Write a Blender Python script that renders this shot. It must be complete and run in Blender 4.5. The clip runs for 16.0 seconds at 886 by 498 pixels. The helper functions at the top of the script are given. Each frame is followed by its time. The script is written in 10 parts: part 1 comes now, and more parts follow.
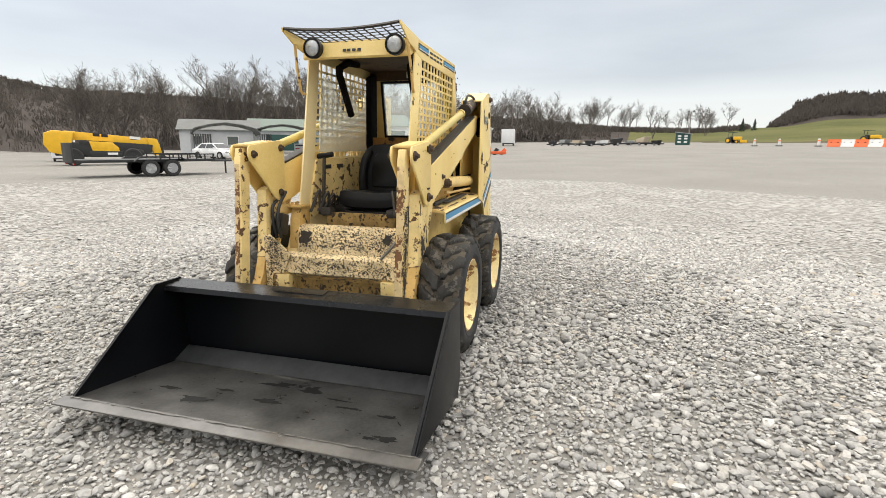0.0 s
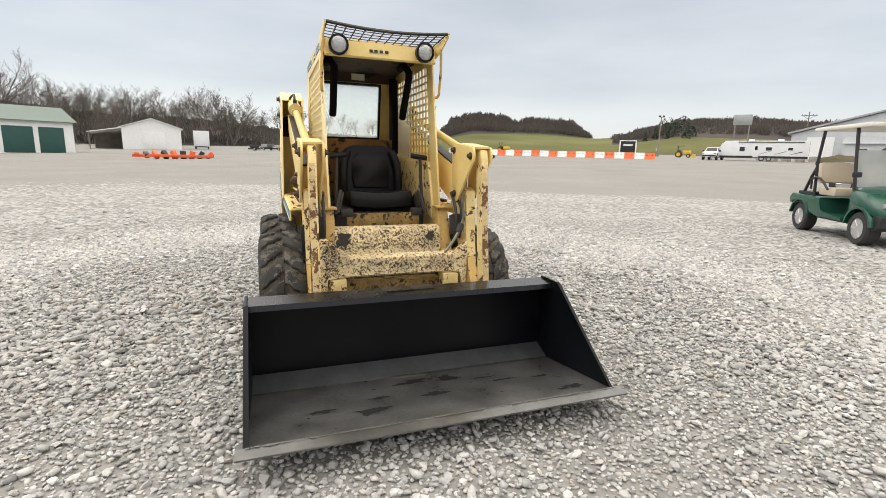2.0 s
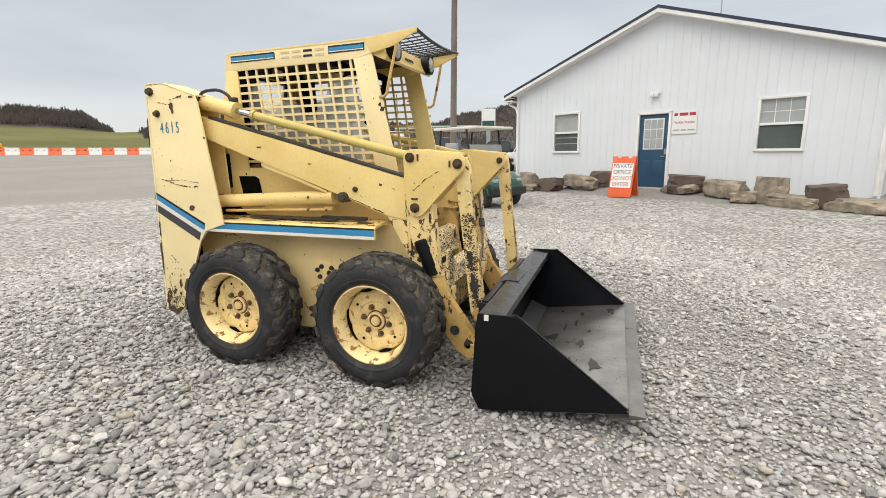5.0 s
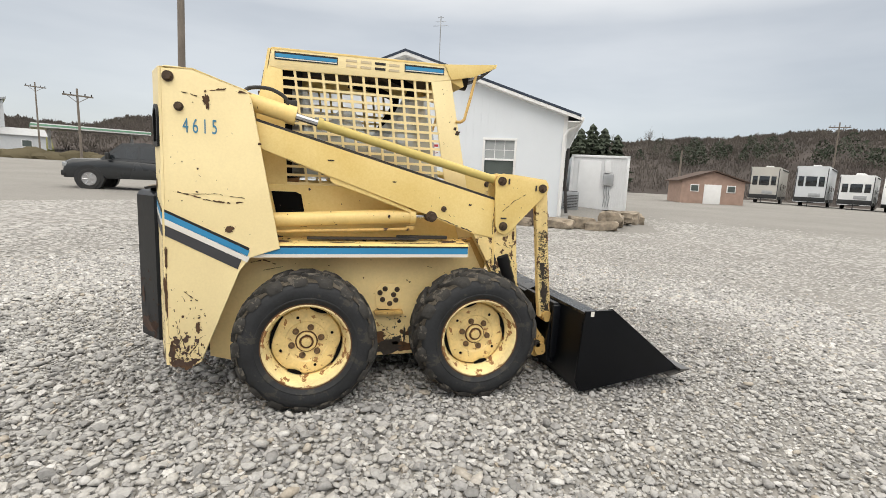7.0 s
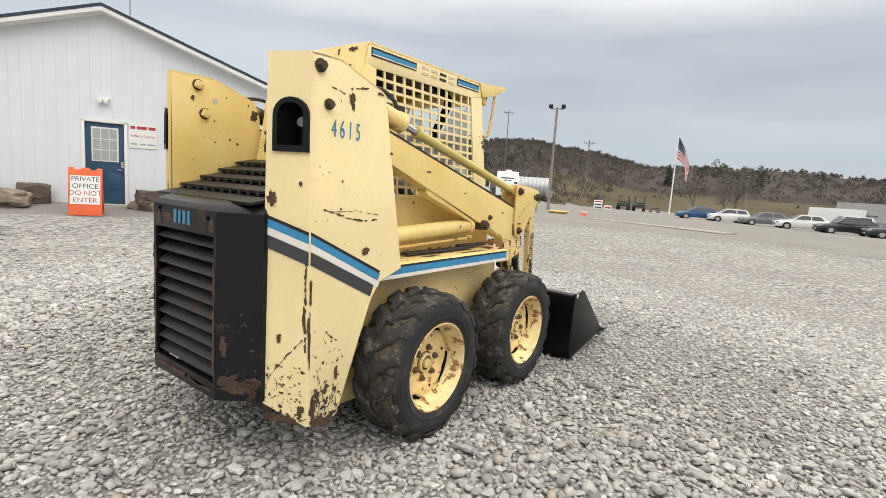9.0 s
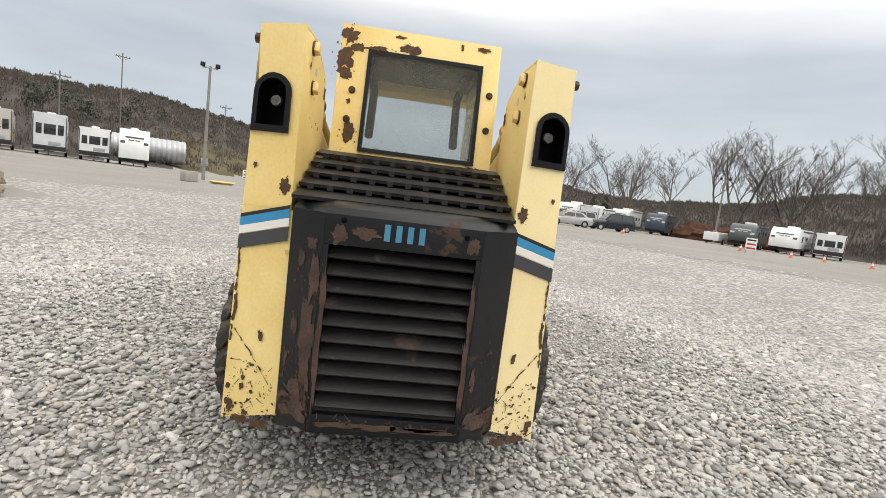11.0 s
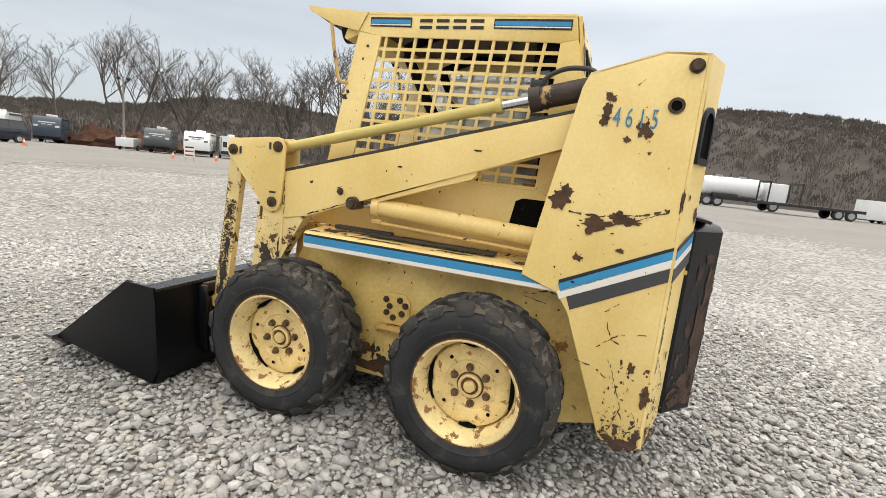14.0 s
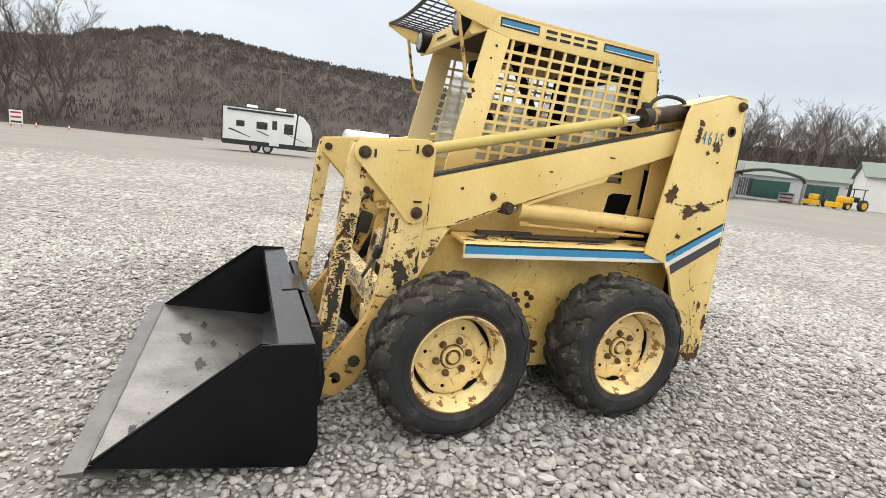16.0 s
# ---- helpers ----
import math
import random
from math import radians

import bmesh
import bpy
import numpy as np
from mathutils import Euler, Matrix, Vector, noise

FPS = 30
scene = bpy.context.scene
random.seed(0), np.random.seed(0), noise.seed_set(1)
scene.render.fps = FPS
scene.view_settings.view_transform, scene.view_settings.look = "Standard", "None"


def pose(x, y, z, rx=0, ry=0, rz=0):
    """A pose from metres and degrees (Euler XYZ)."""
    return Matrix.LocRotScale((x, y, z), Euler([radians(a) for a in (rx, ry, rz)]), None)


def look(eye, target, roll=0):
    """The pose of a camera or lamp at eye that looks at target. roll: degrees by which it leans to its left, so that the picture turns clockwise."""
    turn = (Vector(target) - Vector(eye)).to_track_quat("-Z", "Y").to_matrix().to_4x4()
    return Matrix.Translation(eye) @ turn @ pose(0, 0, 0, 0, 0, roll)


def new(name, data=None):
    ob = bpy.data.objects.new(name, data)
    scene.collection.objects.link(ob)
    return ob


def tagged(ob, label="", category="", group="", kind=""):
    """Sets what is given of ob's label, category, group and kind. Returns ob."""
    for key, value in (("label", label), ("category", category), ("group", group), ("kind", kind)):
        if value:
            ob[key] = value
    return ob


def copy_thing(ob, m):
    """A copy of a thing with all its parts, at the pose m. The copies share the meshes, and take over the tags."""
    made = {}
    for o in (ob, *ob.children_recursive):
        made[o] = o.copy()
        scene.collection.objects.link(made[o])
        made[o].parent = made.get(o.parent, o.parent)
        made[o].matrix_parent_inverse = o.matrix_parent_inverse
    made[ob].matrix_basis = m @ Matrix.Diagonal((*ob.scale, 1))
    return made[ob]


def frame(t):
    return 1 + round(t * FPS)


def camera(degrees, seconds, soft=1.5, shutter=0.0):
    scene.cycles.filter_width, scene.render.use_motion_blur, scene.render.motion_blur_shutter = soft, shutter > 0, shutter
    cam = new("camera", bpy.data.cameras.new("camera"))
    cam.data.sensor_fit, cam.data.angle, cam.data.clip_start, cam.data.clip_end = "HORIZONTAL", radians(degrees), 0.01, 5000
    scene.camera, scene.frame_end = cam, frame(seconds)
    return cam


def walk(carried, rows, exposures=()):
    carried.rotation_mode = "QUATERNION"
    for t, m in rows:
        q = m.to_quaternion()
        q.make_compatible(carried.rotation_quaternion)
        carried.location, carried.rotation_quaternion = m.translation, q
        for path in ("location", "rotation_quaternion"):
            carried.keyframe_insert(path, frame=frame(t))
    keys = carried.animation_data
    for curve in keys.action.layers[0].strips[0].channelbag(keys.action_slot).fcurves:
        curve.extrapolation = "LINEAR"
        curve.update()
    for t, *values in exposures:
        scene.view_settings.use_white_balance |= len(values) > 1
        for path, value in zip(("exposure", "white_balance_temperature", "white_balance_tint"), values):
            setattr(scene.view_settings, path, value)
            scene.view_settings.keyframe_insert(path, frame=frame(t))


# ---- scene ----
import itertools

cam = camera(84.9, 16.0, soft=0.6)
PATH = [
    (0, (3.3, 1.329, 1.262), (1.409, 0.825, 0.848), 0.4),
    (0.5, (3.452, 0.874, 1.271), (1.509, 0.643, 0.857), -0.2),
    (1, (3.501, 0.333, 1.226), (1.542, 0.407, 0.828), 0.1),
    (1.5, (3.558, -0.171, 1.226), (1.632, 0.204, 0.839), 0.8),
    (2, (3.539, -0.697, 1.208), (1.692, -0.029, 0.832), 1.3),
    (2.5, (3.472, -1.182, 1.226), (1.75, -0.235, 0.853), 1.4),
    (3, (3.208, -1.621, 1.231), (1.645, -0.433, 0.854), 0.9),
    (3.5, (2.926, -2.061, 1.25), (1.552, -0.662, 0.856), 0.0),
    (4, (2.551, -2.413, 1.254), (1.389, -0.84, 0.837), -0.7),
    (4.2, (2.402, -2.535, 1.259), (1.332, -0.897, 0.843), -1.0),
    (6.3, (0.258, -3.262, 1.274), (0.373, -1.293, 0.94), 2.0),
    (6.5, (0.042, -3.267, 1.261), (0.282, -1.307, 0.94), 2.3),
    (7, (-0.485, -3.215, 1.257), (0.067, -1.315, 0.962), 2.7),
    (7.5, (-1.027, -3.073, 1.251), (-0.166, -1.288, 0.982), 2.8),
    (8, (-1.483, -2.857, 1.24), (-0.34, -1.235, 0.986), 3.0),
    (8.5, (-1.944, -2.494, 1.247), (-0.556, -1.077, 0.993), 3.4),
    (9, (-2.327, -2.091, 1.247), (-0.726, -0.92, 0.991), 3.9),
    (9.2, (-2.46, -1.893, 1.242), (-0.787, -0.827, 0.983), 4.1),
    (11.3, (-2.97, 0.341, 1.203), (-1.03, -0.084, 0.969), 7.3),
    (11.5, (-2.933, 0.548, 1.22), (-1.032, -0.024, 0.979), 7.3),
    (12, (-2.75, 1.056, 1.225), (-1.005, 0.118, 0.957), 7.1),
    (12.5, (-2.396, 1.509, 1.233), (-0.866, 0.253, 0.946), 6.7),
    (13, (-1.994, 1.926, 1.236), (-0.733, 0.403, 0.937), 6.4),
    (13.5, (-1.471, 2.245, 1.244), (-0.504, 0.524, 0.927), 6.2),
    (14, (-0.916, 2.492, 1.246), (-0.277, 0.628, 0.903), 6.0),
    (14.5, (-0.304, 2.571, 1.241), (-0.023, 0.625, 0.877), 5.8),
    (15, (0.258, 2.588, 1.241), (0.178, 0.624, 0.869), 5.9),
    (15.5, (0.814, 2.528, 1.236), (0.383, 0.612, 0.853), 6.2),
    (16, (1.347, 2.496, 1.233), (0.581, 0.687, 0.857), 6.5),
]
walk(cam, [(t, look(eye, target, roll)) for t, eye, target, roll in PATH],
     exposures=((0, 0.03), (2, 0.0), (4, -0.10), (6.5, -0.17), (8.5, -0.17), (11.5, -0.06), (13, -0.03), (15, 0.02), (16, 0.05)))

# ---------------------------------------------------------------- light
# A bright, even overcast sky: grey cloud sheets with a paler band low in the west.
world = bpy.data.worlds.new("overcast")
scene.world = world
world.use_nodes = True
wn, wl = world.node_tree.nodes, world.node_tree.links
wn.clear()
w_out = wn.new("ShaderNodeOutputWorld")
w_bg = wn.new("ShaderNodeBackground")
w_sky = wn.new("ShaderNodeTexSky")
w_sky.sky_type = "NISHITA"
w_sky.sun_disc = False
w_sky.sun_elevation, w_sky.sun_rotation = radians(50), radians(197)
w_co = wn.new("ShaderNodeTexCoord")
w_sep = wn.new("ShaderNodeSeparateXYZ")
w_map = wn.new("ShaderNodeMapping")
w_map.inputs["Scale"].default_value = (1.0, 1.0, 4.5)
w_noise = wn.new("ShaderNodeTexNoise")
w_noise.inputs["Scale"].default_value = 1.6
w_noise.inputs["Detail"].default_value = 5.0
w_noise.inputs["Roughness"].default_value = 0.5
w_ramp = wn.new("ShaderNodeValToRGB")
w_ramp.color_ramp.elements[0].position, w_ramp.color_ramp.elements[0].color = 0.30, (0.50, 0.525, 0.555, 1)
w_ramp.color_ramp.elements[1].position, w_ramp.color_ramp.elements[1].color = 0.68, (0.71, 0.725, 0.735, 1)
# overcast skies grow brighter towards the zenith
w_up = wn.new("ShaderNodeValToRGB")
w_up.color_ramp.elements[0].position, w_up.color_ramp.elements[0].color = 0.28, (1.0, 1.0, 1.0, 1)
w_up.color_ramp.elements[1].position, w_up.color_ramp.elements[1].color = 0.52, (3.45, 3.2, 2.85, 1)
w_mul = wn.new("ShaderNodeVectorMath")
w_mul.operation = "MULTIPLY"
# a paler gap between the clouds, low in the west
w_low = wn.new("ShaderNodeValToRGB")
w_low.color_ramp.elements[0].position, w_low.color_ramp.elements[0].color = 0.0, (1, 1, 1, 1)
w_low.color_ramp.elements[1].position, w_low.color_ramp.elements[1].color = 0.13, (0, 0, 0, 1)
w_high = w_low.color_ramp.elements.new(0.085)
w_high.color = (0.9, 0.9, 0.9, 1)
w_west = wn.new("ShaderNodeMapRange")
w_west.inputs["From Min"].default_value, w_west.inputs["From Max"].default_value = -0.35, -0.95
w_gap = wn.new("ShaderNodeMath")
w_gap.operation = "MULTIPLY"
w_band = wn.new("ShaderNodeMixRGB")
w_band.inputs["Color2"].default_value = (0.80, 0.81, 0.80, 1)
w_mix = wn.new("ShaderNodeMixRGB")
w_mix.inputs["Fac"].default_value = 0.03
wl.new(w_co.outputs["Generated"], w_map.inputs["Vector"])
wl.new(w_map.outputs["Vector"], w_noise.inputs["Vector"])
wl.new(w_co.outputs["Generated"], w_sep.inputs["Vector"])
wl.new(w_sep.outputs["Z"], w_up.inputs["Fac"])
wl.new(w_sep.outputs["Z"], w_low.inputs["Fac"])
wl.new(w_sep.outputs["X"], w_west.inputs["Value"])
wl.new(w_low.outputs["Color"], w_gap.inputs[0])
wl.new(w_west.outputs["Result"], w_gap.inputs[1])
wl.new(w_gap.outputs["Value"], w_band.inputs["Fac"])
wl.new(w_noise.outputs["Fac"], w_ramp.inputs["Fac"])
w_east = wn.new("ShaderNodeMapRange")
w_east.inputs["From Min"].default_value, w_east.inputs["From Max"].default_value = 0.35, 0.90
w_haze = wn.new("ShaderNodeMath")
w_haze.operation = "MULTIPLY"
w_dim = wn.new("ShaderNodeMixRGB")
w_dim.inputs["Color2"].default_value = (0.50, 0.545, 0.60, 1)
wl.new(w_sep.outputs["X"], w_east.inputs["Value"])
wl.new(w_low.outputs["Color"], w_haze.inputs[0])
wl.new(w_east.outputs["Result"], w_haze.inputs[1])
wl.new(w_haze.outputs["Value"], w_dim.inputs["Fac"])
wl.new(w_ramp.outputs["Color"], w_dim.inputs["Color1"])
wl.new(w_dim.outputs["Color"], w_band.inputs["Color1"])
wl.new(w_band.outputs["Color"], w_mul.inputs[0])
wl.new(w_up.outputs["Color"], w_mul.inputs[1])
wl.new(w_mul.outputs["Vector"], w_mix.inputs["Color1"])
wl.new(w_sky.outputs["Color"], w_mix.inputs["Color2"])
wl.new(w_mix.outputs["Color"], w_bg.inputs["Color"])
w_bg.inputs["Strength"].default_value = 1.0
wl.new(w_bg.outputs["Background"], w_out.inputs["Surface"])

sun = new("sun", bpy.data.lights.new("sun", "SUN"))
sun.data.energy, sun.data.angle, sun.data.color = 1.0, radians(50), (1.0, 0.95, 0.87)
sun.matrix_world = look((-2.0, -5.5, 10), (0, 0, 0))

# ---------------------------------------------------------------- materials


def surf(name, col, rough=0.6, metal=0.0, var=0.2, vscale=3.0, bump=0.1, bscale=40.0, wear=None, amount=0.3, wscale=9.0, wear_rough=0.85, fine=0.5, spec=0.5, tint=None):
    """A surface with two scales of variation, fine relief and, if wear is a colour, worn-through patches."""
    m = bpy.data.materials.new(name)
    m.use_nodes = True
    n, l = m.node_tree.nodes, m.node_tree.links
    b = n["Principled BSDF"]
    co = n.new("ShaderNodeTexCoord")
    big = n.new("ShaderNodeTexNoise")
    big.inputs["Scale"].default_value, big.inputs["Detail"].default_value = vscale, 6
    l.new(co.outputs["Object"], big.inputs["Vector"])
    small = n.new("ShaderNodeTexNoise")
    small.inputs["Scale"].default_value, small.inputs["Detail"].default_value = bscale, 4
    l.new(co.outputs["Object"], small.inputs["Vector"])
    mixn = n.new("ShaderNodeMixRGB")
    mixn.inputs["Fac"].default_value = fine * 0.5
    l.new(big.outputs["Fac"], mixn.inputs["Color1"])
    l.new(small.outputs["Fac"], mixn.inputs["Color2"])
    ramp = n.new("ShaderNodeValToRGB")
    e = ramp.color_ramp.elements
    dark = [c * (1 - var) for c in col]
    lite = [min(1, c * (1 + var * 0.7)) for c in (tint or col)]
    e[0].position, e[0].color = 0.33, (*dark, 1)
    e[1].position, e[1].color = 0.67, (*lite, 1)
    l.new(mixn.outputs["Color"], ramp.inputs["Fac"])
    out_col = ramp.outputs["Color"]
    b.inputs["Roughness"].default_value = rough
    b.inputs["Metallic"].default_value = metal
    b.inputs["Specular IOR Level"].default_value = spec
    rr = n.new("ShaderNodeMapRange")
    rr.inputs["To Min"].default_value, rr.inputs["To Max"].default_value = max(0, rough - 0.1), min(1, rough + 0.12)
    l.new(big.outputs["Fac"], rr.inputs["Value"])
    out_r = rr.outputs["Result"]
    if wear:
        wn1 = n.new("ShaderNodeTexNoise")
        wn1.inputs["Scale"].default_value, wn1.inputs["Detail"].default_value, wn1.inputs["Roughness"].default_value = wscale, 9, 0.68
        wn1.inputs["Distortion"].default_value = 0.3
        l.new(co.outputs["Object"], wn1.inputs["Vector"])
        th = n.new("ShaderNodeValToRGB")
        p = 0.70 - 0.30 * amount
        th.color_ramp.elements[0].position, th.color_ramp.elements[0].color = p, (0, 0, 0, 1)
        th.color_ramp.elements[1].position, th.color_ramp.elements[1].color = p + 0.025, (1, 1, 1, 1)
        l.new(wn1.outputs["Fac"], th.inputs["Fac"])
        wc = n.new("ShaderNodeValToRGB")
        wc.color_ramp.elements[0].color = (*[c * 0.55 for c in wear], 1)
        wc.color_ramp.elements[1].color = (*[min(1, c * 1.3) for c in wear], 1)
        l.new(small.outputs["Fac"], wc.inputs["Fac"])
        mx = n.new("ShaderNodeMixRGB")
        l.new(th.outputs["Color"], mx.inputs["Fac"])
        l.new(out_col, mx.inputs["Color1"])
        l.new(wc.outputs["Color"], mx.inputs["Color2"])
        out_col = mx.outputs["Color"]
        mr = n.new("ShaderNodeMixRGB")
        l.new(th.outputs["Color"], mr.inputs["Fac"])
        l.new(out_r, mr.inputs["Color1"])
        mr.inputs["Color2"].default_value = (wear_rough,) * 3 + (1,)
        out_r = mr.outputs["Color"]
    l.new(out_col, b.inputs["Base Color"])
    l.new(out_r, b.inputs["Roughness"])
    if bump:
        bp = n.new("ShaderNodeBump")
        bp.inputs["Strength"].default_value, bp.inputs["Distance"].default_value = bump, 0.01
        l.new(small.outputs["Fac"], bp.inputs["Height"])
        l.new(bp.outputs["Normal"], b.inputs["Normal"])
    return m


def glass(name, col=(0.75, 0.82, 0.82), rough=0.02, alpha=0.35, milk=0.25, haze=0.0):
    """A thin pane: mostly clear, with a real reflection."""
    m = bpy.data.materials.new(name)
    m.use_nodes = True
    n, l = m.node_tree.nodes, m.node_tree.links
    n.clear()
    out, mix = n.new("ShaderNodeOutputMaterial"), n.new("ShaderNodeMixShader")
    tr, gl = n.new("ShaderNodeBsdfTransparent"), n.new("ShaderNodeBsdfPrincipled")
    tr.inputs["Color"].default_value = (*col, 1)
    gl.inputs["Base Color"].default_value = (*[c * milk for c in col], 1)
    gl.inputs["Roughness"].default_value = rough
    mix.inputs["Fac"].default_value = alpha
    l.new(tr.outputs[0], mix.inputs[1])
    l.new(gl.outputs[0], mix.inputs[2])
    last = mix
    if haze:
        # a dusty film that scatters light through the pane
        dust, both = n.new("ShaderNodeBsdfTranslucent"), n.new("ShaderNodeMixShader")
        dust.inputs["Color"].default_value = (*[min(1, c * 1.05) for c in col], 1)
        co, no, mr = n.new("ShaderNodeTexCoord"), n.new("ShaderNodeTexNoise"), n.new("ShaderNodeMapRange")
        no.inputs["Scale"].default_value, no.inputs["Detail"].default_value = 5, 4
        mr.inputs["To Min"].default_value, mr.inputs["To Max"].default_value = haze * 0.75, haze * 1.25
        l.new(co.outputs["Object"], no.inputs["Vector"])
        l.new(no.outputs["Fac"], mr.inputs["Value"])
        l.new(mr.outputs["Result"], both.inputs["Fac"])
        l.new(mix.outputs[0], both.inputs[1])
        l.new(dust.outputs[0], both.inputs[2])
        last = both
    l.new(last.outputs[0], out.inputs["Surface"])
    return m


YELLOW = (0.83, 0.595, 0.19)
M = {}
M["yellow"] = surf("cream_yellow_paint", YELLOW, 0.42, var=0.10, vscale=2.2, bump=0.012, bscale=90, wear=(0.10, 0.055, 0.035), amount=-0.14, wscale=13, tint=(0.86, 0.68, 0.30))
# cream here and the pale gold below colour the -y side
M["cream"] = surf("pale_cream_paint", (0.89, 0.725, 0.385), 0.42, var=0.08, vscale=2.0, bump=0.012, bscale=90, wear=(0.10, 0.055, 0.035), amount=-0.14, wscale=13, tint=(0.91, 0.76, 0.42))
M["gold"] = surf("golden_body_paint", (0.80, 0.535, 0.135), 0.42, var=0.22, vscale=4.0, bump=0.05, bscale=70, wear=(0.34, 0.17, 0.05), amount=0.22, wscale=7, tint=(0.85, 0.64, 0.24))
M["gold_pale"] = surf("pale_body_paint", (0.89, 0.69, 0.33), 0.42, var=0.13, vscale=3.0, bump=0.05, bscale=70, wear=(0.38, 0.21, 0.08), amount=0.08, wscale=10)
M["yellow_worn"] = surf("chipped_yellow_paint", (0.84, 0.62, 0.24), 0.46, var=0.16, vscale=5, bump=0.05, bscale=70, wear=(0.11, 0.06, 0.03), amount=0.16, wscale=17)
M["link_paint"] = surf("rust_streaked_paint", (0.83, 0.635, 0.28), 0.52, var=0.2, vscale=6, bump=0.08, bscale=70, wear=(0.12, 0.060, 0.030), amount=0.47, wscale=17)
M["yellow_dirty"] = surf("grimy_yellow_paint", (0.62, 0.40, 0.13), 0.65, var=0.3, vscale=5, bump=0.1, bscale=60, wear=(0.07, 0.04, 0.025), amount=0.36, wscale=16)
M["yellow_rough"] = surf("scuffed_step_paint", (0.80, 0.63, 0.36), 0.6, var=0.3, vscale=9, bump=0.25, bscale=80, wear=(0.075, 0.050, 0.028), amount=0.56, wscale=72)
M["rod_yellow"] = surf("mustard_tube_paint", (0.60, 0.475, 0.145), 0.45, var=0.12, vscale=5, bump=0.03, wear=(0.12, 0.07, 0.04), amount=0.05, wscale=14)
M["rim"] = surf("rusty_yellow_rim", (0.83, 0.63, 0.28), 0.5, var=0.26, vscale=9, bump=0.08, bscale=80, wear=(0.40, 0.21, 0.08), amount=0.38, wscale=24)
M["rim_barrel"] = surf("rust_stained_rim_barrel", (0.89, 0.70, 0.36), 0.5, var=0.3, vscale=6, bump=0.1, bscale=80, wear=(0.34, 0.17, 0.065), amount=0.52, wscale=16)
M["under"] = surf("scuffed_muddy_plate", (0.30, 0.19, 0.06), 0.8, var=0.5, vscale=9, bump=0.3, bscale=60, wear=(0.035, 0.024, 0.015), amount=0.56, wscale=24)
M["lens_dim"] = surf("dim_lamp_lens", (0.22, 0.22, 0.20), 0.2, metal=0.4, var=0.4, vscale=50, bump=0.3, bscale=150)
M["oily_head"] = surf("oily_rusty_casting", (0.045, 0.030, 0.022), 0.6, var=0.5, vscale=12, bump=0.3, bscale=60, wear=(0.42, 0.27, 0.10), amount=0.30, wscale=11, wear_rough=0.6)
M["rust_brown"] = surf("dull_brown_rust", (0.072, 0.043, 0.031), 0.85, var=0.45, vscale=16, bump=0.25, bscale=90)
M["rust"] = surf("rust", (0.12, 0.060, 0.028), 0.9, var=0.4, vscale=14, bump=0.3, bscale=90)
M["rustbar"] = surf("rusted_link_paint", (0.66, 0.49, 0.25), 0.7, var=0.35, vscale=9, bump=0.2, bscale=70, wear=(0.17, 0.078, 0.032), amount=0.62, wscale=18)
M["grime"] = surf("oily_black_grime", (0.035, 0.03, 0.026), 0.6, var=0.4, vscale=12, bump=0.25, bscale=60)
M["black"] = surf("faded_black_paint", (0.005, 0.0062, 0.0085), 0.36, var=0.3, vscale=5, bump=0.05, bscale=60, wear=(0.052, 0.030, 0.021), amount=0.30, wscale=5.0, spec=0.35, wear_rough=0.7)
M["hood"] = surf("dusty_brown_hood", (0.018, 0.017, 0.017), 0.5, var=0.35, vscale=6, bump=0.12, bscale=60, wear=(0.065, 0.045, 0.036), amount=0.30, wscale=6, spec=0.35)
M["bucket"] = surf("black_bucket_paint", (0.0036, 0.0042, 0.0056), 0.33, var=0.25, vscale=4, bump=0.02, bscale=50, spec=0.2)
M["bucket_lip"] = surf("glossy_black_lip", (0.006, 0.006, 0.007), 0.26, var=0.25, vscale=6, bump=0.02, spec=0.55)
M["bucket_floor"] = surf("worn_steel_bucket_floor", (0.225, 0.220, 0.213), 0.30, var=0.45, vscale=5, bump=0.03, bscale=60, wear=(0.10, 0.095, 0.088), amount=0.10, wscale=5.0, wear_rough=0.36, metal=0.8)
M["edge"] = surf("grey_cutting_edge", (0.19, 0.185, 0.178), 0.30, var=0.3, vscale=6, bump=0.04, metal=0.8)
M["kick"] = surf("dull_grey_kick_plate", (0.05, 0.052, 0.055), 0.42, var=0.3, vscale=8, bump=0.05, metal=0.3)
M["rubber"] = surf("dark_tyre_rubber", (0.024, 0.0255, 0.028), 0.62, var=0.4, vscale=7, bump=0.14, bscale=60, wear=(0.060, 0.056, 0.050), amount=0.46, wscale=7, spec=0.35)
M["tread"] = surf("dusty_tread_rubber", (0.043, 0.041, 0.038), 0.75, var=0.45, vscale=10, bump=0.5, bscale=55, wear=(0.125, 0.112, 0.094), amount=0.50, wscale=16, spec=0.25)
M["tread_dust"] = surf("dust_between_lugs", (0.098, 0.084, 0.066), 0.95, var=0.45, vscale=14, bump=0.4, bscale=70, wear=(0.035, 0.033, 0.030), amount=0.45, wscale=20, spec=0.15)
M["vinyl"] = surf("black_vinyl", (0.007, 0.007, 0.008), 0.42, spec=0.22, var=0.15, bump=0.05, bscale=120)
M["rubber_hose"] = surf("black_hose", (0.03, 0.03, 0.03), 0.55, var=0.3)
M["chrome"] = surf("chrome_rod", (0.6, 0.6, 0.6), 0.15, metal=1.0, var=0.05, bump=0)
M["bolt"] = surf("rusty_bolt", (0.09, 0.06, 0.04), 0.7, metal=0.4, var=0.4, vscale=40)
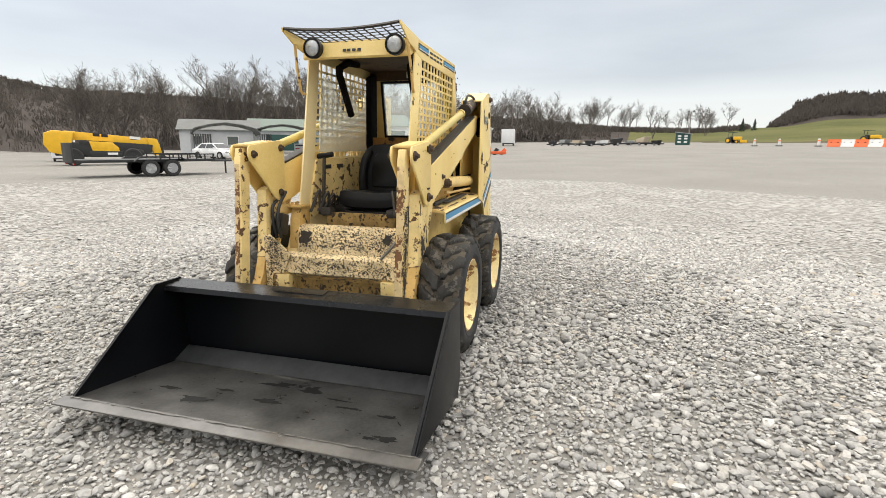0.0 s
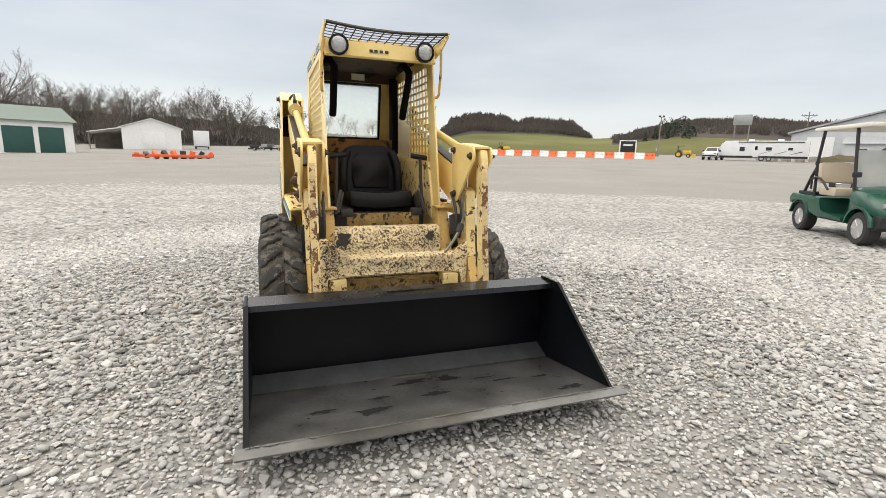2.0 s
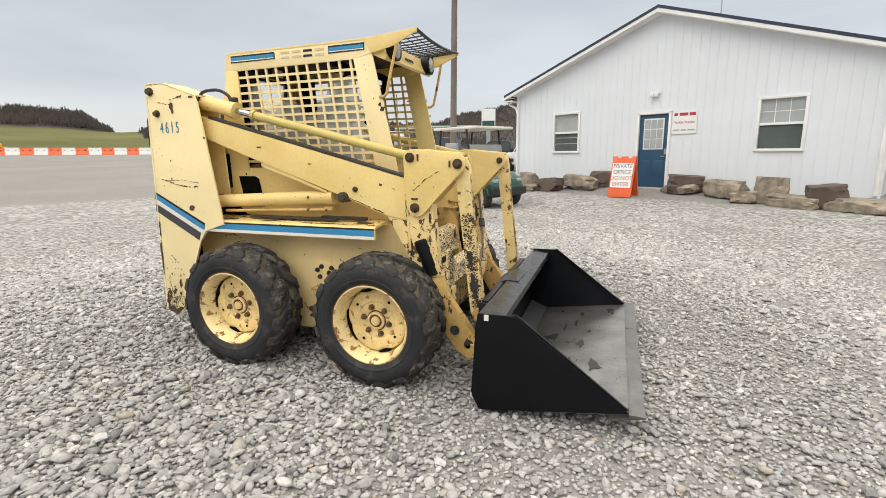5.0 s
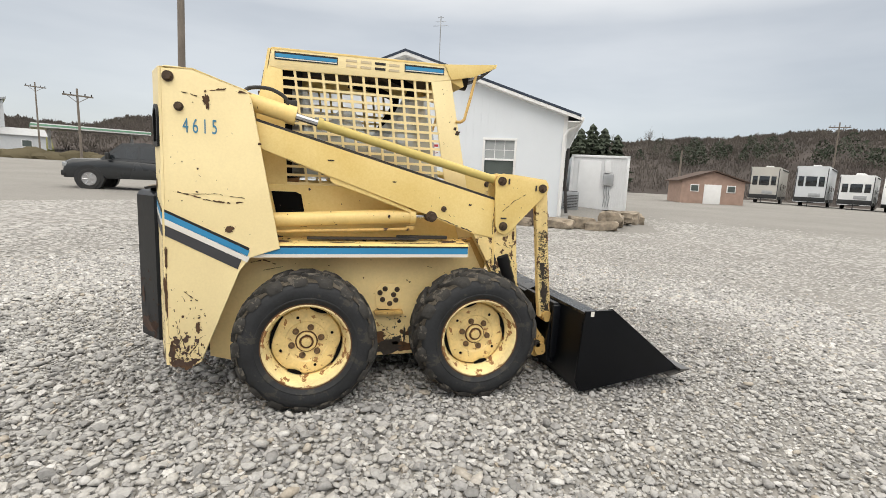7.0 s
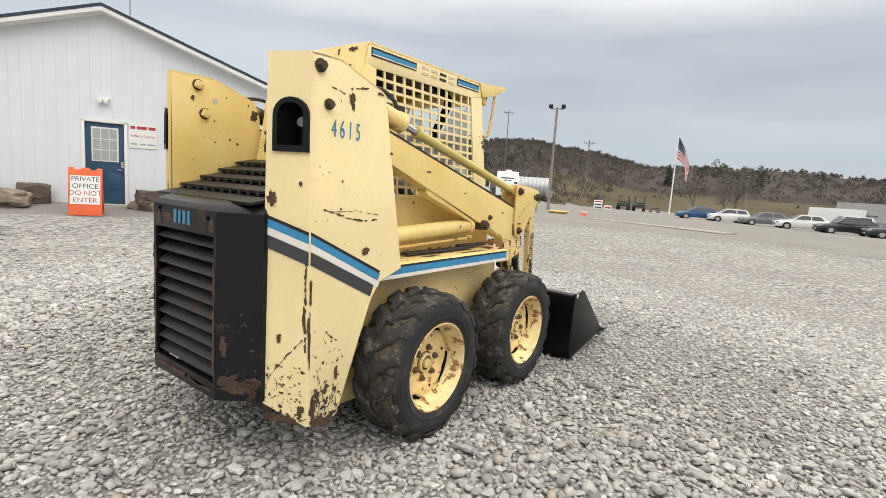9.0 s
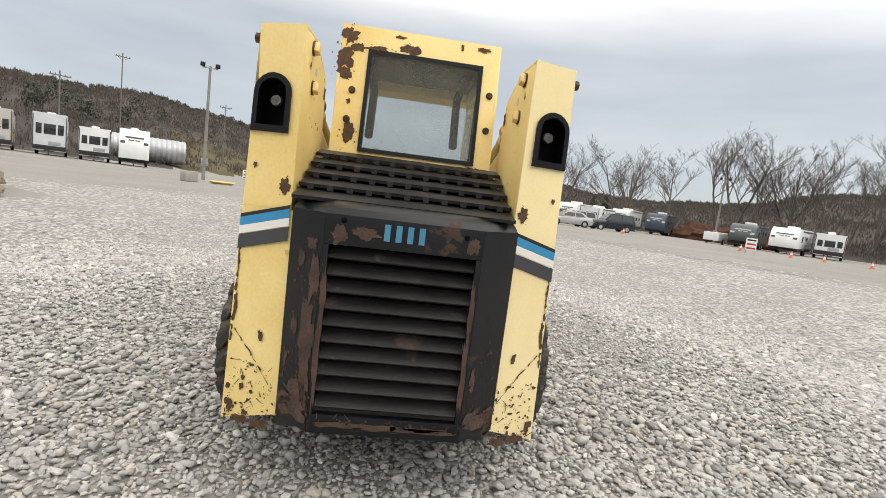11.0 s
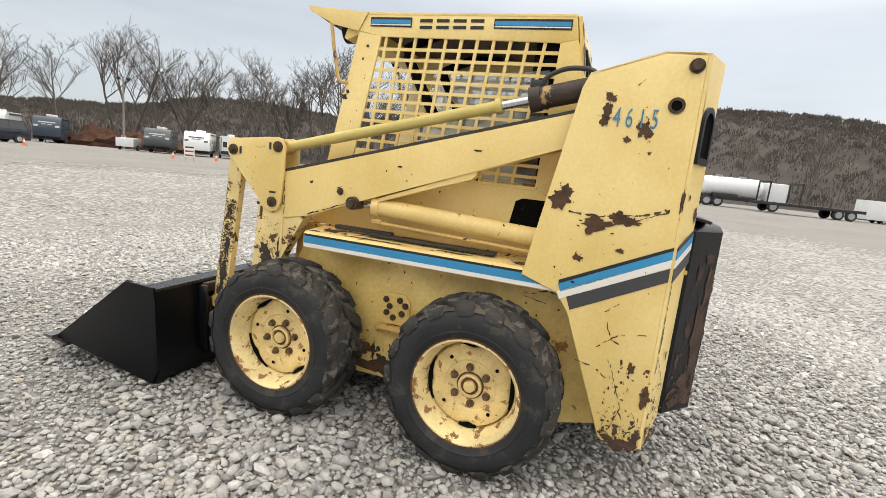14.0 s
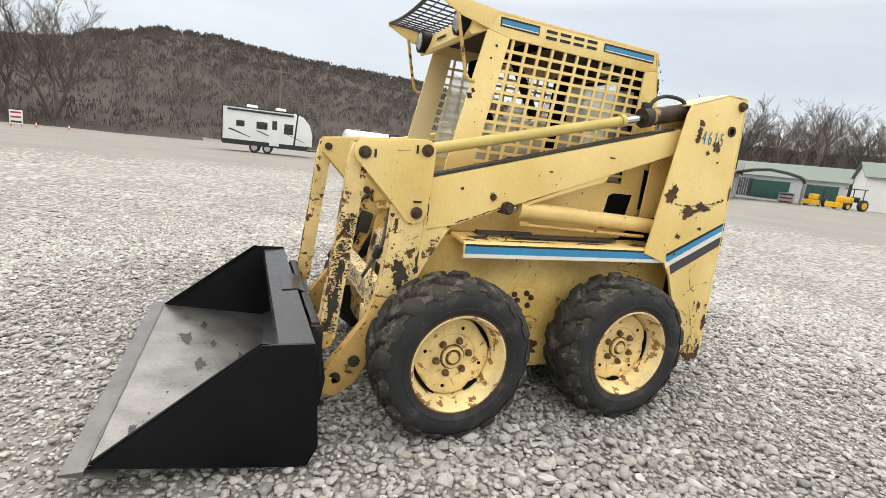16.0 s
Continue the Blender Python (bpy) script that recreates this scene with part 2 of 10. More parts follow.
M["nut"] = surf("rust_brown_nut", (0.17, 0.105, 0.055), 0.75, metal=0.2, var=0.4, vscale=40)
M["lens"] = surf("clear_lamp_lens", (0.50, 0.52, 0.53), 0.14, metal=0.6, var=0.2, vscale=60, bump=0.4, bscale=180)
M["blue"] = surf("blue_decal", (0.035, 0.26, 0.50), 0.4, var=0.12, bump=0, wear=(0.55, 0.42, 0.25), amount=0.05, wscale=25)
M["blue_letter"] = surf("blue_lettering", (0.055, 0.22, 0.36), 0.45, var=0.15, bump=0, wear=(0.6, 0.45, 0.25), amount=0.18, wscale=60)
M["white"] = surf("white_decal", (0.78, 0.76, 0.70), 0.45, var=0.06, bump=0)
M["grey"] = surf("dark_grey_decal", (0.05, 0.05, 0.055), 0.45, var=0.12, bump=0)
M["blackdecal"] = surf("black_decal", (0.015, 0.013, 0.012), 0.5, var=0.2, bump=0)
M["faded"] = surf("faded_letter_ghost", (0.66, 0.55, 0.36), 0.55, var=0.2, bump=0)
M["film"] = glass("cloudy_plastic_sheet", (0.93, 0.95, 0.95), 0.25, 0.20, 0.7, 0.24)
M["glass"] = glass("cab_glass", (0.93, 0.97, 0.97), 0.03, 0.09, 0.25, 0.20)
# near-black colour stands in for the shade inside holes, slots and gaps
M["dark"] = surf("cavity_shade", (0.004, 0.004, 0.004), 0.9, var=0.2, bump=0, spec=0.1)
M["inner"] = surf("amber_stained_cab_lining", (0.30, 0.14, 0.030), 0.6, var=0.45, vscale=4, bump=0.08, wear=(0.025, 0.016, 0.010), amount=0.50, wscale=5)
M["ceiling"] = surf("dark_blotched_lining", (0.055, 0.030, 0.012), 0.8, var=0.5, vscale=5, bump=0.1, wear=(0.012, 0.009, 0.007), amount=0.5, wscale=5)
M["foam"] = surf("black_foam_lining", (0.007, 0.006, 0.006), 0.9, var=0.4, vscale=20, bump=0.2, spec=0.1)
M["labels"] = surf("paper_label", (0.62, 0.60, 0.48), 0.6, var=0.15, bump=0)
M["galv_line"] = surf("dull_steel_line", (0.20, 0.185, 0.16), 0.4, metal=0.7, var=0.3, vscale=30, bump=0.05)
M["wire"] = surf("wire_steel", (0.05, 0.045, 0.04), 0.5, metal=0.5, var=0.3)

# ---------------------------------------------------------------- mesh tools


def part(name, bm, material, parent, label="", smooth=35, recalc=True):
    if recalc:
        bmesh.ops.recalc_face_normals(bm, faces=bm.faces[:])
    me = bpy.data.meshes.new(name)
    bm.to_mesh(me)
    bm.free()
    me.materials.append(material)
    if smooth:
        me.shade_smooth()
        me.set_sharp_from_angle(angle=radians(smooth))
    ob = new(name, me)
    ob.parent = parent
    if label:
        ob["label"] = label
    return ob


def thing(name, label, category, group="", kind=""):
    return tagged(new(name), label, category, group, kind)


def solid(name, bm, material, label, category, group="", kind="", smooth=35):
    return tagged(part(name, bm, material, None, smooth=smooth), label, category, group, kind)


def box(bm, c, s, rot=None, bevel=0.0):
    r = bmesh.ops.create_cube(bm, size=1.0)
    m = Matrix.Translation(c) @ (rot.to_matrix().to_4x4() if rot else Matrix.Identity(4)) @ Matrix.Diagonal((*s, 1))
    bmesh.ops.transform(bm, matrix=m, verts=r["verts"])
    if bevel:
        ed = list({e for v in r["verts"] for e in v.link_edges})
        bmesh.ops.bevel(bm, geom=ed, offset=bevel, segments=2, affect="EDGES", profile=0.6)
    return bm


def prism(bm, pts, a, b, axis="y", bevel=0.0):
    """The outline pts, drawn in the plane across axis, made solid from a to b along it."""
    def at(p, k):
        return {"y": (p[0], k, p[1]), "x": (k, p[0], p[1]), "z": (p[0], p[1], k)}[axis]
    lo = [bm.verts.new(at(p, a)) for p in pts]
    hi = [bm.verts.new(at(p, b)) for p in pts]
    f1, f2 = bm.faces.new(lo), bm.faces.new(hi[::-1])
    n = len(pts)
    sides = [bm.faces.new((lo[i], hi[i], hi[(i + 1) % n], lo[(i + 1) % n])) for i in range(n)]
    if bevel:
        ed = list(set(f1.edges) | set(f2.edges))
        bmesh.ops.bevel(bm, geom=ed, offset=bevel, segments=2, affect="EDGES", profile=0.6)
    return bm


def tube(bm, p0, p1, r0, r1=None, n=12, caps=True):
    p0, p1 = Vector(p0), Vector(p1)
    r1 = r0 if r1 is None else r1
    q = (p1 - p0).to_track_quat("Z", "Y").to_matrix()
    rings = []
    for p, r in ((p0, r0), (p1, r1)):
        rings.append([bm.verts.new(p + q @ Vector((r * math.cos(2 * math.pi * k / n), r * math.sin(2 * math.pi * k / n), 0))) for k in range(n)])
    for k in range(n):
        bm.faces.new((rings[0][k], rings[0][(k + 1) % n], rings[1][(k + 1) % n], rings[1][k]))
    if caps:
        bm.faces.new(rings[0][::-1])
        bm.faces.new(rings[1])
    return bm


def pipe(bm, pts, r, n=8):
    """A bent tube through pts, mitred at the bends."""
    pts = [Vector(p) for p in pts]
    rings, up = [], None
    for i, p in enumerate(pts):
        d = ((pts[min(i + 1, len(pts) - 1)] - p).normalized() + (p - pts[max(i - 1, 0)]).normalized()).normalized()
        if up is None:
            up = Vector((0, 0, 1)) if abs(d.z) < 0.9 else Vector((1, 0, 0))
        s = d.cross(up).normalized()
        up = s.cross(d).normalized()
        rings.append([bm.verts.new(p + r * (math.cos(2 * math.pi * k / n) * s + math.sin(2 * math.pi * k / n) * up)) for k in range(n)])
    for a, b in zip(rings, rings[1:]):
        for k in range(n):
            bm.faces.new((a[k], a[(k + 1) % n], b[(k + 1) % n], b[k]))
    bm.faces.new(rings[0][::-1])
    bm.faces.new(rings[-1])
    return bm


def curve_pts(ctrl, n=8):
    """A smooth run of points through ctrl."""
    c = [Vector(p) for p in ctrl]
    c = [2 * c[0] - c[1]] + c + [2 * c[-1] - c[-2]]
    out = []
    for i in range(1, len(c) - 2):
        for k in range(n):
            t = k / n
            a, b, d, e = c[i - 1], c[i], c[i + 1], c[i + 2]
            out.append(0.5 * ((2 * b) + (d - a) * t + (2 * a - 5 * b + 4 * d - e) * t * t + (3 * b - a - 3 * d + e) * t ** 3))
    return out + [c[-2]]


def lathe(bm, prof, c=(0, 0, 0), n=32, axis="y", closed=False):
    """Turn prof, a list of (radius, along), round axis through c."""
    rings = []
    for r, a in prof:
        ring = []
        for k in range(n):
            u, v = r * math.cos(2 * math.pi * k / n), r * math.sin(2 * math.pi * k / n)
            d = {"y": (u, a, v), "z": (u, v, a), "x": (a, u, v)}[axis]
            ring.append(bm.verts.new(Vector(c) + Vector(d)))
        rings.append(ring)
    pairs = list(zip(rings, rings[1:])) + ([(rings[-1], rings[0])] if closed else [])
    for a, b in pairs:
        for k in range(n):
            bm.faces.new((a[k], a[(k + 1) % n], b[(k + 1) % n], b[k]))
    if not closed:
        for ring in (rings[0], rings[-1]):
            bm.faces.new(ring)
    return bm


def hexbolt(bm, c, r, h, axis="y", sign=1):
    """A bolt head on a washer, facing along the axis."""
    d = Vector({"y": (0, sign, 0), "x": (sign, 0, 0), "z": (0, 0, sign)}[axis])
    c = Vector(c)
    tube(bm, c, c + d * h * 0.3, r * 1.35, n=14)
    tube(bm, c + d * h * 0.3, c + d * h, r, r * 0.92, n=6)
    return bm


def blob(bm, c, s, seed, sub=2, rough=0.25, flat=0.0, q=None):
    """An uneven rounded lump, for boulders and bushes."""
    r = bmesh.ops.create_icosphere(bm, subdivisions=sub, radius=1.0)
    off = Vector((seed * 7.3, seed * 3.1, seed * 1.7))
    m = (q or Euler((0, 0, 0))).to_matrix()
    for v in r["verts"]:
        d = v.co.normalized()
        k = 1 + rough * (noise.noise(d * 1.3 + off) + 0.5 * noise.noise(d * 3.1 + off))
        p = d * k
        if flat:
            p = Vector([max(-1 + flat, min(1 - flat, x)) for x in p])
        v.co = Vector(c) + m @ Vector((p.x * s[0], p.y * s[1], p.z * s[2]))
    return bm


def words(name, text, size, material, parent, m, label="", extrude=0.001, align="CENTER", squeeze=1.0, space=1.0):
    """Raised lettering in the built-in font, as a mesh."""
    cu = bpy.data.curves.new(name, "FONT")
    cu.body, cu.size, cu.extrude, cu.align_x, cu.align_y = text, size, extrude, align, "CENTER"
    cu.space_character = space
    tmp = bpy.data.objects.new(name, cu)
    scene.collection.objects.link(tmp)
    me = bpy.data.meshes.new_from_object(tmp.evaluated_get(bpy.context.evaluated_depsgraph_get()))
    bpy.data.objects.remove(tmp)
    me.transform(m @ Matrix.Diagonal((squeeze, 1, 1, 1)))
    me.materials.clear()
    me.materials.append(material)
    ob = new(name, me)
    ob.parent = parent
    if label:
        ob["label"] = label
    return ob

# ---------------------------------------------------------------- ground, fields and hills
# Height of the hills' bare ground as an angle seen from the yard, and the distance at which the yard ends, by compass angle.
RIDGE = [(-180, 2.45, 150), (-172, 2.95, 150), (-165, 2.95, 150), (-155, 3.75, 140), (-151, 3.85, 131), (-147, 3.85, 123), (-142.5, 4.15, 112), (-139, 4.55, 104), (-134.6, 4.55, 95), (-131, 4.55, 93), (-128.7, 4.65, 92), (-115, 6.75, 84), (-106.6, 7.65, 82),
         (-102, 7.95, 81), (-96, 8.25, 80), (-90, 8.7, 78), (-86.4, 9, 78), (-82, 8.8, 76), (-77.5, 7.7, 75), (-73.5, 6.3, 74), (-71, 5.8, 74), (-59.5, 3.75, 72), (-56, 3.95, 72), (-53, 4.15, 72), (-48, 4.2, 74), (-45, 4.05, 74),
         (-42.5, 3.65, 75), (-38, 2.4, 76), (-34.5, 2, 77), (-28, 1.6, 78), (-22, 1.8, 79), (-17.5, 2.5, 79), (-15.3, 2.8, 81), (-13.2, 3.35, 85), (-11.2, 3.15, 88), (-9.5, 2.6, 91), (-8.3, 2.58, 95), (-6.4, 2.95, 104), (-4.2, 3.1, 112),
         (-2.2, 3.35, 114), (0, 3.65, 116), (3, 3.55, 115), (8, 3.75, 114), (13.6, 3.55, 112), (16.6, 4.1, 109), (19.7, 4.75, 103), (22.8, 5.1, 96), (26, 5.7, 91), (29, 5.71, 89), (32, 5.45, 87), (37, 5.45, 84), (46, 4.85, 84),
         (56, 4.35, 84), (70, 3.4, 84), (90, 5.3, 84), (96, 5.6, 86), (100, 5.2, 90), (106, 4.2, 90), (111, 3, 100), (118, 3.2, 118), (123, 3.6, 118), (128, 4.1, 118), (134, 4, 112), (137.5, 3.2, 111), (140, 2.45, 110),
         (143, 2.3, 108), (149, 2.65, 106), (156, 2.7, 106), (161, 2, 108), (168, 1.65, 120), (174, 1.8, 140), (180, 2.3, 150)]
FAR = 235.0


def ridge(a):
    for (a0, e0, d0), (a1, e1, d1) in zip(RIDGE, RIDGE[1:]):
        if a0 <= a <= a1:
            k = (a - a0) / (a1 - a0)
            k = k * k * (3 - 2 * k)
            wave = 0.05 * math.sin(a * 2.9 + 1) + 0.04 * math.sin(a * 7.0)
            return e0 + (e1 - e0) * k + (wave if a < 140 else 0.0), d0 + (d1 - d0) * k
    return RIDGE[0][1], RIDGE[0][2]


def yard(x, y):
    """The yard climbs on one side and falls away on the other."""
    along = x * math.cos(radians(150)) + y * math.sin(radians(150))
    return 0.025 * max(0.0, along - 15) - 0.018 * max(0.0, -along - 18)


def hgt(x, y):
    """Height of the ground."""
    r, a = math.hypot(x, y), math.degrees(math.atan2(y, x))
    e, d = ridge(a)
    z = yard(x, y)
    if r > d:
        base = yard(d * math.cos(radians(a)), d * math.sin(radians(a)))
        top = 1.25 + FAR * math.tan(radians(e))
        k = min(1.0, (r - d) / (FAR - d))
        z = base + (top - base) * (0.65 * k + 0.35 * k * k * (3 - 2 * k))
        z += 0.5 * k * noise.noise(Vector((x * 0.03, y * 0.03, 0)))
        if r > FAR:
            knoll = max(0.0, min(1.0, (a - 143.3) / 2.5, (161.4 - a) / 2.2)) * (0.93 + 0.12 * math.cos((a - 157) * 0.32) - 0.28 * math.exp(-((a - 151.8) / 0.8) ** 2))
            z = top + knoll * 10.0 * max(0.0, 1 - abs(r - 262) / 27) - (r - FAR) * 0.02
    # the bank that the office stands on
    u, v = (x - 2.6) * 0.879 - (y - 12.38) * 0.477, (x - 2.6) * 0.477 + (y - 12.38) * 0.879
    k = max(0.0, min(1.0, (v + 1.1) / 1.0)) * max(0.0, min(1.0, (7.5 - abs(u - 0.3)) / 1.5))
    z += 0.22 * k * max(0.0, min(1.0, (40 - v) / 10))
    return z


def wooded(a):
    return a < 60 and not (-10 < a < 16) or a > 163 or 60 <= a < 143


def gravel_sheet():
    m = surf("gravel_ground", (0.252, 0.243, 0.228), 0.95, var=0.12, vscale=0.25, bump=0.0, spec=0.2)
    n, l = m.node_tree.nodes, m.node_tree.links
    b = n["Principled BSDF"]
    co = n.new("ShaderNodeTexCoord")
    vo = n.new("ShaderNodeTexVoronoi")
    vo.inputs["Scale"].default_value = 32
    l.new(co.outputs["Object"], vo.inputs["Vector"])
    ra = n.new("ShaderNodeValToRGB")
    ra.color_ramp.elements[0].color, ra.color_ramp.elements[1].color = (0.84, 0.84, 0.84, 1), (1.16, 1.15, 1.13, 1)
    l.new(vo.outputs["Color"], ra.inputs["Fac"])
    mu = n.new("ShaderNodeMixRGB")
    mu.blend_type, mu.inputs["Fac"].default_value = "MULTIPLY", 1.0
    old = b.inputs["Base Color"].links[0].from_socket
    l.new(old, mu.inputs["Color1"])
    l.new(ra.outputs["Color"], mu.inputs["Color2"])
    l.new(mu.outputs["Color"], b.inputs["Base Color"])
    bp = n.new("ShaderNodeBump")
    bp.inputs["Strength"].default_value, bp.inputs["Distance"].default_value = 0.4, 0.02
    bp.invert = True
    l.new(vo.outputs["Distance"], bp.inputs["Height"])
    l.new(bp.outputs["Normal"], b.inputs["Normal"])
    return m


M["gravel"] = gravel_sheet()
M["forest_floor"] = surf("leaf_litter", (0.078, 0.067, 0.062), 0.95, var=0.35, vscale=0.05, bump=0.2, bscale=1.5, spec=0.04)
M["grass"] = surf("winter_grass", (0.105, 0.115, 0.042), 0.95, var=0.28, vscale=0.03, bump=0.2, bscale=2, tint=(0.14, 0.135, 0.06), spec=0.04)
M["drygrass"] = surf("dry_grass_bank", (0.11, 0.094, 0.06), 0.95, var=0.25, vscale=0.08, bump=0.2, bscale=2, spec=0.04)
M["asphalt"] = surf("asphalt", (0.10, 0.10, 0.10), 0.9, var=0.2, vscale=0.4, bump=0.1, bscale=30)


def build_ground():
    bm = bmesh.new()
    radii = [0.01, 3, 6, 8, 10, 10.6, 11.2, 11.8, 12.4, 13, 14, 16, 20, 26, 34, 44, 56, 64, 70, 75, 80, 85, 90, 96, 102, 108, 115, 122, 130, 140, 150, 162, 178, 196, 215, 235, 262, 320, 600, 1500, 4000]
    na = 480
    grid = [[bm.verts.new((r * math.cos(2 * math.pi * k / na), r * math.sin(2 * math.pi * k / na), hgt(r * math.cos(2 * math.pi * k / na), r * math.sin(2 * math.pi * k / na)))) for k in range(na)] for r in radii]
    for i in range(len(radii) - 1):
        for k in range(na):
            k2 = (k + 1) % na
            f = bm.faces.new((grid[i][k], grid[i + 1][k], grid[i + 1][k2], grid[i][k2]))
            rm = 0.5 * (radii[i] + radii[i + 1])
            a = math.degrees(2 * math.pi * (k + 0.5) / na)
            a = a - 360 if a > 180 else a
            e, d = ridge(a)
            if rm < d:
                f.material_index = 0
            elif 113 < a < 174:
                f.material_index = 1 if rm > FAR - 5 or a < 141 and rm > 168 else 3 if rm < d + 10 else 2
            elif -8 < a < 25 and rm < 146:
                f.material_index = 3
            else:
                f.material_index = 1
    bmesh.ops.recalc_face_normals(bm, faces=bm.faces[:])
    me = bpy.data.meshes.new("ground")
    bm.to_mesh(me)
    bm.free()
    for k in ("gravel", "forest_floor", "grass", "drygrass", "asphalt"):
        me.materials.append(M[k])
    me.shade_smooth()
    return tagged(new("ground", me), "pale grey gravel yard with grassy and wooded slopes round it", "ground", kind="structure")


ground = build_ground()

# ---------------------------------------------------------------- trees
M["bark"] = surf("grey_bark", (0.155, 0.137, 0.122), 0.95, spec=0.08, var=0.3, vscale=0.6, bump=0.2, bscale=6)
M["twig"] = surf("distant_bare_wood", (0.122, 0.105, 0.096), 0.95, var=0.22, vscale=0.05, bump=0.0, tint=(0.114, 0.101, 0.087), spec=0.1)
M["needle"] = surf("dark_needles", (0.052, 0.066, 0.043), 0.9, var=0.4, vscale=0.8, bump=0.2, bscale=8)

n_, l_ = M["twig"].node_tree.nodes, M["twig"].node_tree.links
geo_, tone_, mul_ = n_.new("ShaderNodeNewGeometry"), n_.new("ShaderNodeMapRange"), n_.new("ShaderNodeVectorMath")
tone_.inputs["To Min"].default_value, tone_.inputs["To Max"].default_value = 0.92, 1.08
mul_.operation = "SCALE"
l_.new(geo_.outputs["Random Per Island"], tone_.inputs["Value"])
l_.new(n_["Principled BSDF"].inputs["Base Color"].links[0].from_socket, mul_.inputs[0])
l_.new(tone_.outputs["Result"], mul_.inputs["Scale"])
l_.new(mul_.outputs["Vector"], n_["Principled BSDF"].inputs["Base Color"])


def polar(a, d, eye=(0.0, 0.0)):
    return eye[0] + d * math.cos(radians(a)), eye[1] + d * math.sin(radians(a))


def spot(a, d, rz=0.0, eye=(0.0, 0.0), up=0.0):
    x, y = polar(a, d, eye)
    return pose(x, y, hgt(x, y) + up, 0, 0, rz)


def bare_tree(seed, h=14.0, stems=1):
    """A leafless tree: tapered trunk, limbs and a fan of fine branches."""
    rng = random.Random(seed)
    trunk, crown = bmesh.new(), bmesh.new()

    def grow(p, d, length, r, level):
        bm = trunk if level == 0 else crown
        n = (7, 5, 3, 3, 3)[level]
        segs = (5, 4, 3, 1, 1)[level]
        pts, rad = [p.copy()], [r]
        for k in range(segs):
            wob = 0.10 + 0.07 * level
            d = (d + Vector((rng.uniform(-wob, wob), rng.uniform(-wob, wob), rng.uniform(-0.02, 0.10)))).normalized()
            p = p + d * length / segs
            pts.append(p.copy())
            rad.append(r * (1 - 0.75 * (k + 1) / segs) + 0.008)
        if level >= 4:
            # the finest twigs are three-sided spikes
            side = d.orthogonal().normalized() * r
            ring = [bm.verts.new(pts[0] + Matrix.Rotation(2.094 * k, 3, d) @ side) for k in range(3)]
            tip = bm.verts.new(pts[-1])
            for k in range(3):
                bm.faces.new((ring[k], ring[(k + 1) % 3], tip))
            return
        for i in range(segs):
            tube(bm, pts[i], pts[i + 1], rad[i], rad[i + 1], n=n, caps=False)
        kids = (rng.randint(7, 9), rng.randint(5, 7), rng.randint(4, 6), rng.randint(3, 4))[level]
        for k in range(kids):
            f = rng.uniform(0.30 if level == 0 else 0.2, 1.0)
            i = min(segs - 1, int(f * segs))
            q = pts[i].lerp(pts[i + 1], f * segs - i)
            ang = rng.uniform(0, 2 * math.pi)
            side = Vector((math.cos(ang), math.sin(ang), 0))
            nd = (d * rng.uniform(0.55, 1.0) + side * rng.uniform(0.4, 0.8) + Vector((0, 0, 0.25))).normalized()
            grow(q, nd, length * rng.uniform(0.42, 0.64) * (1.15 - 0.45 * f), max(0.012, rad[i] * rng.uniform(0.45, 0.62)), level + 1)

    for k in range(stems):
        lean = Vector((rng.uniform(-0.12, 0.12), rng.uniform(-0.12, 0.12), 1)) if stems == 1 else Vector((0.28 * math.cos(2.1 * k + seed), 0.28 * math.sin(2.1 * k + seed), 1))
        grow(Vector((0.2 * k, 0.15 * k, -0.2)), lean.normalized(), h * rng.uniform(0.72, 0.82), h * 0.0135, 0)
    ob = thing("bare_tree", "tall leafless deciduous tree with grey bark", "tree", "bare trees round the yard")
    part("trunk", trunk, M["bark"], ob, smooth=60, recalc=False)
    part("crown", crown, M["bark"], ob, "fan of bare grey branches", smooth=60, recalc=False)
    return ob


def conifer(seed, h=9.0):
    rng = random.Random(seed)
    ob = thing("conifer", "dark green conifer with drooping boughs", "tree", "conifers")
    bm = bmesh.new()
    tube(bm, (0, 0, -0.2), (0, 0, h * 0.95), h * 0.02, 0.03, n=7)
    part("trunk", bm, M["bark"], ob)
    bm = bmesh.new()
    tiers = 15
    for k in range(tiers):
        z = h * (0.08 + 0.9 * k / tiers)
        rr = h * 0.24 * (1 - k / tiers) ** 0.8 + 0.15
        for j in range(13):
            a = rng.uniform(0, 2 * math.pi)
            r2 = rr * rng.uniform(0.55, 1.1)
            w = 0.10 * h * rng.uniform(0.5, 1.0) * (0.5 + 0.5 * (1 - k / tiers))
            c, s_ = math.cos(a), math.sin(a)
            v = [bm.verts.new(p) for p in ((0, 0, z + 0.06 * h), (r2 * 0.6 * c - w * 0.5 * s_, r2 * 0.6 * s_ + w * 0.5 * c, z + 0.01 * h), (r2 * c, r2 * s_, z - 0.05 * h * rng.random()), (r2 * 0.6 * c + w * 0.5 * s_, r2 * 0.6 * s_ - w * 0.5 * c, z + 0.01 * h), (r2 * 0.55 * c, r2 * 0.55 * s_, z - 0.05 * h))]
            bm.faces.new((v[0], v[1], v[2]))
            bm.faces.new((v[0], v[2], v[3]))
            bm.faces.new((v[1], v[4], v[2]))
            bm.faces.new((v[3], v[2], v[4]))
    part("crown", bm, M["needle"], ob, recalc=False)
    return ob


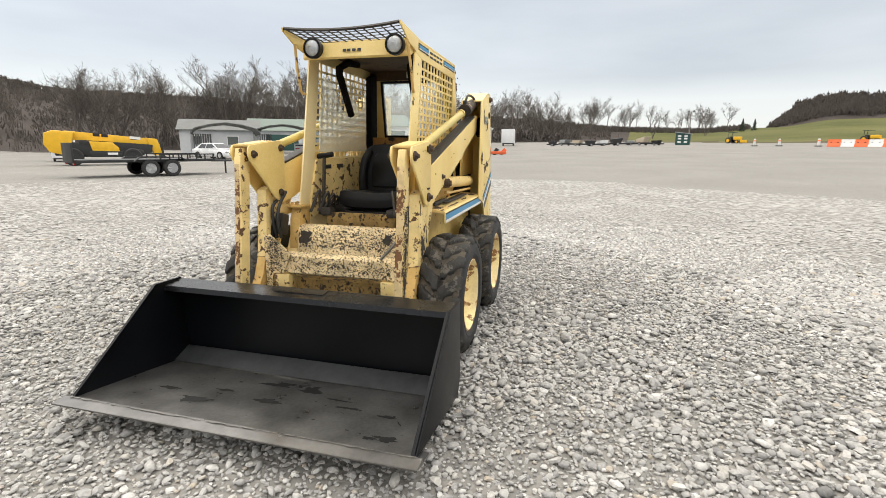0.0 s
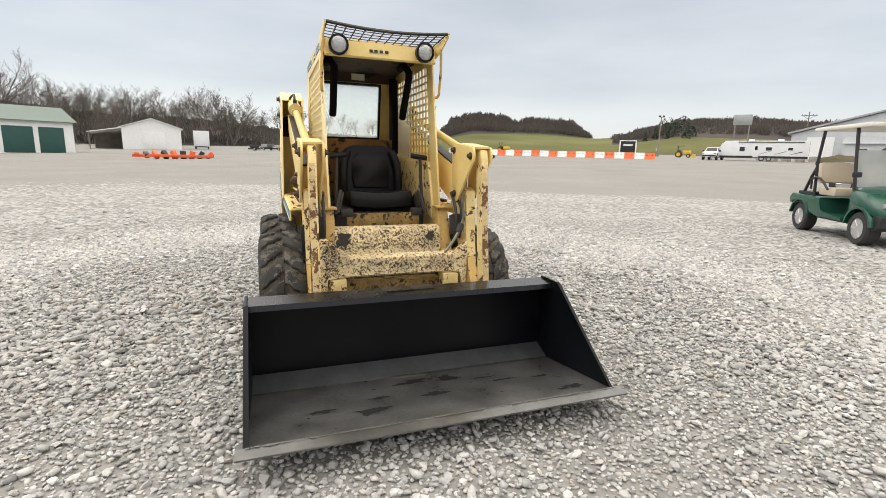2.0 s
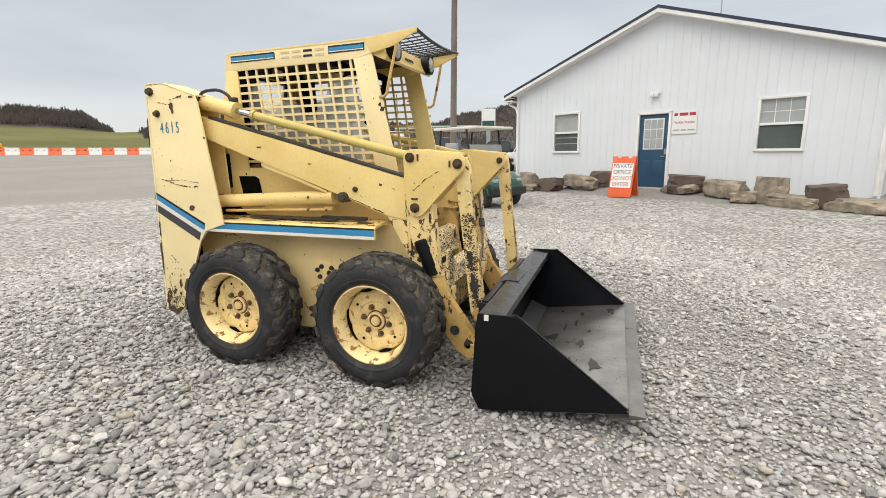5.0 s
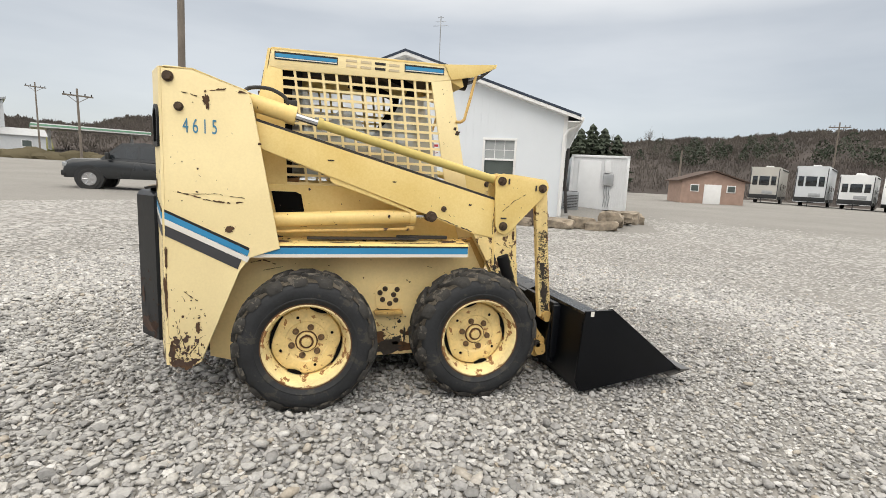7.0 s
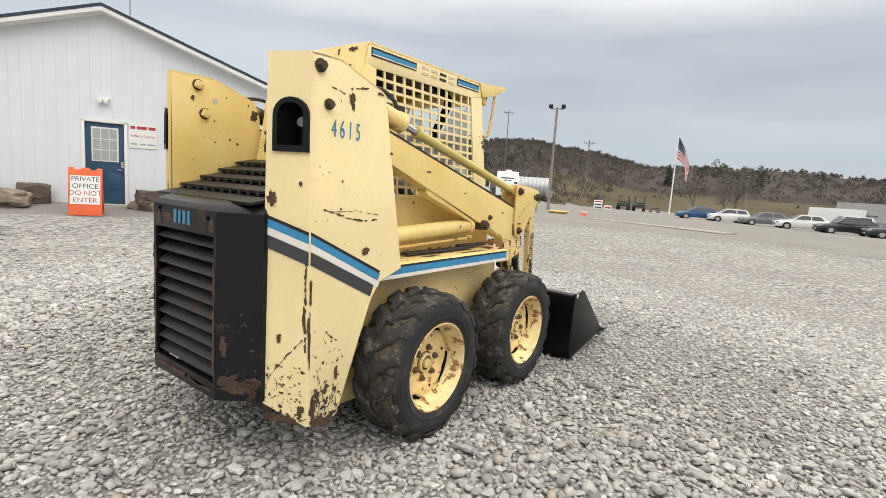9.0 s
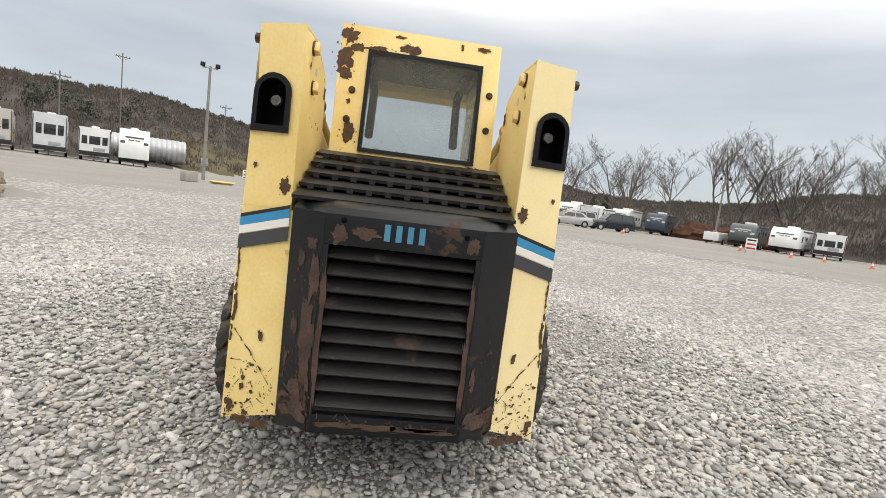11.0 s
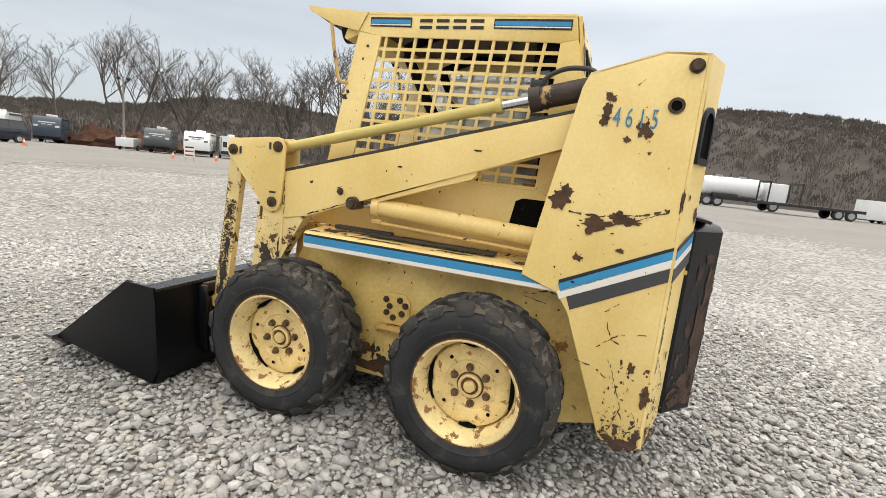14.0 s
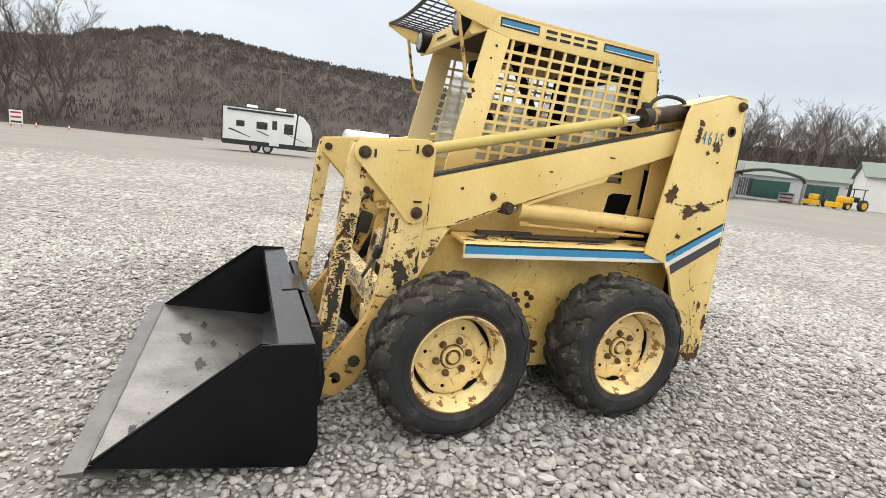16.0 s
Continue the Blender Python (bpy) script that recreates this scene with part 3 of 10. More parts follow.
def woods():
    """The far leafless woods on the slopes: thousands of fine twiggy crowns, in one mesh."""
    rng = random.Random(11)
    vs, fs = [], []

    def sliver(p, q, w):
        i = len(vs)
        a, e = rng.uniform(0, 2 * math.pi), rng.uniform(-0.6, 0.6) * w
        c, s_ = w * math.cos(a), w * math.sin(a)
        vs.extend([(p[0] - c, p[1] - s_, p[2] - e), (p[0] + c, p[1] + s_, p[2] + e), q])
        fs.append((i, i + 1, i + 2))

    def crown(a, r, h, low, twigs):
        x, y = polar(a, r)
        z = hgt(x, y) - 0.3
        k = r / 260
        rad = h * rng.uniform(0.40, 0.60)
        sliver((x, y, z), (x + rng.uniform(-0.5, 0.5), y + rng.uniform(-0.5, 0.5), z + h * 0.7), 0.08 * k)
        for j in range(twigs):
            f = low + (1 - low) * rng.random() ** 0.8
            b = rng.uniform(0, 2 * math.pi)
            o = rad * math.sqrt(rng.random()) * math.sqrt(max(0.05, 1 - f * f))
            px, py, pz = x + o * math.cos(b), y + o * math.sin(b), z + h * f * 0.85
            ln = h * rng.uniform(0.12, 0.26)
            b += rng.uniform(-1.2, 1.2)
            up = rng.uniform(-0.1, 0.9)
            sliver((px, py, pz), (px + ln * math.cos(b), py + ln * math.sin(b), pz + ln * up), rng.uniform(0.045, 0.085) * k)

    def tuft(a, r, h, sprays):
        """A far crown as a ragged dome of upright twig sprays."""
        x, y = polar(a, r)
        z = hgt(x, y) - 0.4
        rad = h * rng.uniform(0.38, 0.55)
        for j in range(sprays):
            f = math.sqrt(rng.random())
            b = rng.uniform(0, 2 * math.pi)
            px, py = x + rad * f * math.cos(b), y + rad * f * math.sin(b)
            top = h * (0.25 + 0.75 * math.sqrt(max(0.0, 1 - f * f))) * rng.uniform(0.72, 1.0)
            ln = min(top, h * rng.uniform(0.22, 0.42))
            out = 0.25 * ln
            sliver((px, py, z + top - ln), (px + out * f * math.cos(b), py + out * f * math.sin(b), z + top), rng.uniform(0.14, 0.30) * r / 235)

    count = 0
    while count < 20000:
        a = rng.uniform(-180, 180)
        e, d = ridge(a)
        if not wooded(a) and rng.random() < 0.6 or 141 < a < 163:
            continue
        k = rng.random() ** 0.6
        r = d + 4 + (FAR + 10 - d - 4) * k
        if 113 < a < 176:
            r = rng.uniform(172, FAR + 8) if a < 141 else rng.uniform(205, FAR + 10) if a > 163 else 262 + rng.uniform(-20, 8)
        if -8 < a < 22 and r < d + 26 + 8 * math.sin(a * 0.9):
            continue
        tuft(a, r, rng.uniform(1.6, 3.1) * (0.8 if -30 < a < 14 else 1.0), 14 if k < 0.8 else 22)
        count += 1
    # the knoll behind the grass, and the taller belt of trees along the back of the yard
    for k in range(1800):
        tuft(rng.uniform(143.6, 161.2), 262 + rng.uniform(-24, 10), rng.uniform(2.0, 4.2), 18)
    for k in range(620):
        a = rng.uniform(-180, -127)
        e, d = ridge(a)
        crown(a, d + rng.uniform(3, 22), rng.uniform(8.0, 13.0) if a > -166 else rng.uniform(6.0, 9.5), 0.05, 34)
    for k in range(150):
        a = rng.uniform(-76, -14)
        e, d = ridge(a)
        crown(a, d + rng.uniform(1, 12), rng.uniform(2.0, 5.0), 0.0, 22)
    for k in range(1500):
        a = rng.uniform(-180, 112)
        d = ridge(a)[1]
        if not -8 < a < 17:
            tuft(a, d + 1 + 16 * rng.random(), rng.uniform(1.2, 3.2), 12)
    me = bpy.data.meshes.new("far_woods")
    me.from_pydata(vs, [], fs)
    me.materials.append(M["twig"])
    return tagged(new("far_woods", me), "leafless grey-brown woods covering the far slopes", "woods", kind="stuff")


def evergreens():
    """Dark cedar clumps among the far woods."""
    rng = random.Random(5)
    vs, fs = [], []
    for k in range(55):
        a = rng.choice([rng.uniform(38, 52), rng.uniform(24, 46), rng.uniform(-2, 10), rng.uniform(132.5, 138)])
        e, d = ridge(a)
        r = d + rng.uniform(48, 85) if a < 60 else 168 + rng.uniform(-8, 12)
        x, y = polar(a, r)
        z, h = hgt(x, y), rng.uniform(2.5, 6.0)
        for j in range(190):
            f = rng.random()
            w = h * 0.36 * math.sqrt(1 - f) + 0.2
            b = rng.uniform(0, 2 * math.pi)
            c = (x + w * math.cos(b), y + w * math.sin(b), z + h * f)
            i = len(vs)
            s = 0.38
            for q in range(3):
                vs.append((c[0] + rng.uniform(-s, s), c[1] + rng.uniform(-s, s), c[2] + rng.uniform(-s, s)))
            fs.append((i, i + 1, i + 2))
    me = bpy.data.meshes.new("far_evergreens")
    me.from_pydata(vs, [], fs)
    me.materials.append(M["needle"])
    return tagged(new("far_evergreens", me), "dark cedars scattered on the far slopes", "shrubs", kind="stuff")


woods()
evergreens()


def plant_trees():
    rng = random.Random(3)
    kinds = [bare_tree(1, 14, 1), bare_tree(2, 15, 2), bare_tree(3, 13, 1), bare_tree(4, 15, 3), bare_tree(6, 12, 1)]
    spots = []
    for a in (-16.5, -19.2, -21.5, -26.3, -31, -35.5, -37.2, -39.5, -42, -44.5, -46.5, -48.5, -50.5, -52, -54.5, -56.5, -58, -60, -62, -63.5, -65, -67, -69, -72.5):
        spots.append((a, rng.uniform(78, 92), rng.uniform(0.92, 1.18) * (0.74 if a > -30 else 0.86 if -54 < a < -40 else 1.0)))
    for a in (-128, -131, -135, -139, -141.5, -144, -147, -149, -151.5, -154, -156, -158, -160, -162.5, -165, -168.5, -172, -174.5, -177, -179, 178, 175, 171.5, 169, 166.5):
        far = 105 if a < -125 and a > -150 else 128 if a < 0 and a > -166 else 165
        spots.append((a, far + rng.uniform(-6, 10), rng.uniform(0.75, 1.0) * (0.6 if a > 160 else 1.15 if -157 < a < -140 else 0.85)))
    for k in range(52):
        a = -127.5 - 1.02 * k + rng.uniform(-0.5, 0.5)
        a = a + 360 if a < -180 else a
        spots.append((a, ridge(a)[1] + rng.uniform(2, 14), rng.uniform(0.95, 1.22) if -157 < a < -140 else rng.uniform(0.65, 0.9) if -168 < a < 0 else rng.uniform(0.55, 0.8)))
    for k in range(15):
        spots.append((rng.choice((rng.uniform(164.5, 171.5), rng.uniform(173, 180))), 205 + rng.uniform(-6, 20), rng.uniform(0.5, 0.85)))
    for k in range(14):
        spots.append((-160.5 - 1.35 * k + rng.uniform(-0.5, 0.5), 150 + rng.uniform(-14, 12), rng.uniform(0.7, 0.95)))
    for a in (-78, -83.5, -89, -92.5, -97, -103, -108, -113, -119, -123):
        spots.append((a, ridge(a)[1] + rng.uniform(0, 5), rng.uniform(0.5, 0.75)))
    for a in (55.0, 50.5, 8.5, 5.0):
        spots.append((a, 105, 0.6))
    used = set()
    for i, (a, d, k) in enumerate(spots):
        x, y = polar(a, d)
        t = kinds[i % 5]
        m = pose(x, y, hgt(x, y), 0, 0, rng.uniform(0, 360)) @ Matrix.Diagonal((k * 1.22, k * 1.22, k, 1))
        if i % 5 not in used:
            used.add(i % 5)
            t.matrix_basis = m
        else:
            c = copy_thing(t, Matrix.Identity(4))
            c.matrix_basis = m
    c0 = conifer(1, 9)
    first = True
    for a, d, k in ((60.5, 68, 0.85), (59.2, 70, 1.0), (57.8, 69, 0.9), (56.6, 72, 1.0), (55.2, 70, 0.92), (53.8, 72, 0.85), (61.8, 72, 0.95), (62.8, 68, 0.9), (11.5, 165, 0.8), (-24.2, 82, 0.6), (163.4, 190, 0.5), (162.4, 195, 0.45), (137.6, 160, 0.42), (136.6, 165, 0.5), (135.4, 162, 0.4), (133.6, 166, 0.5), (-22.8, 84, 0.55)):
        x, y = polar(a, d)
        m = pose(x, y, hgt(x, y), 0, 0, 37 * a) @ (Matrix.Diagonal((k * 1.7, k * 1.7, k * 1.12, 1)) if 53 < a < 63 else Matrix.Scale(k, 4))
        if first:
            c0.matrix_basis, first = m, False
        else:
            copy_thing(c0, Matrix.Identity(4)).matrix_basis = m


plant_trees()

# ---------------------------------------------------------------- the skid-steer loader
loader = thing("skid_steer_loader", "old chipped cream-yellow skid-steer loader with black bucket on gravel", "loader")
L = loader


def strip(bm, y, pts):
    """A thin decal in the plane y."""
    return prism(bm, pts, y, y + (0.0025 if y > 0 else -0.0025))


# chassis
bm = bmesh.new()
prism(bm, [(-0.98, 0.22), (-0.80, 0.17), (0.50, 0.17), (0.58, 0.28), (0.56, 0.60), (0.24, 0.66), (0.20, 0.86), (-0.98, 0.86)], -0.345, 0.345, bevel=0.01)
chassis = part("chassis", bm, M["grime"], L, "grimy welded steel chassis")
for s in (1, -1):
    bm = bmesh.new()
    prism(bm, [(-0.98, 0.22), (-0.80, 0.17), (0.55, 0.17), (0.66, 0.28), (0.62, 0.62), (0.50, 0.86), (-0.98, 0.86)], s * 0.3455, s * 0.42, bevel=0.008)
    part("chassis_side", bm, M["gold" if s > 0 else "gold_pale"], L, "golden yellow chassis side with rust stains")
SLANT = 0.067


def flare(z, y=0.56):
    """The uprights spread outwards towards their feet."""
    return (0.010 + 0.040 * (1.715 - z) / 1.48) * max(0.0, min(1.0, (abs(y) - 0.39) / 0.17))


for s in (1, -1):
    # rear uprights: outer, inner and rear plates with a rounded cap
    outline = [(-1.135, 1.705), (-1.12, 1.715), (-1.0, 1.712), (-0.757, 1.632), (-0.735, 1.58), (-0.605, 0.846), (-0.75, 0.806), (-0.805, 0.735), (-0.985, 0.262), (-1.02, 0.243), (-1.075, 0.236), (-1.135, 0.252)]
    bm = bmesh.new()
    prism(bm, outline, s * 0.548, s * 0.56, bevel=0.004)
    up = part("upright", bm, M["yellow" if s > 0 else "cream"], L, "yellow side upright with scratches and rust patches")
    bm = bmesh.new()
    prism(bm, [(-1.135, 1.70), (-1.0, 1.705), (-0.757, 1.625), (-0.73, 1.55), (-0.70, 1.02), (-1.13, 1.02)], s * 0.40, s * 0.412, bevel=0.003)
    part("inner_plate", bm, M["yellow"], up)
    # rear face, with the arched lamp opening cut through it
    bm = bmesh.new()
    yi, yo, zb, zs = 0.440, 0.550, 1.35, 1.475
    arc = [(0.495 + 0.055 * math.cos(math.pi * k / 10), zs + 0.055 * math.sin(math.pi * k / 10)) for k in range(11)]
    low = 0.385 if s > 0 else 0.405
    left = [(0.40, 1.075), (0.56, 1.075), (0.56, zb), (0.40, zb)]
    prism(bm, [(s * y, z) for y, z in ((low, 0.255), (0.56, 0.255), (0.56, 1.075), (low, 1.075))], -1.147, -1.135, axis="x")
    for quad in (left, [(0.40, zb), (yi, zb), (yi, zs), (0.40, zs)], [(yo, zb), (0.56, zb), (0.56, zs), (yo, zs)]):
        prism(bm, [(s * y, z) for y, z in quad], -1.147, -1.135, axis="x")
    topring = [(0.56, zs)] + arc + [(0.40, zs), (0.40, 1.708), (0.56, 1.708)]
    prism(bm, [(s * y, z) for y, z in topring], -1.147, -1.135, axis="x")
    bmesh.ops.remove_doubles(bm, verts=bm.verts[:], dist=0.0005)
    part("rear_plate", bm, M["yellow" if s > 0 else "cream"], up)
    bm = bmesh.new()
    prism(bm, [(-1.14, 1.70), (-1.0, 1.704), (-0.76, 1.624), (-0.76, 1.632), (-1.0, 1.713), (-1.14, 1.709)], s * 0.40, s * 0.56)
    part("top_cap", bm, M["yellow"], up)
    # recessed work lamp with a black plastic surround
    bm = bmesh.new()
    frame_in = [(0.495 + 0.047 * math.cos(math.pi * k / 10), zs + 0.047 * math.sin(math.pi * k / 10)) for k in range(11)] + [(0.448, zb + 0.012), (0.542, zb + 0.012)]
    frame_out = [(0.495 + 0.064 * math.cos(math.pi * k / 10), zs + 0.066 * math.sin(math.pi * k / 10)) for k in range(11)] + [(0.431, zb - 0.012), (0.559, zb - 0.012)]
    n = len(frame_in)
    for xa, xb in ((-1.158, -1.146),):
        vi = [[bm.verts.new((x, s * p[0], p[1])) for p in ring] for x in (xa, xb) for ring in (frame_in, frame_out)]
        for k in range(n):
            k2 = (k + 1) % n
            bm.faces.new((vi[0][k], vi[0][k2], vi[1][k2], vi[1][k]))
            bm.faces.new((vi[1][k], vi[1][k2], vi[3][k2], vi[3][k]))
            bm.faces.new((vi[0][k], vi[0][k2], vi[2][k2], vi[2][k]))
        back = [bm.verts.new((-1.05, s * p[0], p[1])) for p in frame_in]
        for k in range(n):
            bm.faces.new((vi[0][k], vi[0][(k + 1) % n], back[(k + 1) % n], back[k]))
        bm.faces.new(back)
    lamp = part("lamp_housing", bm, M["vinyl"], up, "black arched lamp recess")
    bm = bmesh.new()
    lathe(bm, [(0.004, -1.105), (0.018, -1.105), (0.023, -1.09), (0.014, -1.06), (0.004, -1.055)], (0, s * 0.495, 1.455), 18, "x")
    part("lamp", bm, M["lens_dim"], lamp, "small round work lamp")
    # pivot pins
    part("pivot_pin", hexbolt(bmesh.new(), (-1.105, s * 0.56, 1.665), 0.019, 0.026, "y", s), M["bolt"], up, "rusty pivot bolt")
    if s < 0:
        part("pivot_pin", hexbolt(bmesh.new(), (-1.062, -0.56, 1.53), 0.016, 0.024, "y", -1), M["bolt"], up, "rusty pivot bolt")
    else:
        part("pin_ring", lathe(bmesh.new(), [(0.018, 0.561), (0.028, 0.561), (0.028, 0.566), (0.018, 0.566)], (-1.062, 0, 1.53), 20, "y", closed=True), M["bolt"], up)
    if s > 0:
        # near-black disc painted as the shade inside the pin's hole
        bm = bmesh.new()
        tube(bm, (-1.062, 0.5605, 1.53), (-1.062, 0.562, 1.53), 0.019, n=18)
        part("pin_hole", bm, M["dark"], up)
    for x, z in ((-1.075, 1.665), (-1.04, 1.53)):
        part("pin_nut", box(bmesh.new(), (x, s * 0.39, z), (0.036, 0.03, 0.038), Euler((0, radians(20), 0)), bevel=0.008), M["yellow_worn"], up, "painted square nut")
        part("pin_washer", tube(bmesh.new(), (x, s * 0.3995, z), (x, s * 0.394, z), 0.027, n=20), M["bolt"], up)
    # pale disc on the uncut plate, coloured as daylight through a slot
    part("slot_hole", tube(bmesh.new(), (-0.985, s * 0.3995, 1.60), (-0.985, s * 0.398, 1.60), 0.016, n=14), M["labels"], up, "pale disc coloured as daylight through a slot")
    # decal bands that climb backwards and wrap round the rear plate
    def band(name, za, zb_, mat, lab):
        bm = bmesh.new()
        f = lambda x: 0.85 - 0.487 * (x + 0.75)
        x0, x1 = -0.752, -1.1365
        if za > 0.05:
            x0 = -0.79
        strip(bm, s * 0.56, [(x0, f(x0) - za), (x1, f(x1) - za), (x1, f(x1) - zb_), (x0 - (zb_ - za) * 0.4, f(x0) - zb_)])
        z1 = f(x1)
        prism(bm, [(s * 0.562, z1 - za), (s * 0.402, z1 + 0.055 - za), (s * 0.402, z1 + 0.055 - zb_), (s * 0.562, z1 - zb_)], -1.1505, -1.147, axis="x")
        part(name, bm, M[mat], up, lab)
    band("stripe", 0.0, 0.013, "blackdecal", "thin black decal stripe")
    band("stripe", 0.013, 0.045, "blue", "bright blue decal stripe")
    band("stripe", 0.045, 0.075, "white", "white decal stripe")
    band("stripe", 0.078, 0.128, "grey", "dark grey decal stripe")
    # the rear plates slant outwards: their inner edges stand further back
    for ob in [up] + list(up.children) + [c for q in up.children for c in q.children]:
        whole = ob.name.startswith(("rear_plate", "lamp"))
        for v in ob.data.vertices:
            if (v.co.x < -1.12 or whole) and abs(v.co.y) < 0.5585:
                v.co.x -= SLANT * min(1.0, (0.56 - abs(v.co.y)) / 0.16)
                if v.co.z < 0.27:
                    v.co.z += 0.06 * min(1.0, (0.56 - abs(v.co.y)) / 0.16)
            v.co.y += s * flare(v.co.z, v.co.y)
    words("model_number", "4615", 0.098, M["blue_letter"], up, pose(-0.935 if s > 0 else -0.97, s * (0.5625 + flare(1.46)), 1.475 if s > 0 else 1.44, 90, 0, 180 if s > 0 else 0), "blue model number", squeeze=0.56, space=1.55)
    # fender ledge along the wheels
    bm = bmesh.new()
    prism(bm, [(s * 0.41, 0.885), (s * 0.57, 0.872), (s * 0.582, 0.862), (s * 0.582, 0.798), (s * 0.572, 0.798), (s * 0.572, 0.858), (s * 0.41, 0.872)], -0.76, 0.435, axis="x")
    fend = part("fender", bm, M["yellow_worn"], L, "yellow fender ledge with chipped top")
    for za, zb2, mat in ((0.852, 0.862, "blackdecal"), (0.818, 0.852, "blue"), (0.800, 0.818, "white")):
        bm = bmesh.new()
        strip(bm, s * 0.5822, [(-0.752, za), (0.43, za), (0.43, zb2), (-0.752, zb2)])
        part("stripe", bm, M[mat], fend)
    bm = bmesh.new()
    box(bm, (-0.16, s * 0.49, 0.893), (0.62, 0.05, 0.012), bevel=0.003)
    box(bm, (0.18, s * 0.47, 0.90), (0.30, 0.03, 0.02), bevel=0.003)
    part("tread_strip", bm, M["grime"], fend, "oily dark tread strip")
    # axle inspection plate
    bm = bmesh.new()
    prism(bm, [(-0.055, 0.46), (0.055, 0.46), (0.075, 0.49), (0.075, 0.58), (0.045, 0.615), (-0.045, 0.615), (-0.075, 0.58), (-0.075, 0.49)], s * 0.42, s * 0.432, bevel=0.003)
    plate = part("cover_plate", bm, M["gold" if s > 0 else "gold_pale"], L)
    bm = bmesh.new()
    for x, z in ((-0.022, 0.585), (0.050, 0.580), (-0.052, 0.562), (0.030, 0.548), (-0.036, 0.520), (0.044, 0.515), (0.008, 0.495)):
        part("bolt", hexbolt(bmesh.new(), (x, s * 0.432, z), 0.0115, 0.016, "y", s), M["bolt"], plate)
    box(bm, (0.0, s * 0.445, 0.445), (0.17, 0.05, 0.018), bevel=0.004)
    part("ledge", bm, M["yellow_dirty"], plate)


# wheels
def build_wheel():
    """A wheel at the origin whose outer side faces +y."""
    w = thing("wheel", "", "")
    r, hw = 0.372, 0.125
    bm = bmesh.new()
    prof = [(0.222, hw * 0.90), (0.232, hw * 1.0), (0.250, hw * 1.045), (0.252, hw * 1.065), (0.257, hw * 1.065), (0.259, hw * 1.05), (0.278, hw * 1.085), (0.300, hw * 1.075), (0.318, hw * 1.02), (0.334, hw * 0.93), (0.343, hw * 0.80), (0.346, 0.0),
            (0.343, -hw * 0.80), (0.334, -hw * 0.93), (0.318, -hw * 1.02), (0.300, -hw * 1.075), (0.27, -hw * 1.07), (0.235, -hw), (0.222, -hw * 0.9)]
    lathe(bm, prof, n=72, closed=True)
    tyre = part("tyre", bm, M["rubber"], w, "dusty worn tyre with stepped lugs")
    bm = bmesh.new()
    rng = random.Random(4)
    nl = 17
    # stepped bars that reach from the middle of the tread over the shoulder, worn uneven
    path = ((0.03, 0.0, r - 0.001), (0.26, 0.03, r), (0.36, 0.11, r), (0.62, 0.14, r - 0.001), (0.74, 0.21, r - 0.004), (0.92, 0.235, r - 0.012), (1.01, 0.24, r - 0.026), (1.05, 0.24, r - 0.046))
    for side in (1, -1):
        for k in range(nl):
            a0 = 2 * math.pi * (k + (0.5 if side < 0 else 0)) / nl
            rows = []
            worn = rng.uniform(-0.006, 0.002)
            for i, (f, da, top) in enumerate(path):
                y = side * hw * f
                wdt = (0.118, 0.122, 0.110, 0.112, 0.118, 0.108, 0.098, 0.080)[i] * rng.uniform(0.92, 1.06)
                hi = top + worn + rng.uniform(-0.005, 0.002) if i < 7 else top
                base = min(top - 0.030, 0.342) if i < 5 else top - (0.024, 0.016, 0.006)[i - 5]
                c = a0 + da + rng.uniform(-0.012, 0.012)
                ring = []
                for ang, rad in ((c - wdt * 1.16, base), (c - wdt, hi - 0.006), (c - wdt * 0.80, hi), (c + wdt * 0.80, hi), (c + wdt, hi - 0.006), (c + wdt * 1.16, base)):
                    ring.append(bm.verts.new((rad * math.cos(ang), y, rad * math.sin(ang))))
                rows.append(ring)
            for a, b in zip(rows, rows[1:]):
                for j in range(5):
                    bm.faces.new((a[j], a[j + 1], b[j + 1], b[j]))
            bm.faces.new(rows[0])
            bm.faces.new(rows[-1])
    part("tread", bm, M["tread"], tyre, "worn dusty stepped lugs", smooth=45)
    bm = bmesh.new()
    lathe(bm, [(0.3365, hw * 0.955), (0.3455, hw * 0.81), (0.3480, 0.0), (0.3455, -hw * 0.81), (0.3365, -hw * 0.955), (0.334, -hw * 0.90), (0.340, 0.0), (0.334, hw * 0.90)], n=72, closed=True)
    part("tread_base", bm, M["tread_dust"], tyre, "dusty brown ground between the lugs")
    bm = bmesh.new()
    lathe(bm, [(0.226, hw * 0.96), (0.216, hw * 1.0), (0.208, hw * 0.92), (0.200, hw * 0.60), (0.188, hw * 0.35), (0.186, -hw * 0.2), (0.196, -hw * 0.9), (0.222, -hw * 0.9)], n=48, closed=True)
    rim = part("rim", bm, M["rim_barrel"], w, "yellow steel rim with rust")
    # pressed disc with scalloped edge
    bm = bmesh.new()
    n, rings = 48, []
    for rad, y in ((0.186, 0.0), (0.176, 0.030), (0.160, 0.036), (0.112, 0.036), (0.104, 0.030), (0.060, 0.030), (0.0, 0.030)):
        if rad == 0.0:
            c = bm.verts.new((0, y, 0))
            for k in range(n):
                bm.faces.new((rings[-1][k], rings[-1][(k + 1) % n], c))
            break
        ring = []
        for k in range(n):
            a = 2 * math.pi * k / n
            cut = 0.016 * max(0, math.cos(4 * a + 0.6)) ** 6 if rad > 0.155 and rad < 0.186 else 0
            ring.append(bm.verts.new(((rad - cut) * math.cos(a), y, (rad - cut) * math.sin(a))))
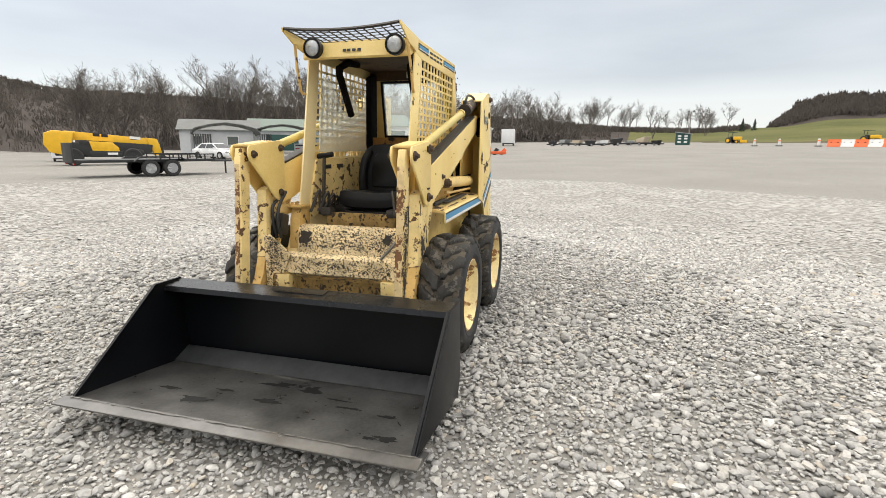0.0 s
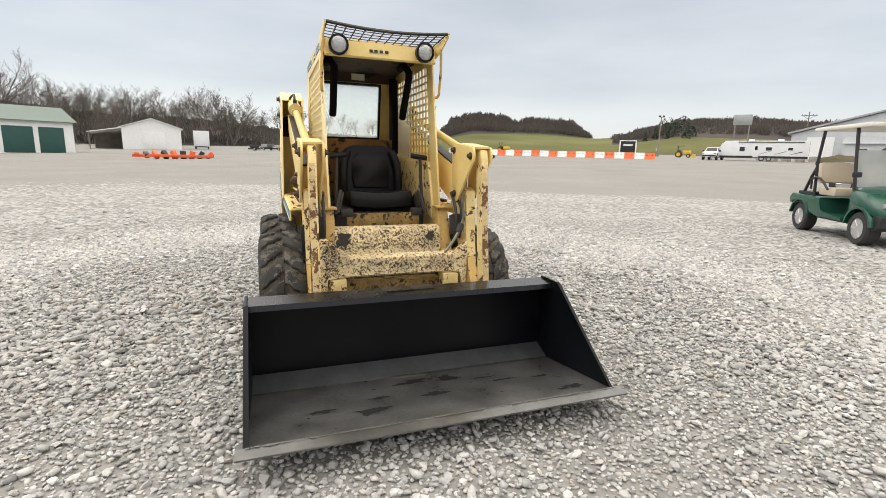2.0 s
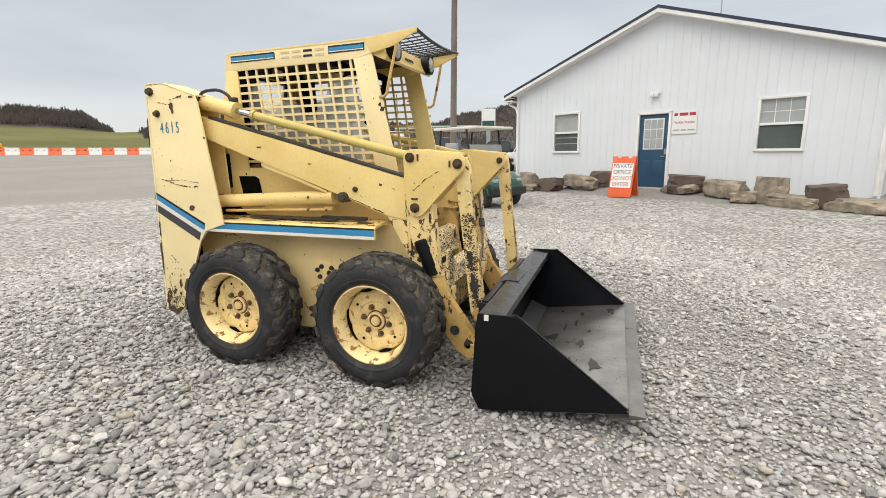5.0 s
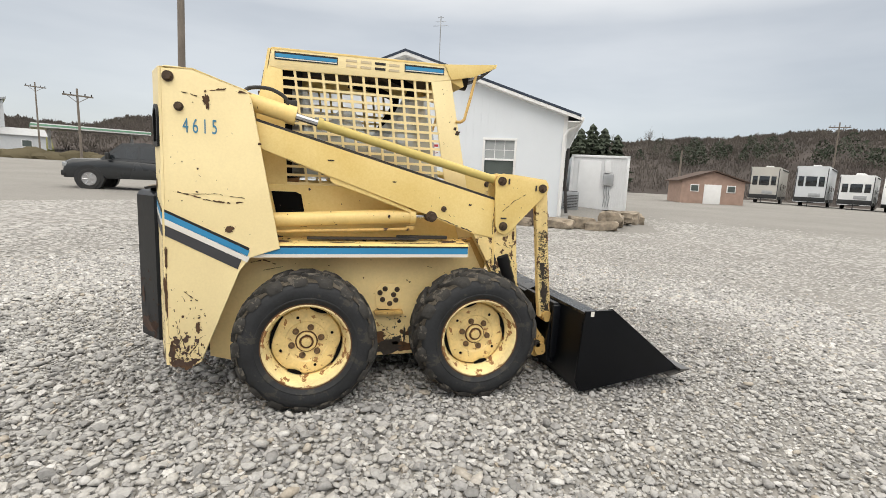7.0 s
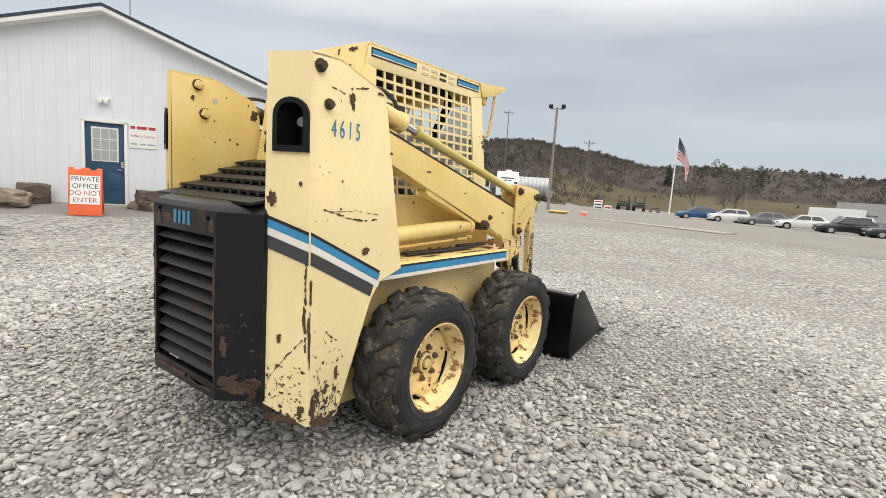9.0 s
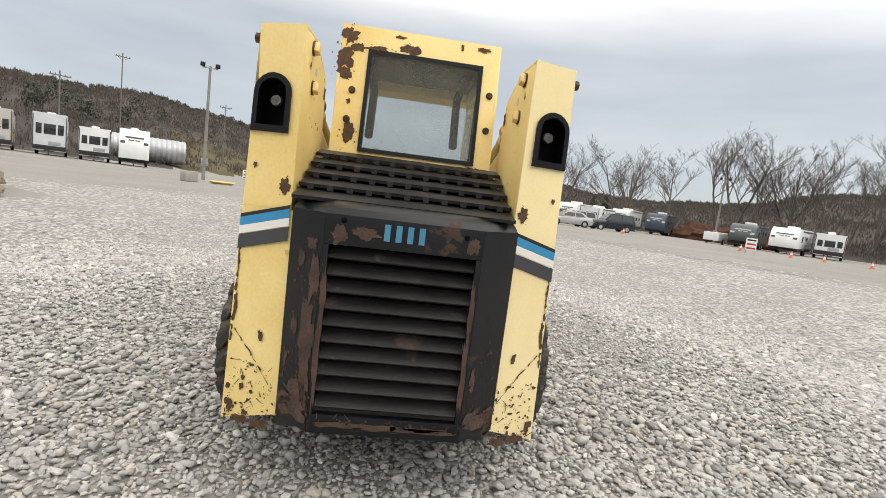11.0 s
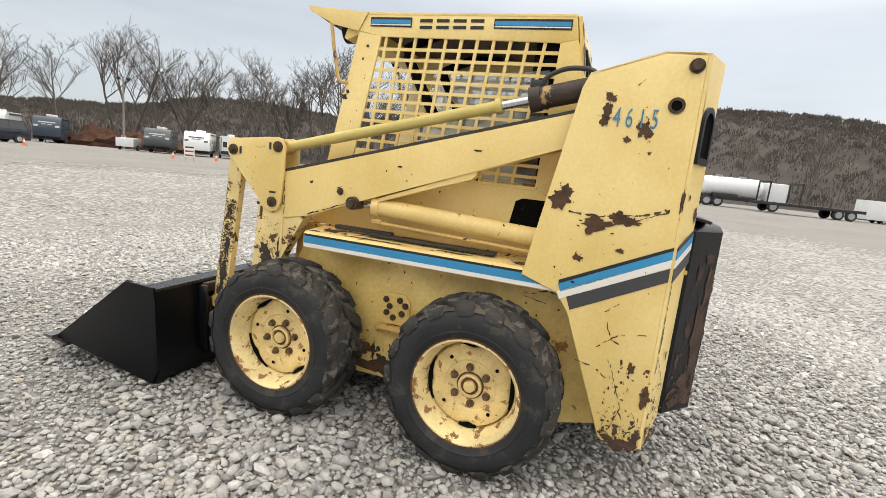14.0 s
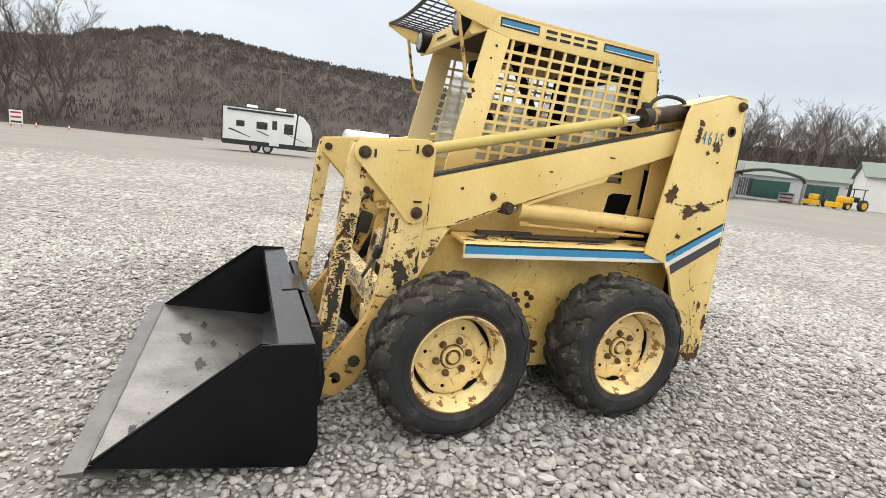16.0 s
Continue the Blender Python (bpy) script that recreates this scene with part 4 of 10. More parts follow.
        if rings:
            for k in range(n):
                bm.faces.new((rings[-1][k], rings[-1][(k + 1) % n], ring[(k + 1) % n], ring[k]))
        rings.append(ring)
    disc = part("disc", bm, M["rim"], w)
    bm = bmesh.new()
    lathe(bm, [(0.050, 0.030), (0.050, 0.044), (0.040, 0.048), (0.037, 0.040), (0.026, 0.040), (0.024, 0.052), (0.010, 0.055)], n=28)
    hub = part("hub_cap", bm, M["rim"], disc)
    # rust-brown rings put the dark of the hub's recess into colour
    bm = bmesh.new()
    lathe(bm, [(0.051, 0.0302), (0.058, 0.0302), (0.058, 0.0315), (0.051, 0.0315)], n=28, closed=True)
    lathe(bm, [(0.0265, 0.0402), (0.0365, 0.0402), (0.0365, 0.0412), (0.0265, 0.0412)], n=28, closed=True)
    part("hub_grime", bm, M["rust"], disc, "rust-brown rings coloured as the dark hub recess")
    for k in range(6):
        a = 2 * math.pi * k / 6 + 0.3
        part("lug_nut", hexbolt(bmesh.new(), (0.078 * math.cos(a), 0.03, 0.078 * math.sin(a)), 0.0125, 0.022, "y", 1), M["nut"], disc)
    # four small near-black discs give the disc's holes their shade
    for k in range(4):
        a = 2 * math.pi * k / 4 + 0.75
        part("disc_hole", tube(bmesh.new(), (0.138 * math.cos(a), 0.0365, 0.138 * math.sin(a)), (0.138 * math.cos(a), 0.0385, 0.138 * math.sin(a)), 0.008, n=10), M["dark"], disc)
    # near-black crescents painted as the shade in the weld gaps between disc and rim
    for k, span in enumerate((1.05, 0.50, 0.86, 0.42)):
        bm = bmesh.new()
        a0 = 2 * math.pi * k / 4 - 0.15
        ins, outs = [], []
        for j in range(9):
            a = a0 + span * (j / 8 - 0.5)
            f = 1 - (2 * j / 8 - 1) ** 2
            ins.append(((0.180 - 0.013 * f) * math.cos(a), (0.180 - 0.013 * f) * math.sin(a)))
            outs.append((0.1835 * math.cos(a), 0.1835 * math.sin(a)))
        prism(bm, ins + outs[::-1], 0.020, 0.0372)
        part("disc_gap", bm, M["dark"], disc)
    bm = bmesh.new()
    lathe(bm, [(0.2225, hw * 0.985), (0.229, hw * 0.985), (0.229, hw * 0.93), (0.2225, hw * 0.93)], n=48, closed=True)
    part("bead_line", bm, M["rust"], rim)
    return w


wheel = build_wheel()
wheel.parent = L

first = True
for s in (1, -1):
    for x in (0.47, -0.47):
        m = pose(x, s * 0.635, 0.366, 0, 37 * x + 11 * s, 0 if s > 0 else 180)
        if first:
            wheel.matrix_basis, first = m, False
        else:
            copy_thing(wheel, m)

# ---- cab
cab = thing("cab", "", "")
cab.parent = L
for s in (1, -1):
    ya, yb = s * 0.362, s * 0.374
    # pressed side panel: pillar, header, rear pillar and lower panel round a punched grille
    bm = bmesh.new()
    prism(bm, [(0.345, 1.822), (0.225, 1.80), (0.345, 1.175), (0.44, 0.885), (0.548, 0.885), (0.47, 1.23)], ya, yb, bevel=0.003)
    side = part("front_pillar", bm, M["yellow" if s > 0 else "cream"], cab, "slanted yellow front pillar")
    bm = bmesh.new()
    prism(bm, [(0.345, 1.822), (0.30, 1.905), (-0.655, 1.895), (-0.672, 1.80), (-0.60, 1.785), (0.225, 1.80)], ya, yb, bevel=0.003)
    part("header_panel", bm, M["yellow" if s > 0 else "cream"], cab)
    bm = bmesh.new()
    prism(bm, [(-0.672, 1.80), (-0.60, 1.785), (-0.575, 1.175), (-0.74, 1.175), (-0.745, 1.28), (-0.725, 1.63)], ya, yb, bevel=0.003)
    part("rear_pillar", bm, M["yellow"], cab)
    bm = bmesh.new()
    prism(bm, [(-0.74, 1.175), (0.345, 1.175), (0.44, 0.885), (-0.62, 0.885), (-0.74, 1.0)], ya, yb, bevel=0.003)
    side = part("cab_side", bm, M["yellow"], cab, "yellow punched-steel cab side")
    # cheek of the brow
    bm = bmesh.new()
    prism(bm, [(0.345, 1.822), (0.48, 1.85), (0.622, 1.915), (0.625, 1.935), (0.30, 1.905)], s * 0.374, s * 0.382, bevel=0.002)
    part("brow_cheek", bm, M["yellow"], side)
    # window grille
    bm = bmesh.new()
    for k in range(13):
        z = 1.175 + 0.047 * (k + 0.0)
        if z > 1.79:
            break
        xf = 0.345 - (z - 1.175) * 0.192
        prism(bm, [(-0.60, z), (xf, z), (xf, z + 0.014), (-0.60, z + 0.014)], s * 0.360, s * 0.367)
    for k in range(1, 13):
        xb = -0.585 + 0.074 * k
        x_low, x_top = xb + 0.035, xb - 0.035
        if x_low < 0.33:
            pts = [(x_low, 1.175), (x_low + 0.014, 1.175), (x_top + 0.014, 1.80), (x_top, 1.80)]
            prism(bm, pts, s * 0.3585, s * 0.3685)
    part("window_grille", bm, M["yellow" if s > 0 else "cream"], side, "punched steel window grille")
    # remains of a cloudy plastic window behind the grille
    bm = bmesh.new()
    if s < 0:
        torn = [(-0.55, 1.22), (0.30, 1.22), (0.24, 1.60), (0.20, 1.72), (0.06, 1.69), (0.0, 1.58), (-0.08, 1.50), (-0.16, 1.52), (-0.22, 1.62), (-0.30, 1.60), (-0.36, 1.52), (-0.44, 1.56), (-0.47, 1.70), (-0.55, 1.70)]
    else:
        torn = [(-0.57, 1.20), (-0.14, 1.20), (-0.12, 1.42), (-0.22, 1.46), (-0.13, 1.55), (-0.15, 1.64), (-0.57, 1.68)]
    prism(bm, torn, s * 0.350, s * 0.352)
    part("plastic_sheet", bm, M["film"], side, "torn cloudy plastic window sheet")
    # decals along the header
    for x0, x1 in (((0.285, 0.075) if s > 0 else (0.30, 0.065)), (-0.31, -0.64)):
        za = 1.880 if x0 > 0 else 1.874
        bm = bmesh.new()
        strip(bm, s * 0.3742, [(x0, za + 0.004), (x1, za - 0.002 + 0.004), (x1, za - 0.040), (x0, za - 0.036)])
        part("decal", bm, M["blackdecal"], side)
        bm = bmesh.new()
        strip(bm, s * 0.3768, [(x0 - 0.005, za - 0.006), (x1 + 0.005, za - 0.008), (x1 + 0.005, za - 0.026), (x0 - 0.005, za - 0.024)])
        part("decal", bm, M["blue"], side, "blue decal")
        bm = bmesh.new()
        strip(bm, s * 0.3768, [(x0 - 0.005, za - 0.026), (x1 + 0.005, za - 0.028), (x1 + 0.005, za - 0.033), (x0 - 0.005, za - 0.031)])
        part("decal", bm, M["white"], side)
    for x in (0.005, -0.075, -0.155, -0.235):
        bm = bmesh.new()
        for dz in (0.014, -0.014):
            box(bm, (x, s * 0.375, 1.855 + dz), (0.060, 0.003, 0.013))
        part("maker_mark", bm, M["blackdecal"] if s > 0 or x == -0.075 else M["faded"], side, "worn bars of the maker's mark")
    # grab rod from the brow to the pillar
    bm = bmesh.new()
    pipe(bm, [(0.50, s * 0.372, 1.865), (0.47, s * 0.384, 1.74), (0.435, s * 0.386, 1.60), (0.415, s * 0.382, 1.585), (0.385, s * 0.375, 1.585)], 0.009)
    part("grab_rod", bm, M["yellow_dirty"], side, "bent mirror rod with flaking paint")
    # inner lining of the lower side
    bm = bmesh.new()
    prism(bm, [(-0.60, 0.80), (0.44, 0.80), (0.44, 0.90), (0.34, 1.17), (-0.60, 1.17)], s * 0.345, s * 0.361)
    part("side_lining", bm, M["link_paint"], side)

# roof, brow, rear wall
bm = bmesh.new()
prism(bm, [(-0.66, 1.885), (0.33, 1.895), (0.33, 1.907), (-0.655, 1.897)], -0.376, 0.376, bevel=0.003)
roof = part("roof", bm, M["yellow_worn"], cab, "yellow steel roof plate")
bm = bmesh.new()
prism(bm, [(0.345, 1.815), (0.415, 1.785), (0.43, 1.795), (0.40, 1.885), (0.33, 1.895)], -0.362, 0.362, bevel=0.004)
header = part("header", bm, M["yellow"], cab, "yellow header beam")
bm = bmesh.new()
for k, y in enumerate((-0.10, -0.07, -0.035, 0.0)):
    box(bm, (0.4265, y + 0.03, 1.832), (0.004, 0.022, 0.016), Euler((0, radians(-18), 0)))
part("maker_mark", bm, M["blackdecal"], header)
bm = bmesh.new()
for k in range(14):
    y = -0.365 + 0.73 * k / 13
    sag = 0.022 * (1 - (y / 0.365) ** 2)
    pipe(bm, [(0.33, y, 1.905 - sag * 0.6), (0.48, y, 1.918 - sag), (0.618, y, 1.928 - sag)], 0.0042, 5)
for k in range(6):
    x = 0.345 + 0.27 * k / 5
    pts = [(x, -0.37 + 0.74 * j / 10, 1.906 + 0.08 * (x - 0.33) - 0.022 * (1 - ((j - 5) / 5) ** 2) * (0.6 + 0.4 * (x - 0.33) / 0.28)) for j in range(11)]
    pipe(bm, pts, 0.0026 if k < 5 else 0.010, 5)
part("brow_grille", bm, M["wire"], cab, "sagging dark wire-mesh brow")
for s in (1, -1):
    bm = bmesh.new()
    lathe(bm, [(0.02, 0.375), (0.050, 0.39), (0.060, 0.43), (0.061, 0.462), (0.050, 0.465), (0.048, 0.455)], (0, s * 0.278, 1.847), 28, "x")
    lamp = part("headlight", bm, M["vinyl"], cab, "round black headlight")
    bm = bmesh.new()
    lathe(bm, [(0.050, 0.452), (0.047, 0.462), (0.032, 0.472), (0.004, 0.475)], (0, s * 0.278, 1.847), 28, "x")
    part("lens", bm, M["lens"], lamp, "ribbed clear lens")


def rear_x(z):
    return -0.66 - 0.105 * (1.89 - z) / 0.61


def rear_quad(y0, y1, z0, z1):
    bm = bmesh.new()
    vs = []
    for t in (0.0, -0.014):
        vs += [bm.verts.new((rear_x(z) + t, y, z)) for y, z in ((y0, z0), (y1, z0), (y1, z1), (y0, z1))]
    for q in ((0, 1, 2, 3), (7, 6, 5, 4), (0, 4, 5, 1), (1, 5, 6, 2), (2, 6, 7, 3), (3, 7, 4, 0)):
        bm.faces.new([vs[i] for i in q])
    return bm


rear = part("cab_rear", rear_quad(-0.372, 0.372, 1.25, 1.335), M["yellow"], cab, "yellow rear cab wall with rust patches")
part("rear_header", rear_quad(-0.372, 0.372, 1.79, 1.89), M["yellow"], rear)
part("rear_post", rear_quad(-0.372, -0.292, 1.335, 1.79), M["yellow"], rear)
part("rear_post", rear_quad(0.245, 0.372, 1.335, 1.79), M["yellow"], rear)
bm = bmesh.new()
for y0, y1, z0, z1 in ((-0.292, -0.274, 1.335, 1.79), (0.227, 0.245, 1.335, 1.79), (-0.274, 0.227, 1.335, 1.353), (-0.274, 0.227, 1.772, 1.79)):
    vs = []
    for t in (0.006, -0.024):
        vs += [bm.verts.new((rear_x(z) + t, y, z)) for y, z in ((y0, z0), (y1, z0), (y1, z1), (y0, z1))]
    for q in ((0, 1, 2, 3), (7, 6, 5, 4), (0, 4, 5, 1), (1, 5, 6, 2), (2, 6, 7, 3), (3, 7, 4, 0)):
        bm.faces.new([vs[i] for i in q])
seal = part("window_seal", bm, M["vinyl"], rear, "black rubber window seal")
bm = bmesh.new()
vs = [bm.verts.new((rear_x(z) - 0.006 + t, y, z)) for t in (0, -0.004) for y, z in ((-0.275, 1.352), (0.228, 1.352), (0.228, 1.773), (-0.275, 1.773))]
for q in ((0, 1, 2, 3), (7, 6, 5, 4), (0, 4, 5, 1), (1, 5, 6, 2), (2, 6, 7, 3), (3, 7, 4, 0)):
    bm.faces.new([vs[i] for i in q])
pane = part("pane", bm, M["glass"], rear, "clear rear window pane")
for y, z in ((-0.335, 1.66), (-0.335, 1.50), (0.30, 1.60), (0.31, 1.47)):
    part("bolt", hexbolt(bmesh.new(), (rear_x(z) - 0.014, y, z), 0.012, 0.014, "x", -1), M["bolt"], rear)
# inside lining: rear bulkhead, ceiling and floor
bm = bmesh.new()
prism(bm, [(-0.58, 0.80), (-0.56, 0.80), (-0.50, 1.33), (-0.64, 1.33), (-0.66, 1.30)], -0.345, 0.345)
part("bulkhead", bm, M["inner"], cab, "stained bulkhead behind the seat")
bm = bmesh.new()
prism(bm, [(-0.64, 1.855), (0.33, 1.865), (0.33, 1.878), (-0.64, 1.872)], -0.355, 0.355)
prism(bm, [(-0.645, 1.79), (-0.615, 1.79), (-0.605, 1.865), (-0.64, 1.865)], -0.355, 0.355)
part("ceiling_lining", bm, M["ceiling"], cab, "dark blotched ceiling lining")
bm = bmesh.new()
box(bm, (-0.18, 0, 0.785), (0.74, 0.68, 0.03))
part("cab_floor", bm, M["grime"], cab)
bm = bmesh.new()
box(bm, (-0.597, 0.03, 1.826), (0.004, 0.11, 0.05))
part("paper_label", bm, M["labels"], cab, "small paper label")
bm = bmesh.new()
for y, x in ((-0.343, 0.20), (-0.343, 0.02)):
    box(bm, (x, y, 1.12), (0.09, 0.004, 0.028))
part("label_strip", bm, M["grime"], cab)

# seat
seat = thing("seat", "", "")
seat.parent = cab
def cushion(c, s, r, tilt):
    bm = bmesh.new()
    box(bm, (0, 0, 0), s, bevel=r)
    bmesh.ops.subdivide_edges(bm, edges=[e for e in bm.edges if e.calc_length() > 0.1], cuts=3, use_grid_fill=True)
    for v in bm.verts:
        v.co.x -= 0.10 * (v.co.y / 0.2) ** 2 * -0.4 if s[2] > s[0] else 0
        v.co.z += 0.014 * (v.co.y / 0.2) ** 2 if s[0] > s[2] else 0
    bmesh.ops.transform(bm, matrix=Matrix.Translation(c) @ Matrix.Rotation(radians(tilt), 4, "Y"), verts=bm.verts[:])
    return bm
part("seat_cushion", cushion((0.12, 0.022, 0.885), (0.44, 0.46, 0.12), 0.05, -6), M["vinyl"], seat, "black vinyl seat cushion")
def seat_shell(half, z0, z1, x0, x1, bevel):
    """A padded back with rounded shoulders, leaning to the rear."""
    pts = []
    for k in range(25):
        a = math.pi * k / 24
        w = abs(math.cos(a)) ** 0.42 * (1 if math.cos(a) > 0 else -1)
        pts.append((half * w, z1 - (z1 - z0) * 0.55 * (1 - math.sin(a) ** 0.55)))
    pts += [(-half * 1.02, z0 + 0.06), (-half * 0.94, z0), (half * 0.94, z0), (half * 1.02, z0 + 0.06)]
    bm = prism(bmesh.new(), pts, x0, x1, axis="x", bevel=bevel)
    bmesh.ops.transform(bm, matrix=Matrix.Translation((-0.075, 0.022, 0.90)) @ Matrix.Rotation(radians(-10), 4, "Y"), verts=bm.verts[:])
    return bm


seat_back = part("seat_back", seat_shell(0.232, 0.0, 0.375, -0.055, 0.030, 0.018), M["vinyl"], seat, "black vinyl seat back with rounded shoulders", smooth=60)
part("back_pad", seat_shell(0.135, 0.06, 0.315, 0.026, 0.048, 0.010), M["vinyl"], seat_back, smooth=60)
for sg in (1, -1):
    bm = bmesh.new()
    pipe(bm, curve_pts([(0.035, sg * 0.200, 0.02), (0.055, sg * 0.205, 0.12), (0.050, sg * 0.195, 0.24), (0.028, sg * 0.165, 0.33)], 6), 0.030, 10)
    bmesh.ops.transform(bm, matrix=Matrix.Translation((-0.075, 0.022, 0.90)) @ Matrix.Rotation(radians(-10), 4, "Y"), verts=bm.verts[:])
    part("bolster", bm, M["vinyl"], seat_back, smooth=60)
bm = bmesh.new()
box(bm, (0.10, 0, 0.815), (0.38, 0.36, 0.03), bevel=0.008)
part("seat_base", bm, M["grime"], seat)
part("seat_riser", box(bmesh.new(), (0.425, 0.01, 0.77), (0.02, 0.50, 0.13), bevel=0.004), M["under"], seat, "grimy dark yellow panel under the seat")
# hanging seat-bar arm, steering levers
for s in (1, -1):
    bm = bmesh.new()
    pipe(bm, [(-0.20, s * 0.28, 1.850), (-0.02, s * 0.272, 1.835), (0.13, s * 0.265, 1.775), (0.125, s * 0.265, 1.73), (0.0, s * 0.26, 1.52), (-0.03, s * 0.26, 1.475)], 0.026, 7)
    part("seat_bar", bm, M["foam"], cab, "raised black padded seat bar arm")
    # black foam lining down the rear corners
    bm = bmesh.new()
    prism(bm, [(-0.60, 1.20), (-0.47, 1.22), (-0.49, 1.55), (-0.50, 1.80), (-0.62, 1.84)], s * 0.30, s * 0.349, bevel=0.01)
    part("corner_lining", bm, M["foam"], cab, "torn black foam corner lining")
for s in (1, -1):
    bm = bmesh.new()
    pipe(bm, [(0.36, s * 0.30, 0.80), (0.355, s * 0.298, 0.95), (0.35, s * 0.292, 1.08), (0.345, s * 0.288, 1.195)], 0.012, 8)
    lever = part("lever", bm, M["grime"], cab, "black steering lever")
    bm = bmesh.new()
    pipe(bm, [(0.345, s * 0.335, 1.193), (0.345, s * 0.27, 1.20), (0.345, s * 0.225, 1.208)], 0.018, 10)
    part("grip", bm, M["vinyl"], lever)
    # pedals and hydraulic clutter beside the seat
    bm = bmesh.new()
    for k in range(5):
        rng = random.Random(k + 10 * s)
        y = s * (0.26 + 0.05 * rng.random())
        pipe(bm, curve_pts([(0.10 + 0.08 * k, y, 0.82), (0.16 + 0.07 * k, y - s * 0.02, 0.90 + 0.02 * k), (0.26 + 0.06 * k, y + s * 0.02, 0.84)], 4), 0.010, 6)
    box(bm, (0.42, s * 0.24, 0.84), (0.06, 0.08, 0.05), bevel=0.01)
    part("linkage", bm, M["grime"], cab, "oily control linkage")

for ob in [c for c in cab.children if c.type == "MESH"] + [g for c in cab.children for g in c.children if g.type == "MESH"]:
    for v in ob.data.vertices:
        v.co.y *= 0.966

# ---- front steps and lower frame
bm = bmesh.new()
prism(bm, [(0.555, 0.772), (0.60, 0.765), (0.612, 0.752), (0.638, 0.605), (0.622, 0.603), (0.590, 0.748), (0.555, 0.757)], -0.335, 0.335, bevel=0.004)
step = part("step", bm, M["yellow_rough"], L, "scuffed yellow step plate with bare dark metal")
bm = bmesh.new()
box(bm, (0.49, 0, 0.47), (0.20, 0.66, 0.28), bevel=0.01)
part("front_frame", bm, M["grime"], L, "greasy dark front frame")
for s in (1, -1):
    bm = bmesh.new()
    prism(bm, [(0.46, 0.88), (0.57, 0.88), (0.60, 0.80), (0.62, 0.62), (0.50, 0.62)], s * 0.33, s * 0.40, bevel=0.006)
    part("post_foot", bm, M["yellow_dirty"], L)
    bm = bmesh.new()
    box(bm, (0.56, s * 0.365, 0.885), (0.09, 0.10, 0.012), bevel=0.003)
    for dx in (-0.025, 0.025):
        hexbolt(bm, (0.56 + dx, s * 0.385, 0.89), 0.011, 0.02, "z", 1)
    part("post_flange", bm, M["yellow_dirty"], L)

